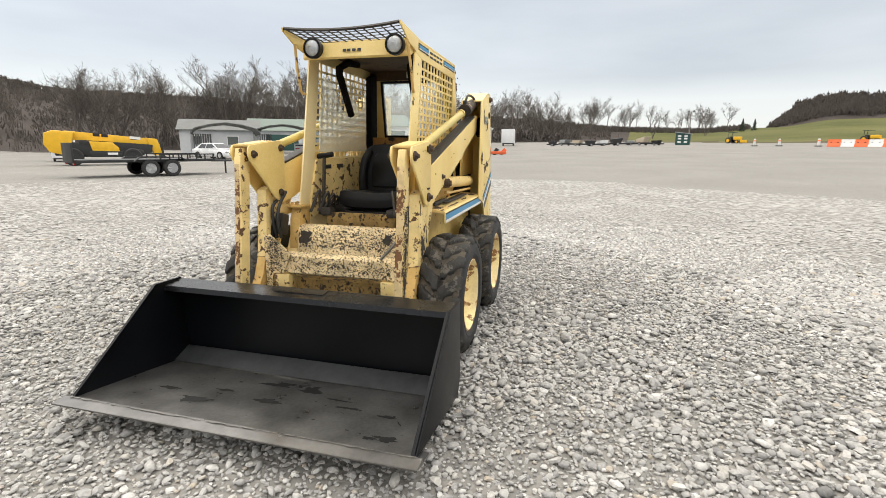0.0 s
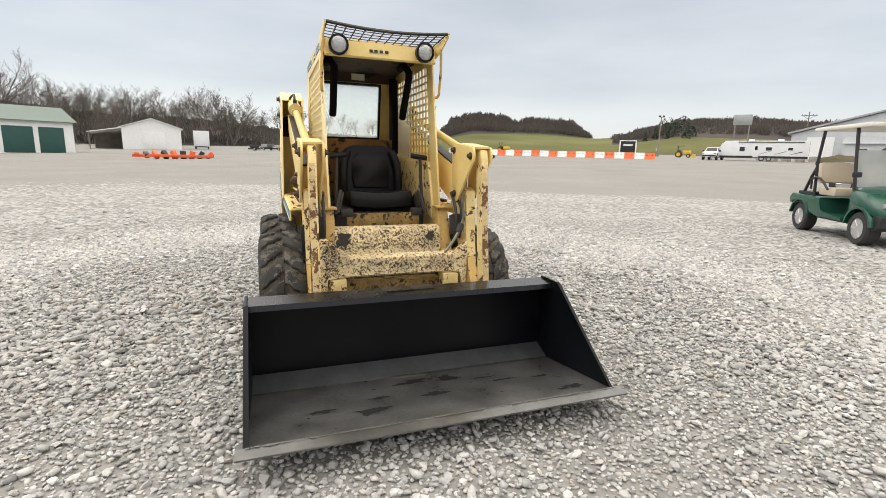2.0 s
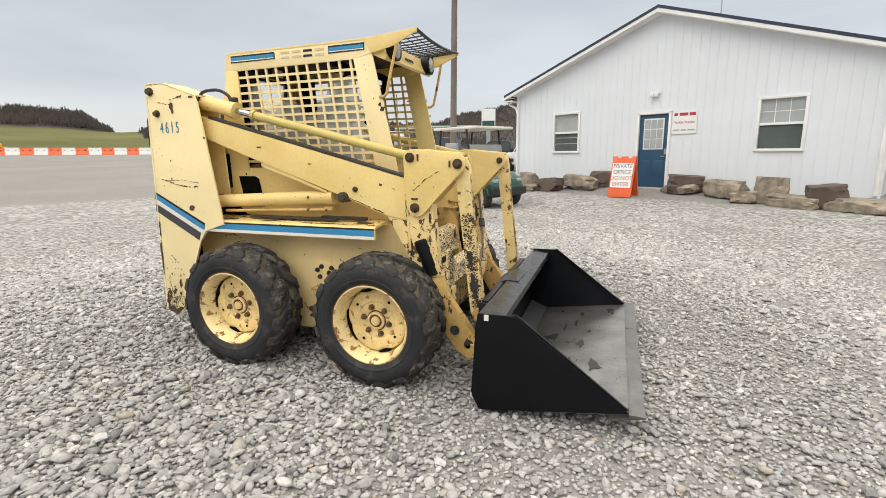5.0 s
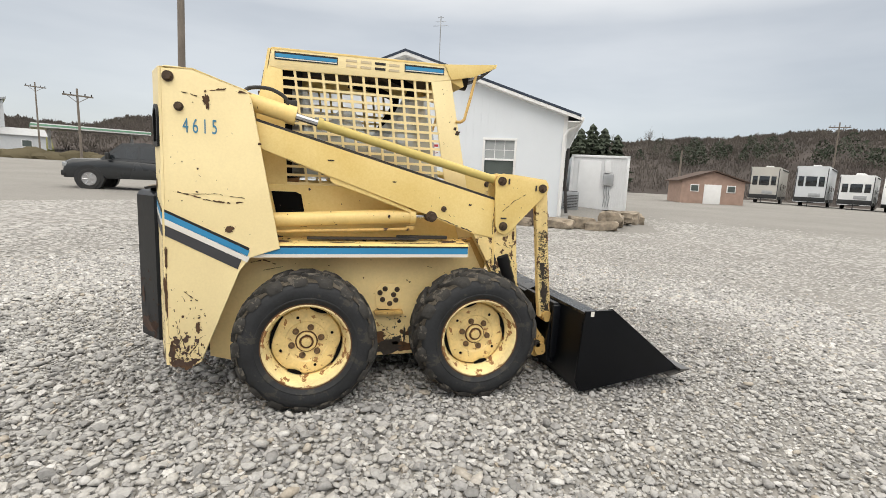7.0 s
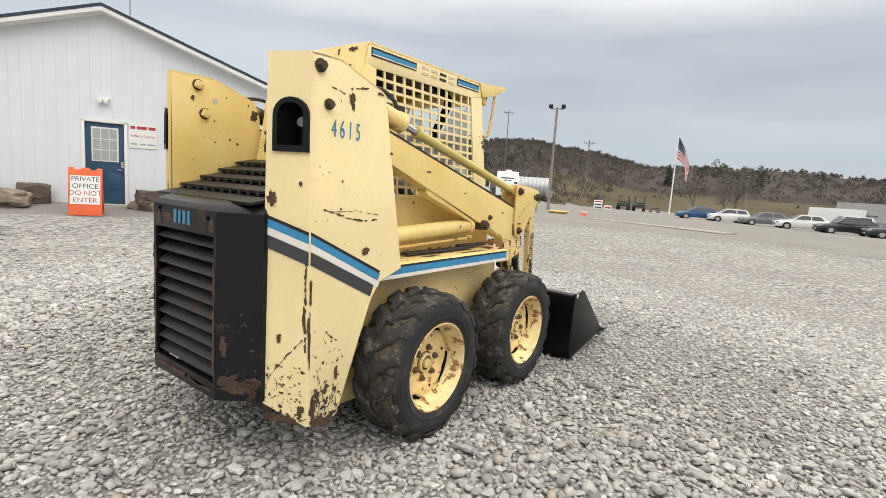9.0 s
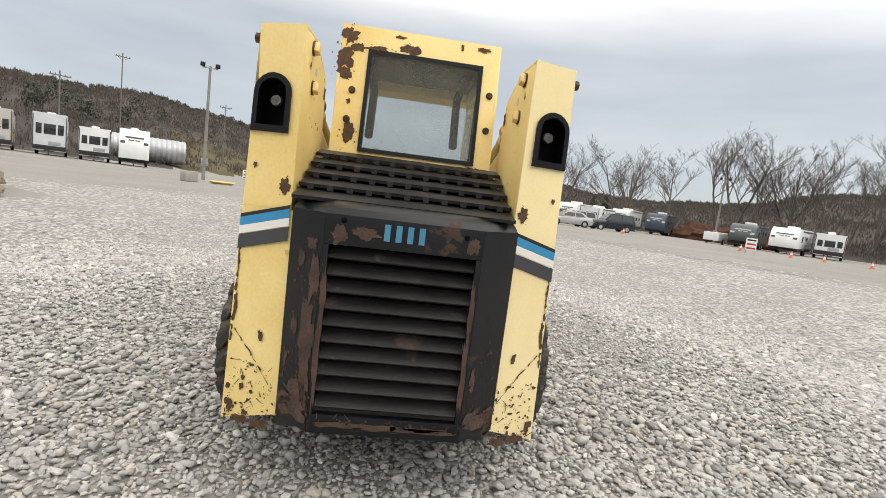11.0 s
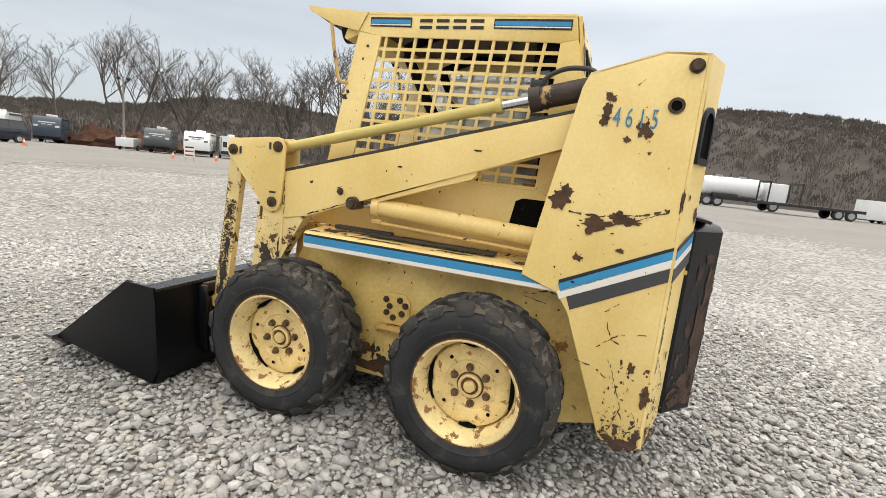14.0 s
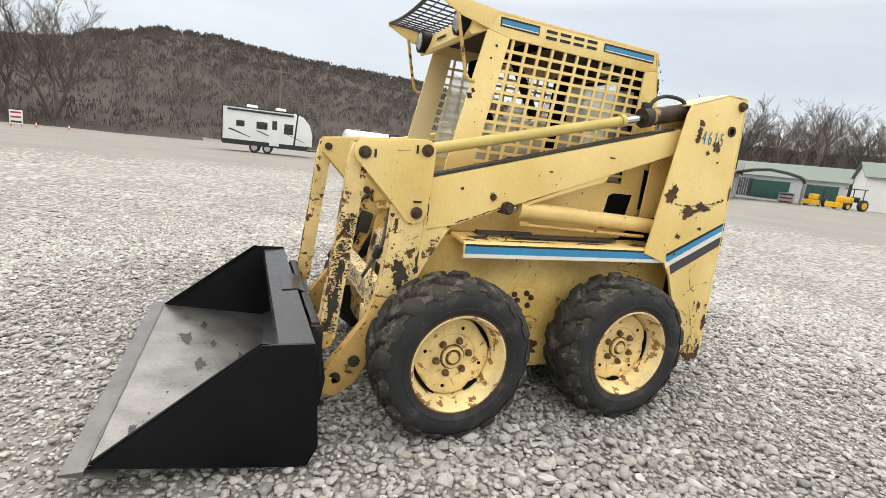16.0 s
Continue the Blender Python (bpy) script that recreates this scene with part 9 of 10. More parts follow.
# ---------------------------------------------------------------- barriers, signs, cones and small machines
M["barrier_orange"] = surf("orange_barrier_plastic", (0.85, 0.16, 0.05), 0.5, var=0.1, bump=0)
def barrier(mat, label):
    ob = thing("traffic_barrier", label, "barrier", "orange and white traffic barriers")
    part("shell", prism(bmesh.new(), [(-0.30, 0), (0.30, 0), (0.28, 0.22), (0.12, 0.42), (0.10, 0.92), (-0.10, 0.92), (-0.12, 0.42), (-0.28, 0.22)], -0.74, 0.74, axis="x", bevel=0.02), M[mat], ob)
    bm = bmesh.new()
    for x in (-0.35, 0.35):
        box(bm, (x, 0, 0.55), (0.16, 0.25, 0.10))
    part("fork_slots", bm, M["cart_black"] if mat == "barrier_orange" else M["galv"], ob)
    return ob


bw, bo = barrier("trim", "white plastic traffic barrier in a long row"), barrier("barrier_orange", "orange plastic traffic barrier in a long row")
nb = 19
P0, P1 = Vector(polar(156.6, 82, (3.5, 0.4))), Vector(polar(137.0, 78, (3.5, -0.9)))
step = (P1 - P0) / nb
ang = math.degrees(math.atan2(step.y, step.x))
for k in range(nb):
    p = P0 + step * (k + 0.5)
    m = pose(p.x, p.y, hgt(p.x, p.y), 0, 0, ang)
    if k < 2:
        (bo, bw)[k].matrix_basis = m
    else:
        copy_thing((bo, bw)[k % 2], m)


def cone():
    ob = thing("traffic_cone", "small orange traffic cone on gravel", "cone", "traffic cones")
    part("body", lathe(bmesh.new(), [(0.01, 0.70), (0.035, 0.70), (0.14, 0.03), (0.01, 0.03)], n=16, axis="z"), M["barrier_orange"], ob)
    part("band", lathe(bmesh.new(), [(0.068, 0.52), (0.105, 0.30), (0.100, 0.30), (0.064, 0.52)], n=16, axis="z", closed=True), M["trim"], ob)
    part("base", box(bmesh.new(), (0, 0, 0.02), (0.36, 0.36, 0.04), bevel=0.01), M["barrier_orange"], ob)
    return ob


cn = cone()
cn.matrix_basis = pose(28.6, 12.9, 0) @ Matrix.Scale(0.6, 4)
for x, y in ((28.4, 9.4), (28.2, 9.1)):
    copy_thing(cn, pose(x, y, 0)).matrix_basis = pose(x, y, 0) @ Matrix.Scale(0.6, 4)
for a, dd in ((-39.6, 40), (-43.9, 42), (-46.5, 43), (-50, 44), (-54, 45), (-60, 52), (-64, 56), (-68.8, 60), (-70.6, 62), (-73, 62), (-27.5, 42)):
    copy_thing(cn, Matrix.Identity(4)).matrix_basis = spot(a, dd) @ Matrix.Scale(0.75, 4)


def panel_sign(w, h, label, lines, red=False, stand=0.25):
    ob = thing("notice_board", label, "sign", "notices round the yard")
    part("panel", box(bmesh.new(), (0, 0, stand + h / 2), (w, 0.05, h), bevel=0.005), M["signwhite"], ob)
    for s in (1, -1):
        part("leg", box(bmesh.new(), (s * w * 0.4, 0.03, (stand + h) / 2), (0.05, 0.05, stand + h)), M["orange"] if red else M["galv"], ob)
    for k, (tx, mt) in enumerate(lines):
        if tx:
            words("sign_text", tx, h * 0.8 / max(2, len(lines)), M[mt], ob, pose(0, -0.03, stand + h * (1 - (k + 0.5) / len(lines)), 90, 0, 0), tx, squeeze=0.85)
        else:
            part("print_bar", box(bmesh.new(), (0, -0.028, stand + h * (1 - (k + 0.5) / len(lines))), (w * 0.8, 0.004, h * 0.4 / len(lines))), M[mt], ob)
    return ob


panel_sign(1.3, 1.25, "white notice board standing before the carports", (("PAY", "ink"), ("HERE", "ink"))).matrix_basis = pose(-36.1, -27.6, 0, 0, 0, 126) @ Matrix.Scale(0.82, 4)
panel_sign(1.5, 1.25, "white notice board with unreadable print", (("", "ink"), ("", "inkred"), ("", "inkred"))).matrix_basis = pose(-54.9, -33.8, 0, 0, 0, 122)
panel_sign(0.62, 0.78, "white notice board near the campers", (("", "ink"), ("", "inkred"), ("", "inkred"))).matrix_basis = spot(-38.4, 37, 231, eye=(-2.9, 0.4))
panel_sign(0.9, 1.2, "red and white notice board at the tree line", (("", "inkred"), ("", "inkred"), ("", "ink")), red=True).matrix_basis = spot(-70.2, 58, 200, eye=(0.3, 2.6))
panel_sign(1.3, 1.35, "large white notice board at the yard exit", (("", "inkred"), ("", "ink"), ("", "ink"))).matrix_basis = spot(19.4, 64, -70, eye=(-1.8, -2.5)) @ Matrix.Scale(0.8, 4)
panel_sign(1.3, 0.75, "low white notice board with a red arrow bar", (("", "inkred"),)).matrix_basis = spot(18.3, 64, -72, eye=(-1.8, -2.5)) @ Matrix.Scale(0.7, 4)

# concrete slab and block by the light pole, hoses
bm = bmesh.new()
prism(bm, [(24.8, 7.8), (25.4, 7.1), (23.4, 0.2), (22.2, 0.6)], -0.20, 0.03, axis="z")
solid("slab", bm, M["concrete"], "pale concrete strip set in the gravel", "slab", kind="structure")
bm = bmesh.new()
box(bm, (26.7, 12.3, 0.30), (0.85, 0.5, 0.60), Euler((0, 0, radians(-25))), bevel=0.04)
solid("concrete_block", bm, M["concrete"], "pale concrete block beside the light pole", "block")
bm = bmesh.new()
for k in range(4):
    lathe(bm, [(0.50 + 0.05 * k, 0.04), (0.54 + 0.05 * k, 0.08), (0.58 + 0.05 * k, 0.04), (0.54 + 0.05 * k, 0.0)], (28.0, 10.9, 0.03 * k), 20, "z", closed=True)
solid("hose_coil", bm, M["rod_yellow"], "coiled yellow hose lying on gravel", "hose")


def utv(label):
    ob = thing("utility_vehicle", label, "utility vehicle", "black utility vehicles")
    part("body", prism(bmesh.new(), [(-1.4, 0.5), (-1.4, 0.95), (-0.5, 0.95), (-0.3, 0.6), (0.5, 0.6), (0.7, 1.0), (1.35, 0.85), (1.4, 0.5)], -0.68, 0.68, bevel=0.05), M["cart_black"], ob)
    part("seat", box(bmesh.new(), (-0.25, 0, 0.9), (0.5, 1.1, 0.4), bevel=0.06), M["vinyl"], ob)
    for s in (1, -1):
        part("roll_bar", pipe(bmesh.new(), [(0.75, s * 0.62, 0.95), (0.35, s * 0.6, 1.85), (-0.6, s * 0.6, 1.85), (-0.7, s * 0.62, 0.9)], 0.03, 6), M["cart_black"], ob)
        for x in (0.95, -0.95):
            road_wheel(0.32, 0.25, ob, pose(x, s * 0.62, 0.32, 0, 0, 0 if s > 0 else 180), M["galv"], 5)
    part("roof", box(bmesh.new(), (-0.12, 0, 1.88), (1.1, 1.25, 0.05), bevel=0.02), M["cart_black"], ob)
    return ob


u1 = utv("black side-by-side utility vehicle near the flagpole")
u1.matrix_basis = spot(16.5, 100, 190, eye=(-1.94, -2.49)) @ Matrix.Scale(1.45, 4)
copy_thing(u1, Matrix.Identity(4)).matrix_basis = spot(14.9, 100, 190, eye=(-1.94, -2.49)) @ Matrix.Scale(1.45, 4)
bike = thing("motorcycle", "small dirt motorcycle parked near the flagpole", "motorcycle")
for x in (-0.65, 0.65):
    road_wheel(0.32, 0.10, bike, pose(x, 0, 0.32), M["galv"], 8)
part("frame", pipe(bmesh.new(), [(-0.65, 0, 0.32), (-0.1, 0, 0.5), (0.35, 0, 0.85), (0.65, 0, 0.32)], 0.05, 6), M["cart_black"], bike)
part("seat", box(bmesh.new(), (-0.25, 0, 0.85), (0.8, 0.2, 0.14), bevel=0.04), M["vinyl"], bike)
part("tank", box(bmesh.new(), (0.2, 0, 0.82), (0.4, 0.22, 0.22), bevel=0.06), M["flag_red"], bike)
part("handlebar", pipe(bmesh.new(), [(0.42, -0.35, 1.08), (0.42, 0, 1.0), (0.42, 0.35, 1.08)], 0.02, 6), M["galv"], bike)
bike.matrix_basis = spot(13.3, 98, 100, eye=(-1.94, -2.49))


def tractor(label):
    ob = thing("small_tractor", label, "tractor", "small yellow tractors")
    part("hood", box(bmesh.new(), (0.7, 0, 0.95), (1.4, 0.7, 0.6), bevel=0.12), M["bright_yellow"], ob)
    part("seat", box(bmesh.new(), (-0.5, 0, 1.05), (0.5, 0.6, 0.5), bevel=0.08), M["cart_black"], ob)
    part("canopy", box(bmesh.new(), (-0.4, 0, 2.05), (1.3, 1.2, 0.08), bevel=0.02), M["green_door"], ob)
    for s in (1, -1):
        part("canopy_post", tube(bmesh.new(), (-0.8, s * 0.5, 0.9), (-0.8, s * 0.5, 2.05), 0.04, n=6), M["cart_black"], ob)
        road_wheel(0.55, 0.35, ob, pose(-0.6, s * 0.75, 0.55, 0, 0, 0 if s > 0 else 180), M["bright_yellow"], 5)
        road_wheel(0.33, 0.22, ob, pose(1.0, s * 0.6, 0.33, 0, 0, 0 if s > 0 else 180), M["bright_yellow"], 5)
    part("loader_bucket", box(bmesh.new(), (1.9, 0, 0.4), (0.4, 1.5, 0.5), bevel=0.04), M["bright_yellow"], ob)
    return ob


tc = tractor("small yellow tractor with a green canopy")
tc.matrix_basis = spot(-154.6, 62, -10, eye=(3.5, 0.4))
copy_thing(tc, spot(-151.9, 66, 20, eye=(3.5, 0.4)))
copy_thing(tc, spot(134.4, 100, 40, eye=(3.5, -0.9)))
copy_thing(tc, spot(164.2, 110, 40, eye=(3.5, 0.4)))
copy_thing(tc, spot(153.9, 112, 40, eye=(3.5, 0.4)))
oi = thing("farm_implement", "low orange farm implement lying on gravel", "machine")
part("beam", box(bmesh.new(), (0, 0, 0.35), (8.5, 0.8, 0.35), bevel=0.05), M["orange"], oi)
for k in range(9):
    part("tine_unit", box(bmesh.new(), (-3.8 + 0.95 * k, 0.1, 0.45), (0.5, 1.0, 0.5), Euler((0.3 * k, 0, 0.2 * k)), bevel=0.06), M["cart_black"] if k % 2 else M["orange"], oi)
oi.matrix_basis = spot(-171.3, 48, 100, eye=(3.5, -0.9)) @ Matrix.Scale(0.72, 4)
rng = random.Random(31)
for k in range(9):
    a = 182.5 - 1.35 * k
    j = thing("machinery", "low dark farm machine stored at the yard edge", "machine", "stored machinery")
    col = ("cart_black", "galv", "beige", "cart_black", "white_paint")[k % 5]
    part("frame", box(bmesh.new(), (0, 0, 0.45), (3.0 + rng.random(), 1.6, 0.35), bevel=0.05), M["cart_black"], j)
    part("hopper", prism(bmesh.new(), [(-0.9, 0.6), (0.8, 0.6), (1.2, 1.2 + 0.7 * rng.random()), (-1.2, 1.3)], -0.8, 0.8, bevel=0.05), M[col], j)
    for s in (1, -1):
        road_wheel(0.35, 0.2, j, pose(0, s * 0.9, 0.35, 0, 0, 0 if s > 0 else 180), M["galv"], 5)
    j.matrix_basis = spot(a, 86 + 8 * rng.random(), 20 + 90 * rng.random(), eye=(3.3, 1.3)) @ Matrix.Scale(0.62 + 0.25 * rng.random(), 4)
kiosk = thing("kiosk", "dark green open-fronted kiosk at the yard edge", "kiosk")
part("wall_shell", prism(bmesh.new(), [(-1.6, 0), (1.6, 0), (1.6, 2.6), (-1.6, 3.0)], -1.2, 1.2), M["green_door"], kiosk)
part("roof", prism(bmesh.new(), [(-1.9, 3.02), (1.9, 2.55), (1.9, 2.70), (-1.9, 3.17)], -1.5, 1.5), M["galv"], kiosk)
for x in (-0.7, 0.7):
    for z in (0.7, 1.5, 2.1):
        part("panel", box(bmesh.new(), (x, -1.22, z), (0.75, 0.04, 0.4)), M["signwhite"], kiosk)
kiosk.matrix_basis = spot(169.2, 95, 75, eye=(3.3, 1.3)) @ Matrix.Scale(0.7, 4)
for a, dd in ((162.3, 84), (160.3, 84), (157.3, 83)):
    b = thing("channel_post", "white striped channel post on gravel", "post", "channel posts")
    part("post", box(bmesh.new(), (0, 0, 0.55), (0.25, 0.25, 0.95), bevel=0.04), M["trim"], b)
    part("base", box(bmesh.new(), (0, 0, 0.06), (0.7, 0.7, 0.12), bevel=0.03), M["cart_black"], b)
    part("band", box(bmesh.new(), (0, 0, 0.75), (0.27, 0.27, 0.15)), M["barrier_orange"], b)
    b.matrix_basis = spot(a, dd, 0, eye=(3.5, 0.4))
board = thing("message_board", "portable message board with dark screen and white frame", "sign")
part("screen", box(bmesh.new(), (0, 0, 1.75), (2.5, 0.25, 1.9), bevel=0.03), M["cart_black"], board, "dark message screen")
for s in (1, -1):
    part("frame_side", prism(bmesh.new(), [(-0.5, 0.55), (0.5, 0.55), (0.25, 2.9), (-0.3, 2.9)], s * 1.26, s * 1.46, axis="x", bevel=0.02), M["trim"], board)
part("frame_top", box(bmesh.new(), (0, 0, 2.82), (2.5, 0.5, 0.16), bevel=0.02), M["trim"], board)
part("text_bar", box(bmesh.new(), (0, -0.14, 2.05), (1.6, 0.02, 0.28)), M["signwhite"], board, "unreadable pale line of writing")
part("drawbar", box(bmesh.new(), (0, 0, 0.50), (2.7, 1.0, 0.12)), M["galv"], board)
for s in (1, -1):
    road_wheel(0.32, 0.2, board, pose(s * 1.2, 0, 0.32, 0, 0, 90 if s > 0 else -90), M["galv"], 5)
board.matrix_basis = spot(139.8, 96, 49.8, eye=(3.5, -0.9))
for k in range(9):
    a = 127.5 - 1.05 * k
    bm = bmesh.new()
    box(bm, (0, 0, 0.4), (1.5, 0.6, 0.8), bevel=0.05)
    ob = solid("concrete_block", bm, M["concrete"], "pale concrete block in a row by the campers", "block", "concrete blocks")
    ob.matrix_basis = spot(a, 92, 30 + a, eye=(3.5, -0.9))
copy_thing(made[("white", "sedan")], pose(-35.8, -31.1, 0, 0, 0, 79))

bm = bmesh.new()
for k in range(7):
    x, yy = polar(-33.0 - 1.1 * k, 74 + 1.5 * math.sin(2 * k))
    blob(bm, (x, yy, 0.1 + hgt(x, yy)), (3.2, 3.0, 1.7 + 0.5 * math.sin(k * 1.7)), 20 + k, sub=3, rough=0.5)
soil = surf("red_brown_soil", (0.085, 0.045, 0.032), 0.95, var=0.4, vscale=1.2, bump=0.4, bscale=6, spec=0.05)
solid("earth_bank", bm, soil, "heaped bank of bare red-brown soil below trees", "earth bank")
bm = bmesh.new()
for k in range(13):
    x, yy = polar(107.5 + 1.0 * k, 74 + 1.2 * math.sin(2 * k))
    blob(bm, (x, yy, hgt(x, yy) - 0.1), (2.6, 2.2, 1.15 + 0.2 * math.sin(k * 1.7)), 60 + k, sub=3, rough=0.3)
solid("grass_bank", bm, M["drygrass"], "low bank of dry tan grass below the store", "bank")
pk = pickup("white_truck", (0.72, 0.73, 0.74), "white pickup truck parked before the long camper")
pk.matrix_basis = spot(131.9, 86, 300, eye=(3.56, -0.17))
bill = thing("billboard", "grey roadside billboard on two posts before the wooded hill", "sign")
part("panel", box(bmesh.new(), (0, 0, 6.3), (4.2, 0.3, 2.6), bevel=0.03), M["galv"], bill, "plain grey back of the board")
for x in (-1.6, 1.6):
    part("post", box(bmesh.new(), (x, 0, 2.4), (0.3, 0.3, 5.6)), M["pole_grey"], bill)
bill.matrix_basis = spot(129.6, 150, 40, eye=(3.56, -0.17))

# ---------------------------------------------------------------- chips, scratches and rust on the loader
LAYER = itertools.count()


def lift(at, cx, cz):
    """Lay a patch a hair above its panel, each one at its own height."""
    k = 0.0001 * (next(LAYER) % 12)
    p = Vector(at(cx, cz))
    n = (Vector(at(cx + 0.01, cz)) - p).cross(Vector(at(cx, cz + 0.01)) - p).normalized()
    out = n.z if abs(n.z) > 0.8 else n.dot(p - Vector((0.0, 0.0, 1.0)))
    return n * (k if out > 0 else -k)


def splat(bm, at, cx, cz, rx, rz, seed, n=22):
    """A ragged patch of bare metal round (cx, cz); at(x, z) lays it on its panel."""
    rng = random.Random(seed)
    up = lift(at, cx, cz)
    off = Vector((seed * 1.37, seed * 0.71, 0))
    ring = []
    for k in range(n):
        a = 2 * math.pi * k / n
        f = 1 + 0.7 * noise.noise(Vector((1.4 * math.cos(a), 1.4 * math.sin(a), 0)) + off) + 0.32 * noise.noise(Vector((4 * math.cos(a), 4 * math.sin(a), 3)) + off) + rng.uniform(-0.07, 0.07)
        f = max(0.15, f)
        ring.append(bm.verts.new(Vector(at(cx + rx * f * math.cos(a), cz + rz * f * math.sin(a))) + up))
    c = bm.verts.new(Vector(at(cx, cz)) + up)
    for k in range(n):
        bm.faces.new((ring[k], ring[(k + 1) % n], c))


def scratch(bm, at, pts, w, seed):
    """A broken scratch through the paint along pts."""
    rng = random.Random(seed)
    up = lift(at, *pts[0])
    for (x0, z0), (x1, z1) in zip(pts, pts[1:]):
        ln = math.hypot(x1 - x0, z1 - z0)
        n = max(2, int(ln / 0.012))
        px, pz = -(z1 - z0) / ln, (x1 - x0) / ln
        prev = None
        for k in range(n + 1):
            t = k / n
            ww = w * rng.uniform(0.15, 1.3)
            jx, jz = rng.uniform(-0.002, 0.002), rng.uniform(-0.002, 0.002)
            a = bm.verts.new(up + Vector(at(x0 + (x1 - x0) * t + px * ww + jx, z0 + (z1 - z0) * t + pz * ww + jz)))
            b = bm.verts.new(up + Vector(at(x0 + (x1 - x0) * t - px * ww + jx, z0 + (z1 - z0) * t - pz * ww + jz)))
            if prev and rng.random() > 0.16:
                bm.faces.new((prev[0], a, b, prev[1]))
            prev = (a, b)


M["chip"] = surf("bare_rusted_chip", (0.088, 0.047, 0.024), 0.9, var=0.45, vscale=30, bump=0.3, bscale=140)
M["bare"] = surf("scuffed_bare_metal", (0.045, 0.036, 0.028), 0.75, var=0.4, vscale=40, bump=0.2, bscale=150)
M["chip_dark"] = surf("dark_scratch", (0.05, 0.032, 0.022), 0.9, var=0.4, vscale=30, bump=0.1)


def wear(name, mat, at, patches=(), lines=(), dots=None, label=""):
    bm = bmesh.new()
    for i, (x, z, rx, rz) in enumerate(patches):
        splat(bm, at, x, z, rx, rz, i + len(patches) * 3, 40 if max(rx, rz) > 0.02 else 22)
        if max(rx, rz) > 0.014:
            rng = random.Random(i)
            for k in range(5):
                a, f = rng.uniform(0, 6.28), rng.uniform(1.0, 1.7)
                r = rng.uniform(0.04, 0.14)
                splat(bm, at, x + rx * f * math.cos(a), z + rz * f * math.sin(a), rx * r, rz * r, k + i, 8)
    for i, (pts, w) in enumerate(lines):
        scratch(bm, at, pts, w, i + 5)
    if dots:
        rng = random.Random(dots[0])
        _, count, x0, x1, z0, z1, smin, smax = dots
        for k in range(count):
            x, z = rng.uniform(x0, x1), z0 + (z1 - z0) * rng.random() ** 1.6
            r = rng.uniform(smin, smax) * (1 if rng.random() < 0.8 else 2)
            r *= 0.72
            if rng.random() < 0.45:
                a, ln = rng.gauss(1.57, 0.7), r * rng.uniform(2.0, 6.0)
                scratch(bm, at, [(x, z), (x + ln * math.cos(a), z + ln * math.sin(a))], r * 0.30, k)
            else:
                splat(bm, at, x, z, r * rng.uniform(0.5, 1.5), r * rng.uniform(0.6, 1.7), k, 9)
    tagged(part(name, bm, M[mat], loader, label, smooth=0, recalc=False), kind="stuff")


left, right = (lambda x, z: (x, 0.5622 + flare(z), z)), (lambda x, z: (x, -0.5622 - flare(z), z))
wear("rust_wear", "chip", left, [(-0.835, 1.50, 0.016, 0.030), (-0.842, 1.545, 0.020, 0.016), (-0.83, 1.465, 0.018, 0.020), (-0.712, 1.165, 0.036, 0.034), (-0.735, 1.195, 0.022, 0.022), (-0.865, 1.085, 0.050, 0.026), (-0.845, 1.065, 0.026, 0.018), (-0.965, 1.108, 0.045, 0.016), (-0.93, 1.12, 0.03, 0.02),
                                      (-0.955, 0.998, 0.016, 0.009), (-0.81, 0.948, 0.018, 0.015), (-0.918, 1.40, 0.012, 0.011), (-1.0, 1.36, 0.006, 0.006), (-0.97, 1.44, 0.024, 0.03), (-0.985, 1.425, 0.018, 0.02), (-1.065, 0.56, 0.012, 0.02), (-1.135, 1.20, 0.006, 0.05), (-1.13, 0.46, 0.02, 0.04), (-1.112, 0.262, 0.018, 0.024), (-1.06, 0.245, 0.028, 0.018)],
     [([(-0.74, 1.12), (-0.86, 1.115), (-1.0, 1.135), (-1.10, 1.165)], 0.004), ([(-0.96, 1.10), (-1.10, 1.16)], 0.002), ([(-0.94, 0.76), (-0.975, 0.66), (-1.01, 0.645)], 0.0028), ([(-0.94, 0.76), (-0.985, 0.80)], 0.002), ([(-0.93, 0.62), (-1.0, 0.68), (-1.10, 0.70)], 0.002), ([(-0.86, 0.55), (-0.93, 0.54), (-1.0, 0.49)], 0.0025), ([(-0.99, 0.56), (-1.05, 0.40), (-1.02, 0.30)], 0.002)],
     (3, 90, -1.13, -0.98, 0.25, 0.62, 0.002, 0.006), "rust patches and scratches")
wear("foot_rust", "rust_brown", left, [(-1.10, 0.262, 0.03, 0.014), (-1.05, 0.258, 0.035, 0.012), (-1.02, 0.27, 0.02, 0.012), (-1.12, 0.30, 0.012, 0.03)], (), (5, 60, -1.13, -0.99, 0.262, 0.36, 0.003, 0.008), "brown rust along the foot")
wear("foot_rust", "rust_brown", right, [(-1.10, 0.264, 0.03, 0.016), (-1.05, 0.258, 0.035, 0.012), (-1.02, 0.27, 0.02, 0.012), (-1.12, 0.31, 0.012, 0.04)], (), (7, 90, -1.13, -0.99, 0.262, 0.42, 0.003, 0.009), "brown rust along the foot")
wear("paint_wear", "chip_dark", left, (), (), (9, 26, -1.12, -0.72, 0.85, 1.66, 0.002, 0.005))
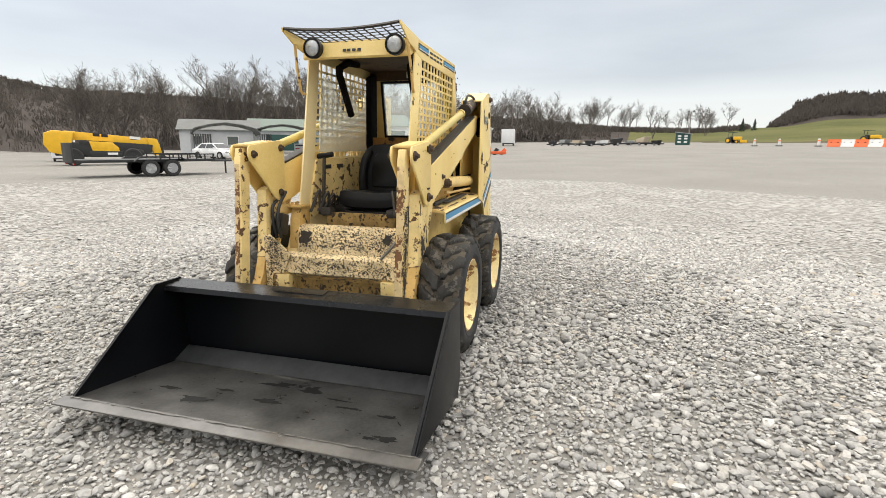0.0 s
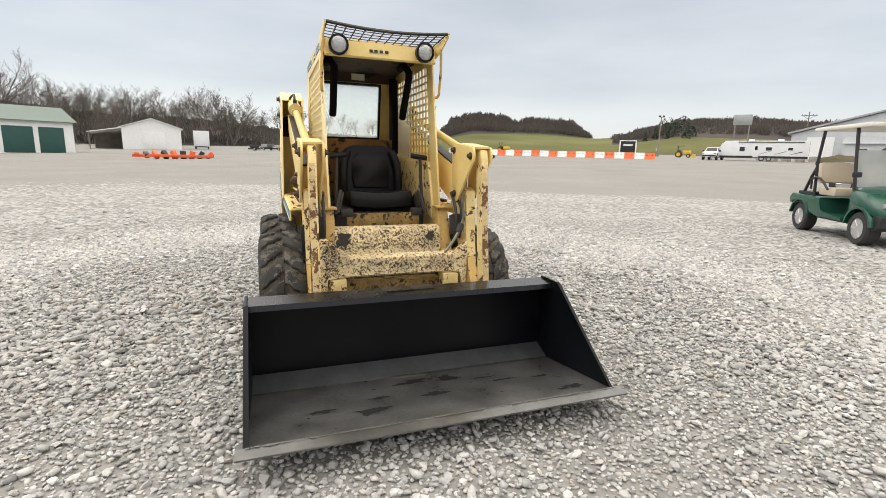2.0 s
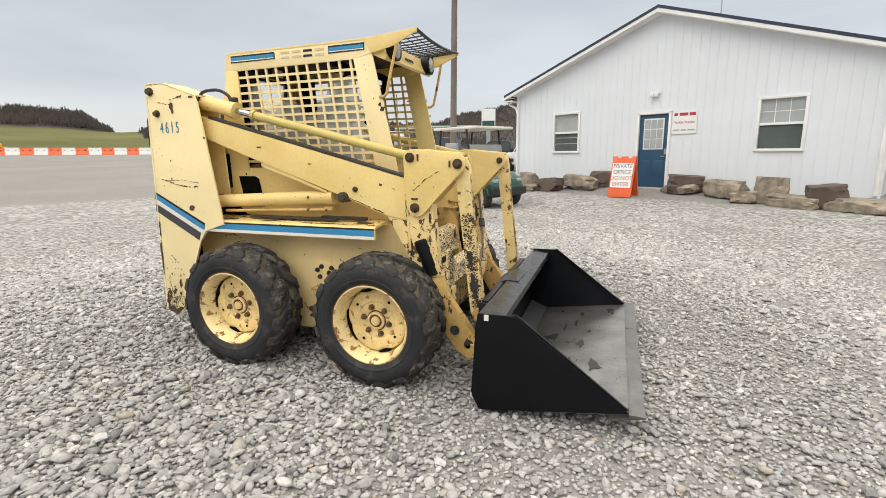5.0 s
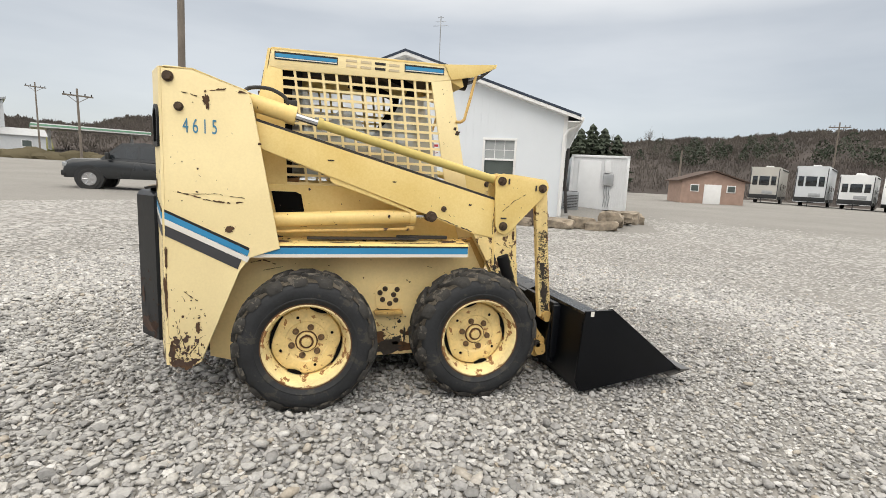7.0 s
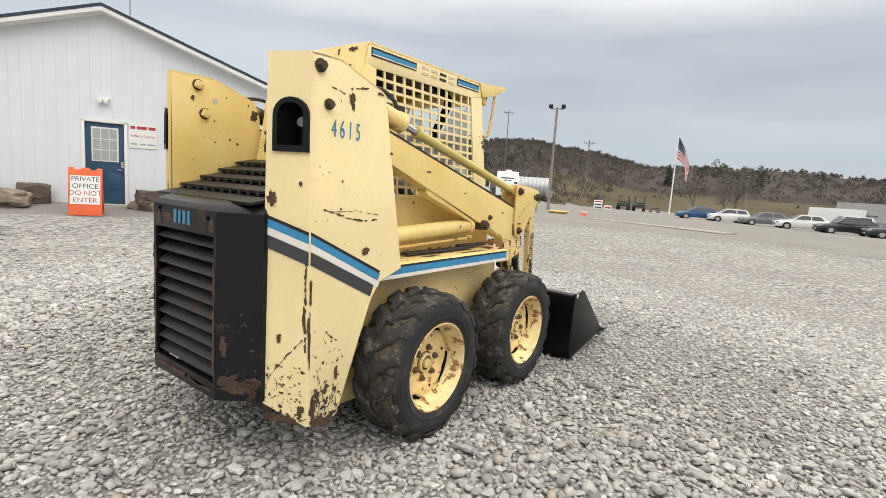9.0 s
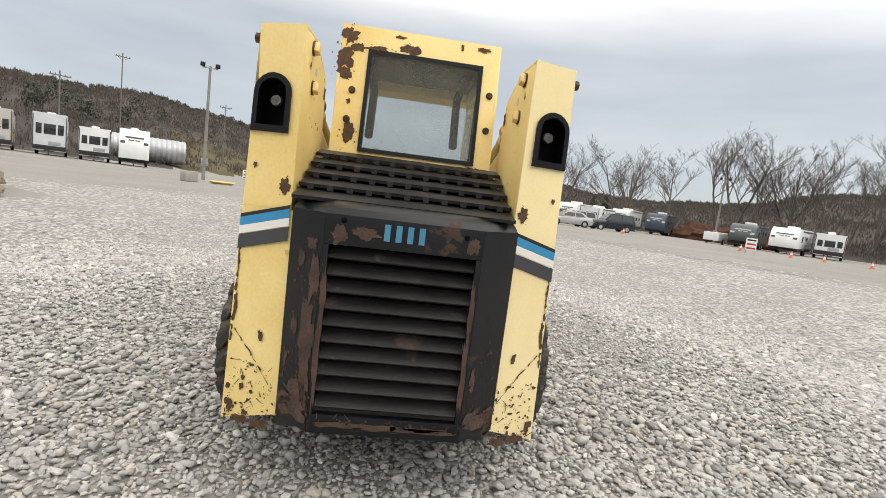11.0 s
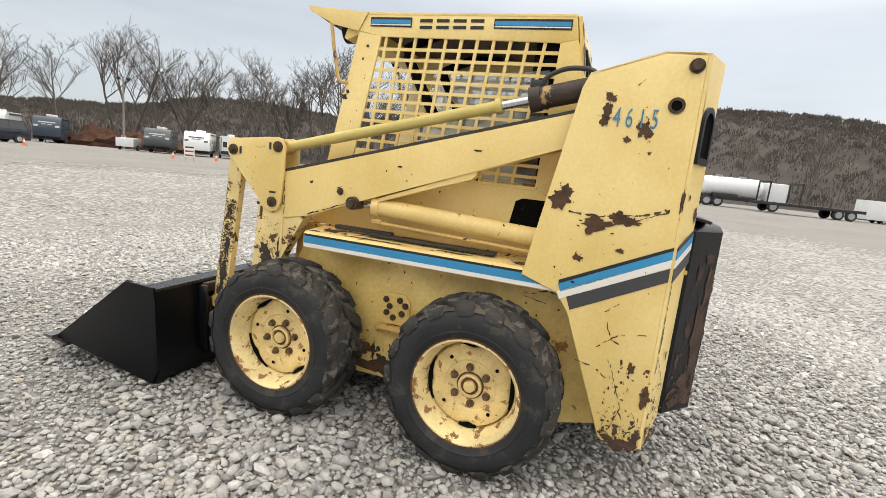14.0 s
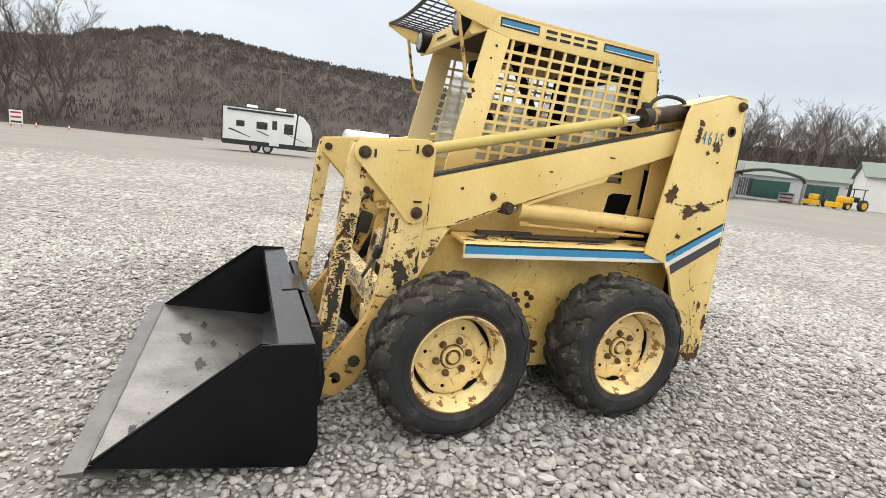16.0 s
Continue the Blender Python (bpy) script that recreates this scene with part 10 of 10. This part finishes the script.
wear("rust_wear", "chip", right, [(-0.942, 1.57, 0.016, 0.026), (-0.935, 1.545, 0.008, 0.02), (-0.845, 0.945, 0.022, 0.016), (-0.70, 1.375, 0.008, 0.007), (-0.985, 1.24, 0.005, 0.005), (-1.0, 0.44, 0.012, 0.022), (-1.14, 0.62, 0.008, 0.10), (-1.135, 0.80, 0.007, 0.05), (-1.10, 0.262, 0.025, 0.022), (-1.055, 0.245, 0.028, 0.016), (-1.115, 0.34, 0.016, 0.03), (-0.78, 1.62, 0.02, 0.006)],
     [([(-1.09, 1.125), (-1.03, 1.115), (-0.95, 1.09), (-0.84, 1.075), (-0.78, 1.085)], 0.0035), ([(-1.03, 1.115), (-0.90, 1.12), (-0.76, 1.10)], 0.0015), ([(-0.90, 1.555), (-0.87, 1.575)], 0.005), ([(-1.05, 1.60), (-0.98, 1.585)], 0.003), ([(-0.95, 1.61), (-0.85, 1.63)], 0.004), ([(-1.06, 0.63), (-1.0, 0.58)], 0.003), ([(-1.10, 0.48), (-1.05, 0.30)], 0.0025), ([(-1.0, 0.36), (-1.06, 0.28)], 0.003)],
     (13, 90, -1.13, -0.95, 0.25, 0.66, 0.002, 0.0055), "rust patches and scratches")
wear("paint_wear", "chip_dark", right, (), (), (19, 26, -1.12, -0.72, 0.85, 1.66, 0.002, 0.005))
for s in (1, -1):
    rearp = lambda y, z: (-1.1486 - SLANT * (0.56 - y) / 0.16, s * (y + flare(z, y)), z)
    wear("rust_wear", "chip", rearp, [(0.425, 1.155, 0.018, 0.024), (0.53, 1.22, 0.006, 0.012), (0.46, 0.60, 0.008, 0.02), (0.548, 0.70, 0.005, 0.05), (0.50, 0.268, 0.03, 0.016), (0.44, 0.262, 0.025, 0.015), (0.54, 0.32, 0.010, 0.03)],
         [([(0.55, 0.62), (0.48, 0.52), (0.42, 0.42)], 0.0025), ([(0.555, 1.0), (0.552, 0.8), (0.555, 0.55)], 0.004), ([(0.53, 0.50), (0.50, 0.44)], 0.003)],
         (23 + s, 130, 0.41, 0.55, 0.262, 0.50, 0.002, 0.006), "rust flecks along the plate's foot")
    armp = lambda x, z: (x, s * 0.5212, z)
    wear("paint_wear", "chip_dark", armp, [(0.0, 1.215, 0.012, 0.004), (-0.35, 1.315, 0.018, 0.004), (0.45, 1.10, 0.010, 0.006)], [([(0.605, 1.10), (0.60, 0.93)], 0.0025), ([(0.20, 1.042), (0.47, 0.943)], 0.003)], (31 + s, 22, -0.65, 0.55, 1.02, 1.20, 0.002, 0.005))
    bellp = lambda x, z: (x, s * 0.5372, z)
    wear("paint_wear", "chip_dark", bellp, (), [([(0.64, 1.06), (0.72, 1.13), (0.80, 1.175)], 0.0022)] if s < 0 else [([(0.70, 1.24), (0.78, 1.235)], 0.001)], (41 + s, 9, 0.64, 0.85, 1.03, 1.25, 0.002, 0.004))
    cabp = lambda x, z: (x, s * 0.3628, z)
    wear("paint_wear", "chip_dark", cabp, [(0.40, 1.52, 0.014, 0.014), (0.385, 1.545, 0.01, 0.01)], (), (51 + s, 14, 0.28, 0.36, 1.40, 1.78, 0.002, 0.004))
    legp = lambda x, z: (x, s * 0.5162, z)
    wear("rust_wear", "chip", legp, [(0.74, 0.92, 0.01, 0.03)], [([(0.62, 0.88), (0.66, 0.86)], 0.002)], (61 + s, 40, 0.66, 0.76, 0.62, 0.98, 0.002, 0.006))
    wear("oil_wear", "bare", legp, [(0.70, 0.69, 0.030, 0.050), (0.715, 0.74, 0.025, 0.030), (0.69, 0.63, 0.018, 0.022), (0.625, 0.76, 0.012, 0.036), (0.632, 0.72, 0.010, 0.02)], (), (65 + s, 40, 0.62, 0.74, 0.58, 0.82, 0.002, 0.007), "black oil stains on the arm leg")
    topp = lambda x, u: (x, s * u, 0.8862 - (u - 0.41) * 0.082)
    wear("rust_wear", "chip", topp, [(-0.30, 0.53, 0.09, 0.012), (0.10, 0.545, 0.12, 0.010), (0.33, 0.50, 0.05, 0.03), (-0.62, 0.52, 0.07, 0.02), (0.40, 0.55, 0.03, 0.012), (-0.05, 0.44, 0.10, 0.012)], (), (67 + s, 110, -0.70, 0.42, 0.43, 0.565, 0.003, 0.009), "grimy rust on the ledge")
    bodyp = lambda x, z: (x, s * 0.4212, z)
    wear("rust_wear", "rust", bodyp, [(0.18, 0.30, 0.07, 0.03), (-0.08, 0.28, 0.06, 0.04), (0.10, 0.22, 0.10, 0.03)], [([(-0.78, 0.74), (-0.70, 0.76), (-0.62, 0.73)], 0.003), ([(-0.70, 0.70), (-0.60, 0.72)], 0.002)], (71 + s, 60, -0.80, 0.40, 0.20, 0.80, 0.003, 0.008))
    wear("oil_wear", "bare", bodyp, [(0.0, 0.215, 0.085, 0.035), (-0.05, 0.265, 0.03, 0.03), (0.055, 0.26, 0.03, 0.028), (0.0, 0.25, 0.05, 0.02), (0.105, 0.30, 0.008, 0.05), (-0.03, 0.455, 0.04, 0.008), (0.02, 0.55, 0.02, 0.02)], (), (75 + s, 70, -0.10, 0.11, 0.19, 0.46, 0.003, 0.008), "black oil and grime below the cover plate")
rearc = lambda y, z: (rear_x(z) - 0.0152, y, z)
wear("rust_wear", "chip", rearc, [(0.325, 1.84, 0.040, 0.035), (0.335, 1.74, 0.038, 0.05), (0.33, 1.67, 0.034, 0.025), (0.29, 1.79, 0.03, 0.02), (0.05, 1.815, 0.05, 0.022), (0.285, 1.41, 0.030, 0.035), (-0.29, 1.31, 0.05, 0.018), (-0.18, 1.86, 0.008, 0.015), (0.10, 1.865, 0.02, 0.008), (-0.28, 1.865, 0.03, 0.01), (0.30, 1.55, 0.01, 0.012), (0.20, 1.80, 0.05, 0.01)],
     (), (81, 25, -0.36, 0.36, 1.26, 1.34, 0.003, 0.006), "rust patches on the cab wall")
# scuffs worn through the paint of the step and the cross beam
stepf = lambda y, z: (0.6125 + (0.752 - z) * 0.177 + 0.0012, y, z)
beamf = lambda y, z: (0.797 + (0.612 - z) * 0.062 + 0.0012, y, z)
platef = lambda y, z: (0.8152, y, z)


def scuffs(name, at, y0, y1, z0, z1, count, seed, big=1.0):
    bm = bmesh.new()
    rng = random.Random(seed)
    k = 0
    while k < count:
        y, z = rng.uniform(y0, y1), rng.uniform(z0, z1)
        v = noise.noise(Vector((y * 9 + seed, z * 16, seed))) + 0.5 * noise.noise(Vector((y * 24, z * 30, seed)))
        edge_ = min(1.0, (z - z0) / 0.02, (z1 - z) / 0.02, (y - y0) / 0.03, (y1 - y) / 0.03)
        k += 1
        if v * 0.9 + 0.8 * rng.random() < 0.22 or rng.random() > edge_:
            continue
        r = rng.uniform(0.0010, 0.0030) * big
        splat(bm, at, y, z, r * rng.uniform(0.7, 2.4), r * rng.uniform(0.5, 1.2), k, 7)
    tagged(part(name, bm, M["bare"], loader, "dark scuffs worn through the paint", smooth=0, recalc=False), kind="stuff")


scuffs("step_wear", stepf, -0.325, 0.325, 0.625, 0.748, 2000, 3)
scuffs("beam_wear", beamf, -0.27, 0.36, 0.522, 0.606, 1300, 5)
scuffs("plate_wear", platef, -0.44, -0.33, 0.51, 0.735, 1300, 7)
for s in (1, -1):
    footp = lambda u, z: (1.0405 + (0.40 - z) * 0.1196 - 0.0 + 0.0012, s * u, z)
    scuffs("link_wear", footp, 0.462, 0.500, 0.42, 0.98, 500, 11 + s)
    sidep = lambda x, z: (x + 0.938 + (0.63 - z) * 0.1140, s * 0.5035, z)
    scuffs("link_wear", sidep, 0.0, 0.075, 0.42, 0.96, 1500, 17 + s, 1.3)
    wear("link_wear", "bare", sidep, [(0.04, 0.55, 0.02, 0.07), (0.03, 0.70, 0.014, 0.05), (0.05, 0.46, 0.015, 0.03)])
wear("step_wear", "bare", stepf, [(-0.285, 0.70, 0.04, 0.045), (0.27, 0.71, 0.03, 0.03)])
for s in (1, -1):
    inn = lambda x, z: (x, s * 0.3988, z)
    wear("paint_wear", "chip", inn, [(-0.765, 1.56, 0.02, 0.03), (-1.10, 1.60, 0.010, 0.012)], (), (91 + s, 12, -1.12, -0.80, 1.20, 1.68, 0.003, 0.006))
# scrapes on the rear door's black paint
def flank(u, z):
    u = u / 0.174
    return (-1.342 + 0.116 * u - 0.0012, 0.262 + 0.130 * u + 0.001, z)


wear("rust_wear", "rust_brown", flank, [(0.040, 0.66, 0.034, 0.11), (0.032, 0.52, 0.030, 0.12), (0.026, 0.86, 0.024, 0.07), (0.045, 0.74, 0.028, 0.05), (0.085, 0.385, 0.080, 0.040), (0.060, 0.44, 0.055, 0.05), (0.135, 0.40, 0.035, 0.030), (0.11, 0.68, 0.018, 0.035), (0.10, 0.92, 0.022, 0.022), (0.145, 0.55, 0.010, 0.03), (0.05, 0.98, 0.03, 0.018)], (), (99, 60, 0.02, 0.155, 0.36, 0.95, 0.003, 0.009), "brown rust on the black flank")
flank_r = lambda u, z: (flank(u, z)[0], -0.2775 - 0.142 * u / 0.174, z)
wear("rust_wear", "rust_brown", flank_r, [(0.085, 0.385, 0.075, 0.026), (0.05, 0.41, 0.04, 0.03), (0.135, 0.40, 0.03, 0.025), (0.03, 0.55, 0.012, 0.05)], (), (98, 40, 0.02, 0.155, 0.36, 0.70, 0.002, 0.007), "brown rust low on the black flank")
doorp = lambda y, z: (-1.3435, y, z)
wear("rust_wear", "rust_brown", doorp, [(0.248, 0.60, 0.010, 0.20), (0.245, 0.80, 0.010, 0.10), (-0.262, 0.55, 0.010, 0.16), (-0.262, 0.80, 0.008, 0.10), (0.12, 1.035, 0.05, 0.018), (0.21, 1.02, 0.022, 0.03), (0.0, 0.358, 0.22, 0.011), (0.17, 0.358, 0.07, 0.011), (-0.17, 0.358, 0.09, 0.011), (-0.24, 1.03, 0.02, 0.03)], (), (95, 40, -0.25, 0.24, 0.355, 0.385, 0.003, 0.007), "brown rust on the black door")
# scuffs and dark patches on the bucket floor
fp = lambda x, y: (x, y, fl(x) + 0.0016)
M["scuff"] = surf("dark_floor_mark", (0.012, 0.012, 0.012), 0.45, var=0.3, bump=0.05)
M["polish"] = surf("rubbed_bare_steel", (0.19, 0.18, 0.165), 0.34, metal=0.4, var=0.3, vscale=14, bump=0.05)
wear("floor_wear", "scuff", fp, [(1.33, -0.06, 0.020, 0.075), (1.30, -0.02, 0.014, 0.05), (1.325, 0.135, 0.034, 0.045), (1.35, 0.15, 0.018, 0.06), (1.54, -0.515, 0.018, 0.055), (1.62, -0.31, 0.026, 0.060), (1.60, -0.29, 0.014, 0.07), (1.52, 0.018, 0.022, 0.060), (1.475, -0.25, 0.012, 0.045), (1.686, 0.67, 0.022, 0.05), (1.70, 0.60, 0.012, 0.03), (1.466, 0.41, 0.010, 0.06), (1.495, 0.60, 0.012, 0.05), (1.40, 0.32, 0.008, 0.06)], (), (97, 36, 1.28, 1.74, -0.6, 0.75, 0.003, 0.007), "dark marks on the bucket floor")
wear("floor_polish", "polish", fp, [(1.20, -0.30, 0.020, 0.22), (1.23, -0.05, 0.014, 0.12)], (), (101, 160, 1.18, 1.70, -0.8, 0.8, 0.001, 0.0035), "rubbed bright specks on the bucket floor")
# pale strip puts the weld line's highlight into colour
wear("weld_polish", "polish", lambda y, z: (1.7925 + z, y, fl(1.7925) + 0.0084), (), [([(-0.83, 0.0), (-0.2, 0.001), (0.35, -0.001), (0.83, 0.0)], 0.0035)], None, "pale strip coloured as the weld line's highlight")

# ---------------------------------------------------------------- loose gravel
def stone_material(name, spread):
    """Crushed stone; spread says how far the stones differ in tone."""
    m = bpy.data.materials.new(name)
    m.use_nodes = True
    n, l = m.node_tree.nodes, m.node_tree.links
    b = n["Principled BSDF"]
    geo, co = n.new("ShaderNodeNewGeometry"), n.new("ShaderNodeTexCoord")
    ra = n.new("ShaderNodeValToRGB")
    e = ra.color_ramp.elements
    e[0].position, e[0].color = 0.0, (0.225, 0.222, 0.216, 1)
    e[1].position, e[1].color = 1.0, (0.64, 0.626, 0.598, 1)
    for p, c in ((0.12, (0.33, 0.323, 0.314, 1)), (0.40, (0.405, 0.397, 0.384, 1)), (0.70, (0.47, 0.458, 0.438, 1)), (0.86, (0.505, 0.487, 0.455, 1)), (0.89, (0.42, 0.37, 0.305, 1)), (0.92, (0.53, 0.521, 0.507, 1))):
        x = e.new(p)
        x.color = c
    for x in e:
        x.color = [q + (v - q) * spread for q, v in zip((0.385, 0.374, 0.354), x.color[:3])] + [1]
    l.new(geo.outputs["Random Per Island"], ra.inputs["Fac"])
    no = n.new("ShaderNodeTexNoise")
    no.inputs["Scale"].default_value, no.inputs["Detail"].default_value = 70, 5
    l.new(co.outputs["Object"], no.inputs["Vector"])
    big = n.new("ShaderNodeTexNoise")
    big.inputs["Scale"].default_value, big.inputs["Detail"].default_value = 0.9, 4
    l.new(co.outputs["Object"], big.inputs["Vector"])
    mr = n.new("ShaderNodeMapRange")
    mr.inputs["From Min"].default_value, mr.inputs["From Max"].default_value = 0.3, 0.7
    mr.inputs["To Min"].default_value, mr.inputs["To Max"].default_value = 0.90, 1.07
    l.new(big.outputs["Fac"], mr.inputs["Value"])
    mo = n.new("ShaderNodeMapRange")
    mo.inputs["From Min"].default_value, mo.inputs["From Max"].default_value = 0.3, 0.7
    mo.inputs["To Min"].default_value, mo.inputs["To Max"].default_value = 0.82, 1.10
    l.new(no.outputs["Fac"], mo.inputs["Value"])
    sm = n.new("ShaderNodeVectorMath")
    sm.operation = "SCALE"
    l.new(ra.outputs["Color"], sm.inputs[0])
    l.new(mo.outputs["Result"], sm.inputs["Scale"])
    sc = n.new("ShaderNodeVectorMath")
    sc.operation = "SCALE"
    l.new(sm.outputs["Vector"], sc.inputs[0])
    l.new(mr.outputs["Result"], sc.inputs["Scale"])
    l.new(sc.outputs["Vector"], b.inputs["Base Color"])
    bp = n.new("ShaderNodeBump")
    bp.inputs["Strength"].default_value, bp.inputs["Distance"].default_value = 0.35, 0.004
    l.new(no.outputs["Fac"], bp.inputs["Height"])
    l.new(bp.outputs["Normal"], b.inputs["Normal"])
    b.inputs["Roughness"].default_value = 0.92
    b.inputs["Specular IOR Level"].default_value = 0.2
    return m


def gravel():
    rs = np.random.RandomState(7)
    bm = bmesh.new()
    bmesh.ops.create_icosphere(bm, subdivisions=1, radius=1.0)
    ico = np.array([q.co[:] for q in bm.verts])
    ico_tri = np.array([[q.index for q in f.verts] for f in bm.faces])
    bm.free()
    cube = np.array([(x, y, z) for x in (-1, 1) for y in (-1, 1) for z in (-1, 1)]) * 0.66
    cube_tri = np.array([(0, 1, 3), (0, 3, 2), (4, 6, 7), (4, 7, 5), (0, 4, 5), (0, 5, 1), (2, 3, 7), (2, 7, 6), (1, 5, 7), (1, 7, 3)])  # no underside
    # a low dome with no underside, for stones further off
    dome = np.array([(0.1, 0.0, 0.75), (1, 0, 0.1), (0.4, 0.9, 0.15), (-0.6, 0.8, 0.05), (-1, -0.1, 0.1), (-0.5, -0.9, 0.1), (0.6, -0.8, 0.15)])
    cap = np.array([(0.5, 0.05, 0.72), (-0.25, 0.42, 0.8), (-0.28, -0.40, 0.68), (1, 0, 0.0), (0.45, 0.9, 0.0), (-0.6, 0.85, 0.0), (-1, -0.1, 0.0), (-0.5, -0.9, 0.0), (0.6, -0.8, 0.0)])
    cap_tri = np.array([(0, 1, 2), (0, 3, 4), (0, 4, 1), (1, 4, 5), (1, 5, 6), (1, 6, 2), (2, 6, 7), (2, 7, 8), (2, 8, 0), (0, 8, 3)])
    dome_tri = np.array([(0, 1, 2), (0, 2, 3), (0, 3, 4), (0, 4, 5), (0, 5, 6), (0, 6, 1)])

    def shapes(base, count, jig, cuts, low=0.40, high=0.68):
        out = []
        for k in range(count):
            p = base * (1 + rs.uniform(-jig, jig, (len(base), 1))) + rs.uniform(-0.10, 0.10, base.shape)
            for j in range(cuts):
                d = rs.normal(size=3)
                d /= np.linalg.norm(d)
                over = np.maximum(0, p @ d - rs.uniform(0.45, 0.75))
                p = p - over[:, None] * d
            out.append(p * np.array((rs.uniform(1.0, 1.4), rs.uniform(0.72, 1.0), rs.uniform(low, high))))
        return np.array(out)

    def keep(spots):
        """None on the office's bank; patches of finer and coarser stone."""
        ph = np.sin(spots[:, 0] * 1.7 + 1.3 * np.sin(spots[:, 1] * 0.9)) * np.sin(spots[:, 1] * 1.3 + 0.7)
        az = np.arctan2(spots[:, 1], spots[:, 0])
        spots[:, 2] *= (1.0 + 0.16 * ph) * (1.06 - 0.20 * np.clip(1.6 * np.cos(az) - 0.5, 0, 1))
        v_off = (spots[:, 0] - 2.6) * 0.477 + (spots[:, 1] - 12.38) * 0.879
        u_off = (spots[:, 0] - 2.6) * 0.879 - (spots[:, 1] - 12.38) * 0.477
        return spots[~((v_off > -0.9) & (np.abs(u_off) < 7.5))]

    def even(r0, r1, gap, s0, s1, big=0.0, s2=0.0):
        """Stones spread evenly, about gap apart, with a share of big ones up to s2."""
        k = int(1.25 * r1 / gap) + 1
        gx, gy = np.meshgrid(np.arange(-k, k + 1), np.arange(-k, k + 1))
        x = (gx + 0.5 * (gy % 2)).ravel() * gap + rs.uniform(-0.45, 0.45, gx.size) * gap
        y = gy.ravel() * gap * 0.92 + rs.uniform(-0.45, 0.45, gx.size) * gap
        r = np.hypot(x, y)
        soft_r = r + rs.normal(0, 0.07, len(r)) * r1
        ok = (soft_r >= r0) & (soft_r < r1)
        x, y = x[ok], y[ok]
        s = s0 + (s1 - s0) * rs.beta(1.6, 2.2, len(x))
        if big:
            pick = rs.uniform(size=len(x)) < big
            s[pick] = s1 + (s2 - s1) * rs.beta(1.2, 2.5, pick.sum())
        return keep(np.stack([x, y, s], 1))

    verts, faces, soft, start = [], [], [], 0

    def lay(spots, kinds, tri, low, high, smooth, rock=0.20):
        nonlocal start
        n = len(spots)
        kid = rs.randint(0, len(kinds), n)
        turn, tip, lean = rs.uniform(0, 2 * np.pi, n), rs.normal(0, rock, n), rs.normal(0, rock, n)
        pts = kinds[kid]
        c, s = np.cos(tip)[:, None], np.sin(tip)[:, None]
        x, y, z = pts[:, :, 0], pts[:, :, 1] * c - pts[:, :, 2] * s, pts[:, :, 1] * s + pts[:, :, 2] * c
        c, s = np.cos(lean)[:, None], np.sin(lean)[:, None]
        x, z = x * c + z * s, z * c - x * s
        c, s = np.cos(turn)[:, None], np.sin(turn)[:, None]
        x, y = x * c - y * s, x * s + y * c
        k = spots[:, 2][:, None]
        up = spots[:, 2] * rs.uniform(low, high, n)
        verts.append(np.stack([x * k + spots[:, 0][:, None], y * k + spots[:, 1][:, None], z * k + up[:, None]], 2).reshape(-1, 3))
        faces.append((tri[None, :, :] + (start + np.arange(n) * kinds.shape[1])[:, None, None]).reshape(-1, 3))
        soft.append(np.repeat(rs.uniform(size=n) < smooth, len(tri)))
        start += n * kinds.shape[1]

    # rings of the yard: fewer, larger and flatter stones further out
    lay(even(0.0, 3.2, 0.029, 0.010, 0.020, 0.16, 0.038), shapes(ico, 60, 0.16, 3), ico_tri, 0.0, 0.85, 0.5)
    lay(even(0.0, 3.2, 0.046, 0.007, 0.013), shapes(cube, 30, 0.2, 1), cube_tri, 0.2, 1.3, 0.3)
    lay(even(3.2, 5.2, 0.036, 0.014, 0.025, 0.12, 0.040), shapes(cap, 40, 0.2, 1, 0.55, 0.85), cap_tri, -0.1, 0.25, 0.6, 0.14)
    # faces laid after this count take the stone with less tone spread
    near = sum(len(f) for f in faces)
    lay(even(5.2, 9.0, 0.068, 0.025, 0.043, 0.08, 0.055), shapes(dome, 40, 0.2, 1, 0.20, 0.34), dome_tri, -0.05, 0.10, 0.8, 0.06)
    lay(even(9.0, 17.0, 0.135, 0.048, 0.085, 0.06, 0.11), shapes(dome, 40, 0.2, 1, 0.08, 0.14), dome_tri, -0.03, 0.03, 0.9, 0.02)
    co, faces = np.concatenate(verts), np.concatenate(faces)
    me = bpy.data.meshes.new("gravel")
    me.vertices.add(len(co))
    me.vertices.foreach_set("co", co.reshape(-1))
    me.loops.add(len(faces) * 3)
    me.loops.foreach_set("vertex_index", faces.reshape(-1).astype(np.int32))
    me.polygons.add(len(faces))
    me.polygons.foreach_set("loop_start", np.arange(0, len(faces) * 3, 3, dtype=np.int32))
    me.update(calc_edges=True)
    me.polygons.foreach_set("use_smooth", np.concatenate(soft))
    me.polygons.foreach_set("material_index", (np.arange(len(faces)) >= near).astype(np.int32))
    me.materials.append(stone_material("crushed_limestone", 1.0))
    me.materials.append(stone_material("low_contrast_limestone", 0.4))
    return tagged(new("gravel", me), "loose crushed limestone gravel in pale greys and tans", "gravel", kind="stuff")


gravel()

# ---------------------------------------------------------------- no part lies deeper than a sub-part
def settle():
    for ob in list(bpy.data.objects):
        chain, p = [], ob.parent
        while p:
            chain.append(p)
            p = p.parent
        if len(chain) > 2:
            m = ob.matrix_basis.copy()
            for q in chain[:len(chain) - 2]:
                m = q.matrix_basis @ m
            ob.parent, ob.matrix_basis = chain[-2], m


settle()
